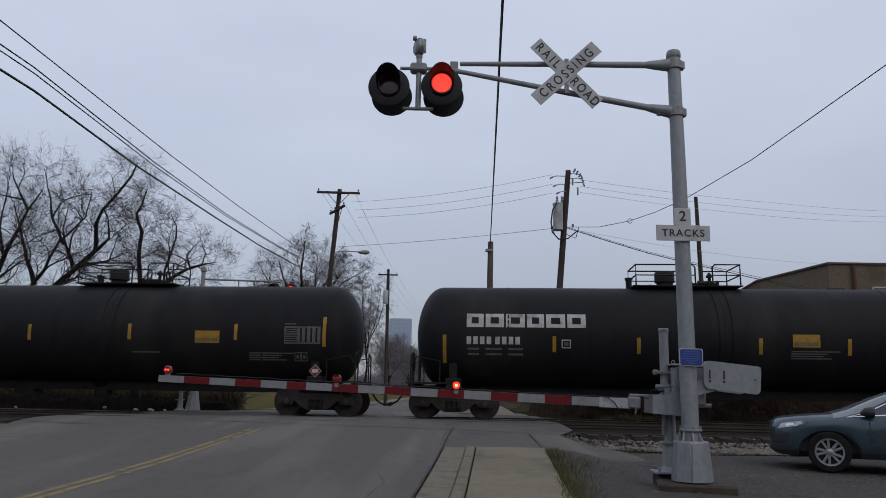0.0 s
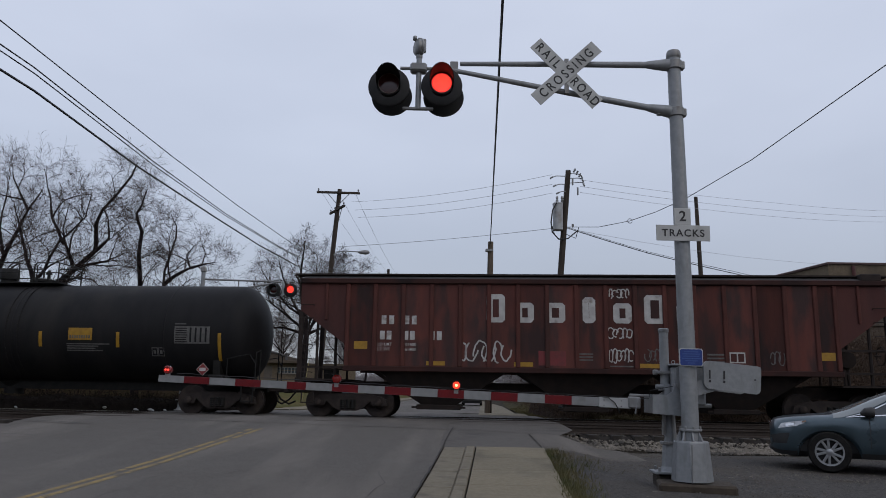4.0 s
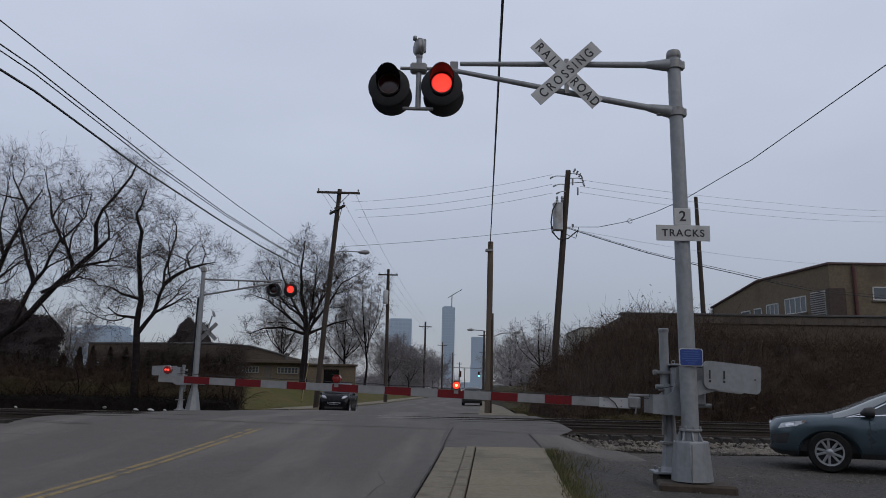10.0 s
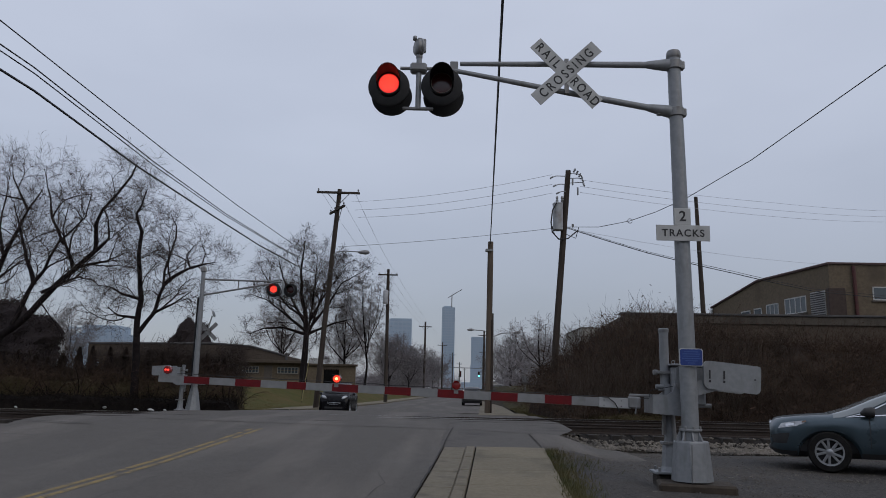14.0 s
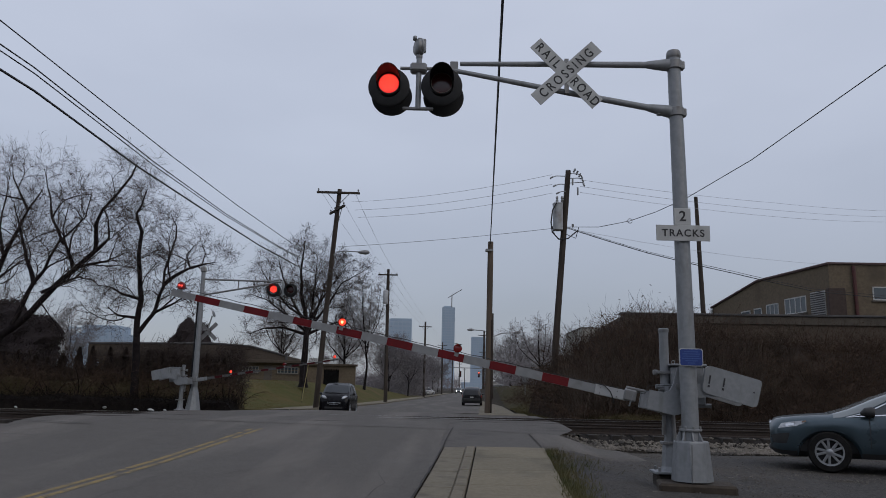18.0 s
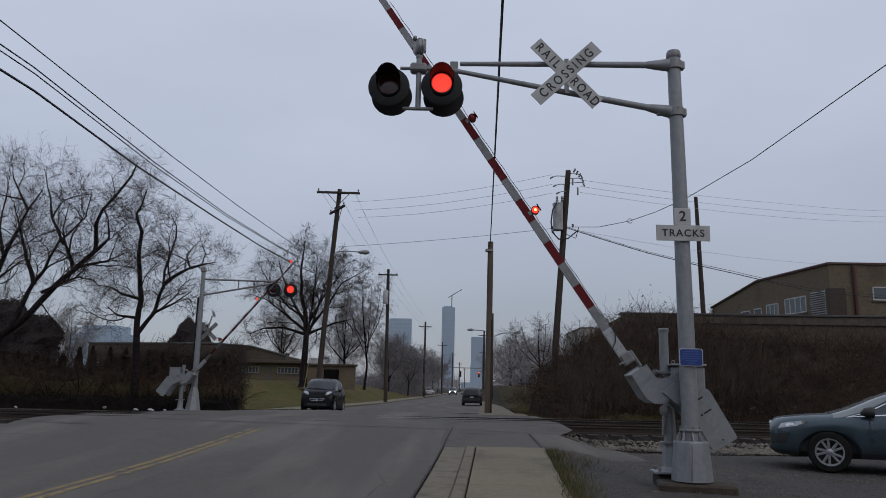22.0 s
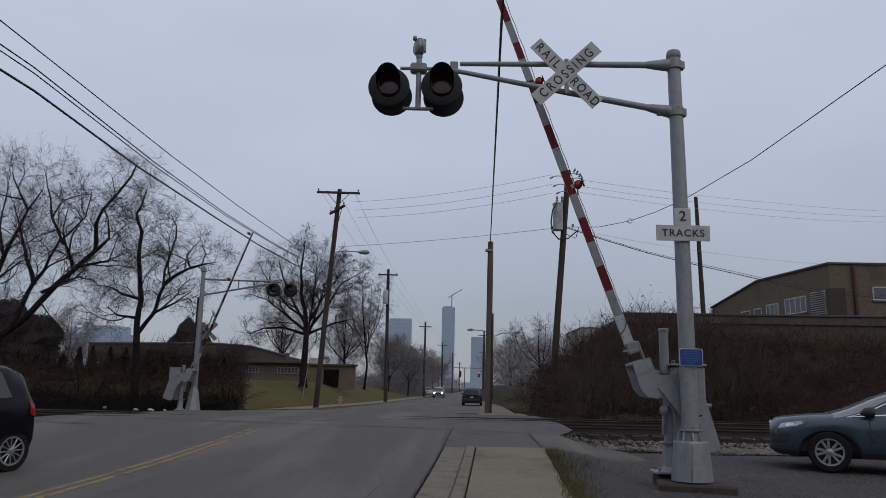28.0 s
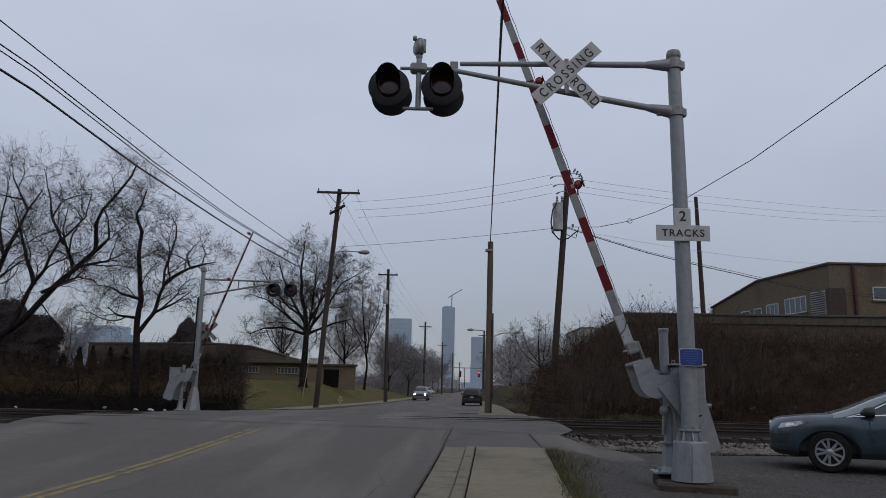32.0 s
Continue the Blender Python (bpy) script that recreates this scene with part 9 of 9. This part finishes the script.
brush("brush_screen", "tall tangled red-brown winter shrubs along the fence", [((-24.5, -9.8), (36.6, 38.4), lambda x, y: 2.2), ((-24.5, -9.8), (36.8, 38.4), lambda x, y: 2.75), ((-17.0, -9.8), (36.6, 38.6), lambda x, y: 2.7 + 0.3 * math.sin(2.3 * x)), ((-15.0, -9.8), (36.6, 38.6), lambda x, y: 3.0 + 0.3 * math.sin(1.7 * x))], 79, 10500, mound(-30, -10.0, 37.2, 39.0, lambda x, y: 2.05, 9.0), 0, mat("red_brown_shoots", (0.03, 0.02, 0.016), 0.95, 0, (0.05, 0.033, 0.026), 1.0), (0.35, 0.95), (0.007, 0.016))
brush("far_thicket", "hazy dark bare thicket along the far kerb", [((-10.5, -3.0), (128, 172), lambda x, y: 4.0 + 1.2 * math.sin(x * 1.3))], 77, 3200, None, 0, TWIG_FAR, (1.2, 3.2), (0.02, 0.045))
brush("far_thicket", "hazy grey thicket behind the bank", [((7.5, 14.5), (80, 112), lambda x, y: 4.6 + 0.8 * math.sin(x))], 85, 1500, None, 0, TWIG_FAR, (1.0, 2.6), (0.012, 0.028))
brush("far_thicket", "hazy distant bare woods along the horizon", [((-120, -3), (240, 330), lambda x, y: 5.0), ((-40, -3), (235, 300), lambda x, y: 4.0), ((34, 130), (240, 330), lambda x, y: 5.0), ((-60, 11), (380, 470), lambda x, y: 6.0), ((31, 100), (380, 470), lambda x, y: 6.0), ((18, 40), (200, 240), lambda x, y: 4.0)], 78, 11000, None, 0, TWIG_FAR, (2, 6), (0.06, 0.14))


def round_evergreen(x, y, z, w, h, seed, label):
    rg = random.Random(seed)
    t = thing("evergreen", pose(x, y, z), label, "evergreen", "evergreens")
    part("trunk", G().tube([(0, 0, 0), (0, 0, h * 0.6)], [0.2, 0.08], 6), BARK, t)
    g = G()
    for _ in range(30000):
        v = Vector((rg.gauss(0, 1), rg.gauss(0, 1), rg.gauss(0, 1))).normalized() * rg.uniform(0.88, 1.02)
        k_ = 0.85 + 0.3 * noise.noise((v.x * 2.2, v.y * 2.2, v.z * 2.2 + seed))
        p_ = Vector((v.x * w * k_, v.y * w * k_, h * 0.55 + v.z * h * 0.48 * k_))
        s_ = rg.uniform(0.035, 0.095)
        a = Vector((rg.gauss(0, 1), rg.gauss(0, 1), rg.gauss(0.6, 1))).normalized()
        b = a.orthogonal().normalized()
        g.add([p_ - a * s_, p_ - b * s_ * 0.5, p_ + a * s_, p_ + b * s_ * 0.5], [(0, 1, 2, 3)])
    def mass(a, b):
        """The dense inside of the crown, lumpy."""
        v = Vector((math.cos(a) * math.cos(b), math.sin(a) * math.cos(b), math.sin(b)))
        k_ = 0.95 * (0.85 + 0.3 * noise.noise((v.x * 2.2, v.y * 2.2, v.z * 2.2 + seed)) + 0.12 * noise.noise((v.x * 7, v.y * 7, v.z * 7)))
        return (v.x * w * k_, v.y * w * k_, h * 0.55 + v.z * h * 0.48 * k_)
    g.grid(mass, [math.pi * k / 16 for k in range(33)], [math.pi * (k / 16 - 0.5) for k in range(17)])
    part("needles", g, EVERGREEN_BROWN, t, kind="stuff")


round_evergreen(-31.2, 93, 1.0, 2.9, 8.3, 7, "dark rounded evergreen behind the low building")
round_evergreen(-26.4, 44, 0.0, 4.1, 6.1, 8, "large dark evergreen mass by the tracks")
round_evergreen(-31.5, 43, 0.0, 4.0, 6.0, 9, "large dark evergreen mass by the tracks")


# ragged grass beside the footpath and on the lawn
g, rg = G(), random.Random(5)
for _ in range(3000):
    y = 9.0 + 5.5 * rg.random() ** 1.15
    x = xc(y) + HW + 1.93 + 0.017 * (y - 9.4) - 0.12 * (1 - smooth01(y, 9.5, 12.8)) * rg.random() + abs(rg.gauss(0, 0.155)) * (1.2 - 0.6 * noise.noise((y * 1.4, 3.0, 0))) + (0.7 * rg.random() if 12.2 < y < 14 and rg.random() < 0.3 else 0)
    h = 0.025 + 0.12 * rg.random() ** 1.8
    a = rg.uniform(0, 6.28)
    z = gz(x, y) - 0.02
    dx, dy = math.cos(a) * 0.006, math.sin(a) * 0.006
    lx, ly = rg.gauss(0, 0.05), rg.gauss(0, 0.05)
    g.add([(x - dx, y - dy, z), (x + dx, y + dy, z), (x + lx, y + ly, z + h)], [(0, 1, 2)])
ob = part("grass_tufts", g, mat("faded_green_grass", (0.058, 0.066, 0.022), 0.9, 0, (0.125, 0.103, 0.05), 1.6, spec=0.2), kind="stuff")
tagged(ob, "ragged faded grass along the footpath edge", "grass")
# short rough tufts over the near part of the lawn
g = G()
for _ in range(22000):
    y = 36.8 + 26 * rg.random() ** 1.4
    x = xc(y) - HW - 1.9 - 13 * rg.random()
    if noise.noise((x * 0.5, y * 0.35, 2.0)) < rg.uniform(-0.6, 0.3):
        continue
    a, h, z = rg.uniform(0, 6.28), rg.uniform(0.03, 0.09), gz(x, y) + 0.01
    dx, dy = math.cos(a) * 0.012, math.sin(a) * 0.012
    g.add([(x - dx, y - dy, z), (x + dx, y + dy, z), (x + rg.gauss(0, 0.06), y + rg.gauss(0, 0.06), z + h)], [(0, 1, 2)])
ob = part("lawn_tufts", g, mat("rough_lawn_blades", (0.085, 0.076, 0.02), 0.95, 0, (0.11, 0.083, 0.03), 0.5, (0.066, 0.074, 0.014), 0.3, spec=0.15), kind="stuff")
tagged(ob, "rough uncut tufts on the winter lawn", "grass")
# scattered litter by the far track
for k, (x, y, e) in enumerate(((-11.49, 28.7, 0.8), (-10.93, 28.7, 0.9), (-10.4, 28.7, 0.6), (-16.04, 28.7, 0.7), (-7.4, 37.5, 0.9), (-14.1, 31.9, 0.9))):
    l_ = part("litter", G().lathe([(0.05, -0.03), (0.11, 0.0), (0.07, 0.045), (0.02, 0.06)], 7, pose(x, y, max(gz(x, y), prof(y) - 0.1) + 0.05, 10 * k, 8, 30 * k) @ Matrix.Diagonal((1.3 * e, 0.7 * e, e, 1))), SIGN_WHITE)
    tagged(l_, "scrap of pale litter on the ground", "litter", "litter")


# ---- what moves ----
def train_way(t):
    """How far the train has rolled to the left."""
    if t <= 10:
        return 5.82 * t - 0.0482 * t * t
    return 5.82 * 10 - 4.82 + 4.856 * (t - 10)


def beat(k):
    """When the k-th half beat of the flashers begins; the relay is not quite even."""
    return FIRST + k * HALF + {0: -0.1, 15: 0.11, 26: 0.1, 30: -0.07, 25: 0.08}.get(k, 0.0)


def motions():
    turn = pose(0, 0, 0, 0, 0, -4.2) @ pose(0, 0, 0, 0, -0.34, 0)
    for car, s0 in TRAIN:
        rows = []
        for k in range(0, 65):
            t = k / 2
            s = s0 - train_way(t)
            rows.append((t, Matrix.Translation(tp(s, 0.0)) @ turn))
        walk(car, rows)
    for ob, (x, y, z) in WHEELSETS:
        walk(ob, [(k / 10, pose(x, y, z) @ Matrix.Rotation(-train_way(k / 10) / WHEEL_R, 4, "Y")) for k in range(0, 321)])
    # near and far gate arms rise
    lift = ((0, 0), (17.05, 0), (17.25, 0.9), (17.5, 3.3), (18, 9.8), (18.5, 15.6), (19, 21.0), (19.5, 26.6), (20, 32.2), (20.5, 37.7), (21, 43.3), (21.5, 49.0), (22, 54.7), (22.5, 60.6), (23, 66.0), (23.3, 68.1), (23.6, 68.8), (24, 68.6), (24.4, 68.8), (32, 68.8))
    walk(GATE_ARM, [(t, pose(0.05, 0, 0.226) @ pose(0, 0, 0, 0, 1.87 + a, 0) @ pose(-0.05, 0, -0.237)) for t, a in lift])
    flift = ((0, -1.0), (17.0, -1.0), (17.2, 1.0), (17.5, 4.2), (18, 9.2), (18.5, 14.2), (19, 19.4), (19.5, 24.8), (20, 29.8), (20.5, 35.4), (21, 40), (21.5, 45), (22, 50), (22.5, 55), (23, 60), (23.5, 65), (24, 68), (24.5, 70), (32, 70))
    walk(FGATE_ARM, [(t, pose(0, 0, 0.154) @ pose(0, 0, 0, 0, a, 0) @ pose(0, 0, -0.165)) for t, a in flift])
    # flashing: each roundel shows its lit face for half the beat and its dark one for the other
    for ob, phase, (x, y, z) in FLASH:
        spans, k = [], -2
        while beat(k) < 24.4:
            a, b = beat(k), min(beat(k + 1), 24.3)
            if ob in DIM_OFF:   # the near lamps falter
                a += {10: 0.45, 0: 0.2}.get(k, 0.0)
                out = k in (9, 20)
            elif ob in FAR_OFF:   # so do the far ones
                b = {12: 10.1, 14: 11.93}.get(k, b)
                out = k in (13, 24)
            else:   # the small gate lamps overlap a little now and then
                out = False
                a -= {15: 0.22}.get(k, 0.0)
                b += {-1: 0.2}.get(k, 0.0)
            if phase is not None and (k % 2) == phase and not out:
                spans.append((a, b))
            k += 1
        if phase is None:   # the lamp at the far tip burns on until the arm is up
            spans = [(-1.0, 24.3)]
        rows = []
        lit = any(a <= 0 < b for a, b in spans)
        rows.append((0, 0 if lit else 180))
        for a, b in spans:
            if a > 0:
                rows += [(a - 0.034, 180), (a, 120), (a + 0.034, 60), (a + 0.067, 0)]
            rows += [(b - 0.034, 0), (b, 60), (b + 0.034, 120), (b + 0.067, 180)]
        rows.append((32, 180))
        rows = [r for i, r in enumerate(rows) if i == 0 or frame(r[0]) > frame(rows[i - 1][0])]
        walk(ob, [(t, pose(x, y, z, 0, 0, r)) for t, r in rows])

    # the far traffic signal goes from green through amber to red
    for ob, (x, y, z), on, off in STREET_LAMPS:
        rows = [(0, 0 if on <= 0 else 180)]
        for t, (r0, r1) in ((on, (180, 0)), (off, (0, 180))):
            if 0 < t < 32:
                rows += [(t + k / 30, r0 + (r1 - r0) * k / 3) for k in range(4)]
        rows.append((32, rows[-1][1]))
        walk(ob, [(t, pose(x, y, z, 0, 0, r)) for t, r in rows])

    # the small car waits, pulls off and turns away past the camera
    way = ((0, -5.04, 37.8, 266.9), (20.2, -5.04, 37.8, 266.9), (20.8, -5.14, 37.0, 266.9), (21.2, -5.22, 36.3, 266.5), (21.6, -5.25, 35.4, 266), (22, -5.3, 34.5, 265.5), (22.5, -5.37, 33.1, 265), (23, -5.41, 31.5, 265), (23.5, -5.45, 29.6, 265.5), (24, -5.48, 27.6, 266), (24.5, -5.4, 25.4, 266.5), (25, -5.22, 22.6, 266.5), (25.5, -5.06, 19.4, 266), (26.5, -5.5, 15.4, 262), (27.5, -6.29, 11.85, 252), (28.0, -6.97, 10.1, 249), (28.5, -7.72, 8.4, 246), (29.5, -9.5, 5.0, 243), (32, -14, -3.5, 242))
    rows = []
    for t, x, y, a in way:
        zf, zr = prof(y - 0.93), prof(y + 0.93)
        side = -0.012 * 2.0 * (1 - smooth01(y, 14, 19))
        rows.append((t, pose(x, y, (zf + zr) / 2 + side + 0.004, 0, 0, a) @ pose(0, 0, 0, 0, math.degrees(math.atan2(zr - zf, 1.86)), 0)))
    walk(CITY, rows)
    rows = [(0, 180)]   # its indicator blinks as it pulls off
    for k in range(15):
        a, b = 22.13 + 0.68 * k, 22.47 + 0.68 * k
        rows += [(a, 180), (a + 0.034, 120), (a + 0.067, 60), (a + 0.1, 0), (b - 0.1, 0), (b - 0.067, 60), (b - 0.034, 120), (b, 180)]
    walk(BLINKER, [(t, BLINK_AT @ pose(0, 0, 0, r, 0, 0)) for t, r in rows + [(32, 180)]])
    roll(SMART_WHEELS, [(t, x, y) for t, x, y, a in way], 20.2)
    far = ((0, 13.9, 420), (17, 6.2, 238), (20, 4.4, 203), (23, 2.5, 170), (25, 1.5, 151), (28, -0.2, 128), (30, -1.45, 110), (32, -2.35, 95))
    walk(ONCOMING, [(t, pose(x, y, prof(y), 0, 0, 266.9)) for t, x, y in far])
    roll(ONCOMING_WHEELS, far, 0)


def roll(wheels, way, start):
    """Turns a car's wheels by the way that the car has gone, with a row for each thirtieth of a second while it drives."""
    ts = [w[0] for w in way]
    gone = [0.0]
    for a, b in zip(way, way[1:]):
        gone.append(gone[-1] + math.hypot(b[1] - a[1], b[2] - a[2]))
    for ob, (x, y, z), r in wheels:
        times = [0] + [start + k / 30 for k in range(1, int((32 - start) * 30) + 1)]
        rows = [(t, pose(x, y, z) @ Matrix.Rotation(lerp(t, ts, gone) / r, 4, "Y")) for t in times]
        walk(ob, [rw for i, rw in enumerate(rows) if i == 0 or frame(rw[0]) > frame(rows[i - 1][0])])


DIM_OFF = {FLASH[0][0], FLASH[1][0]}
FAR_OFF = {rec[0] for rec in FLASH if rec[0].parent.parent == FS}
motions()
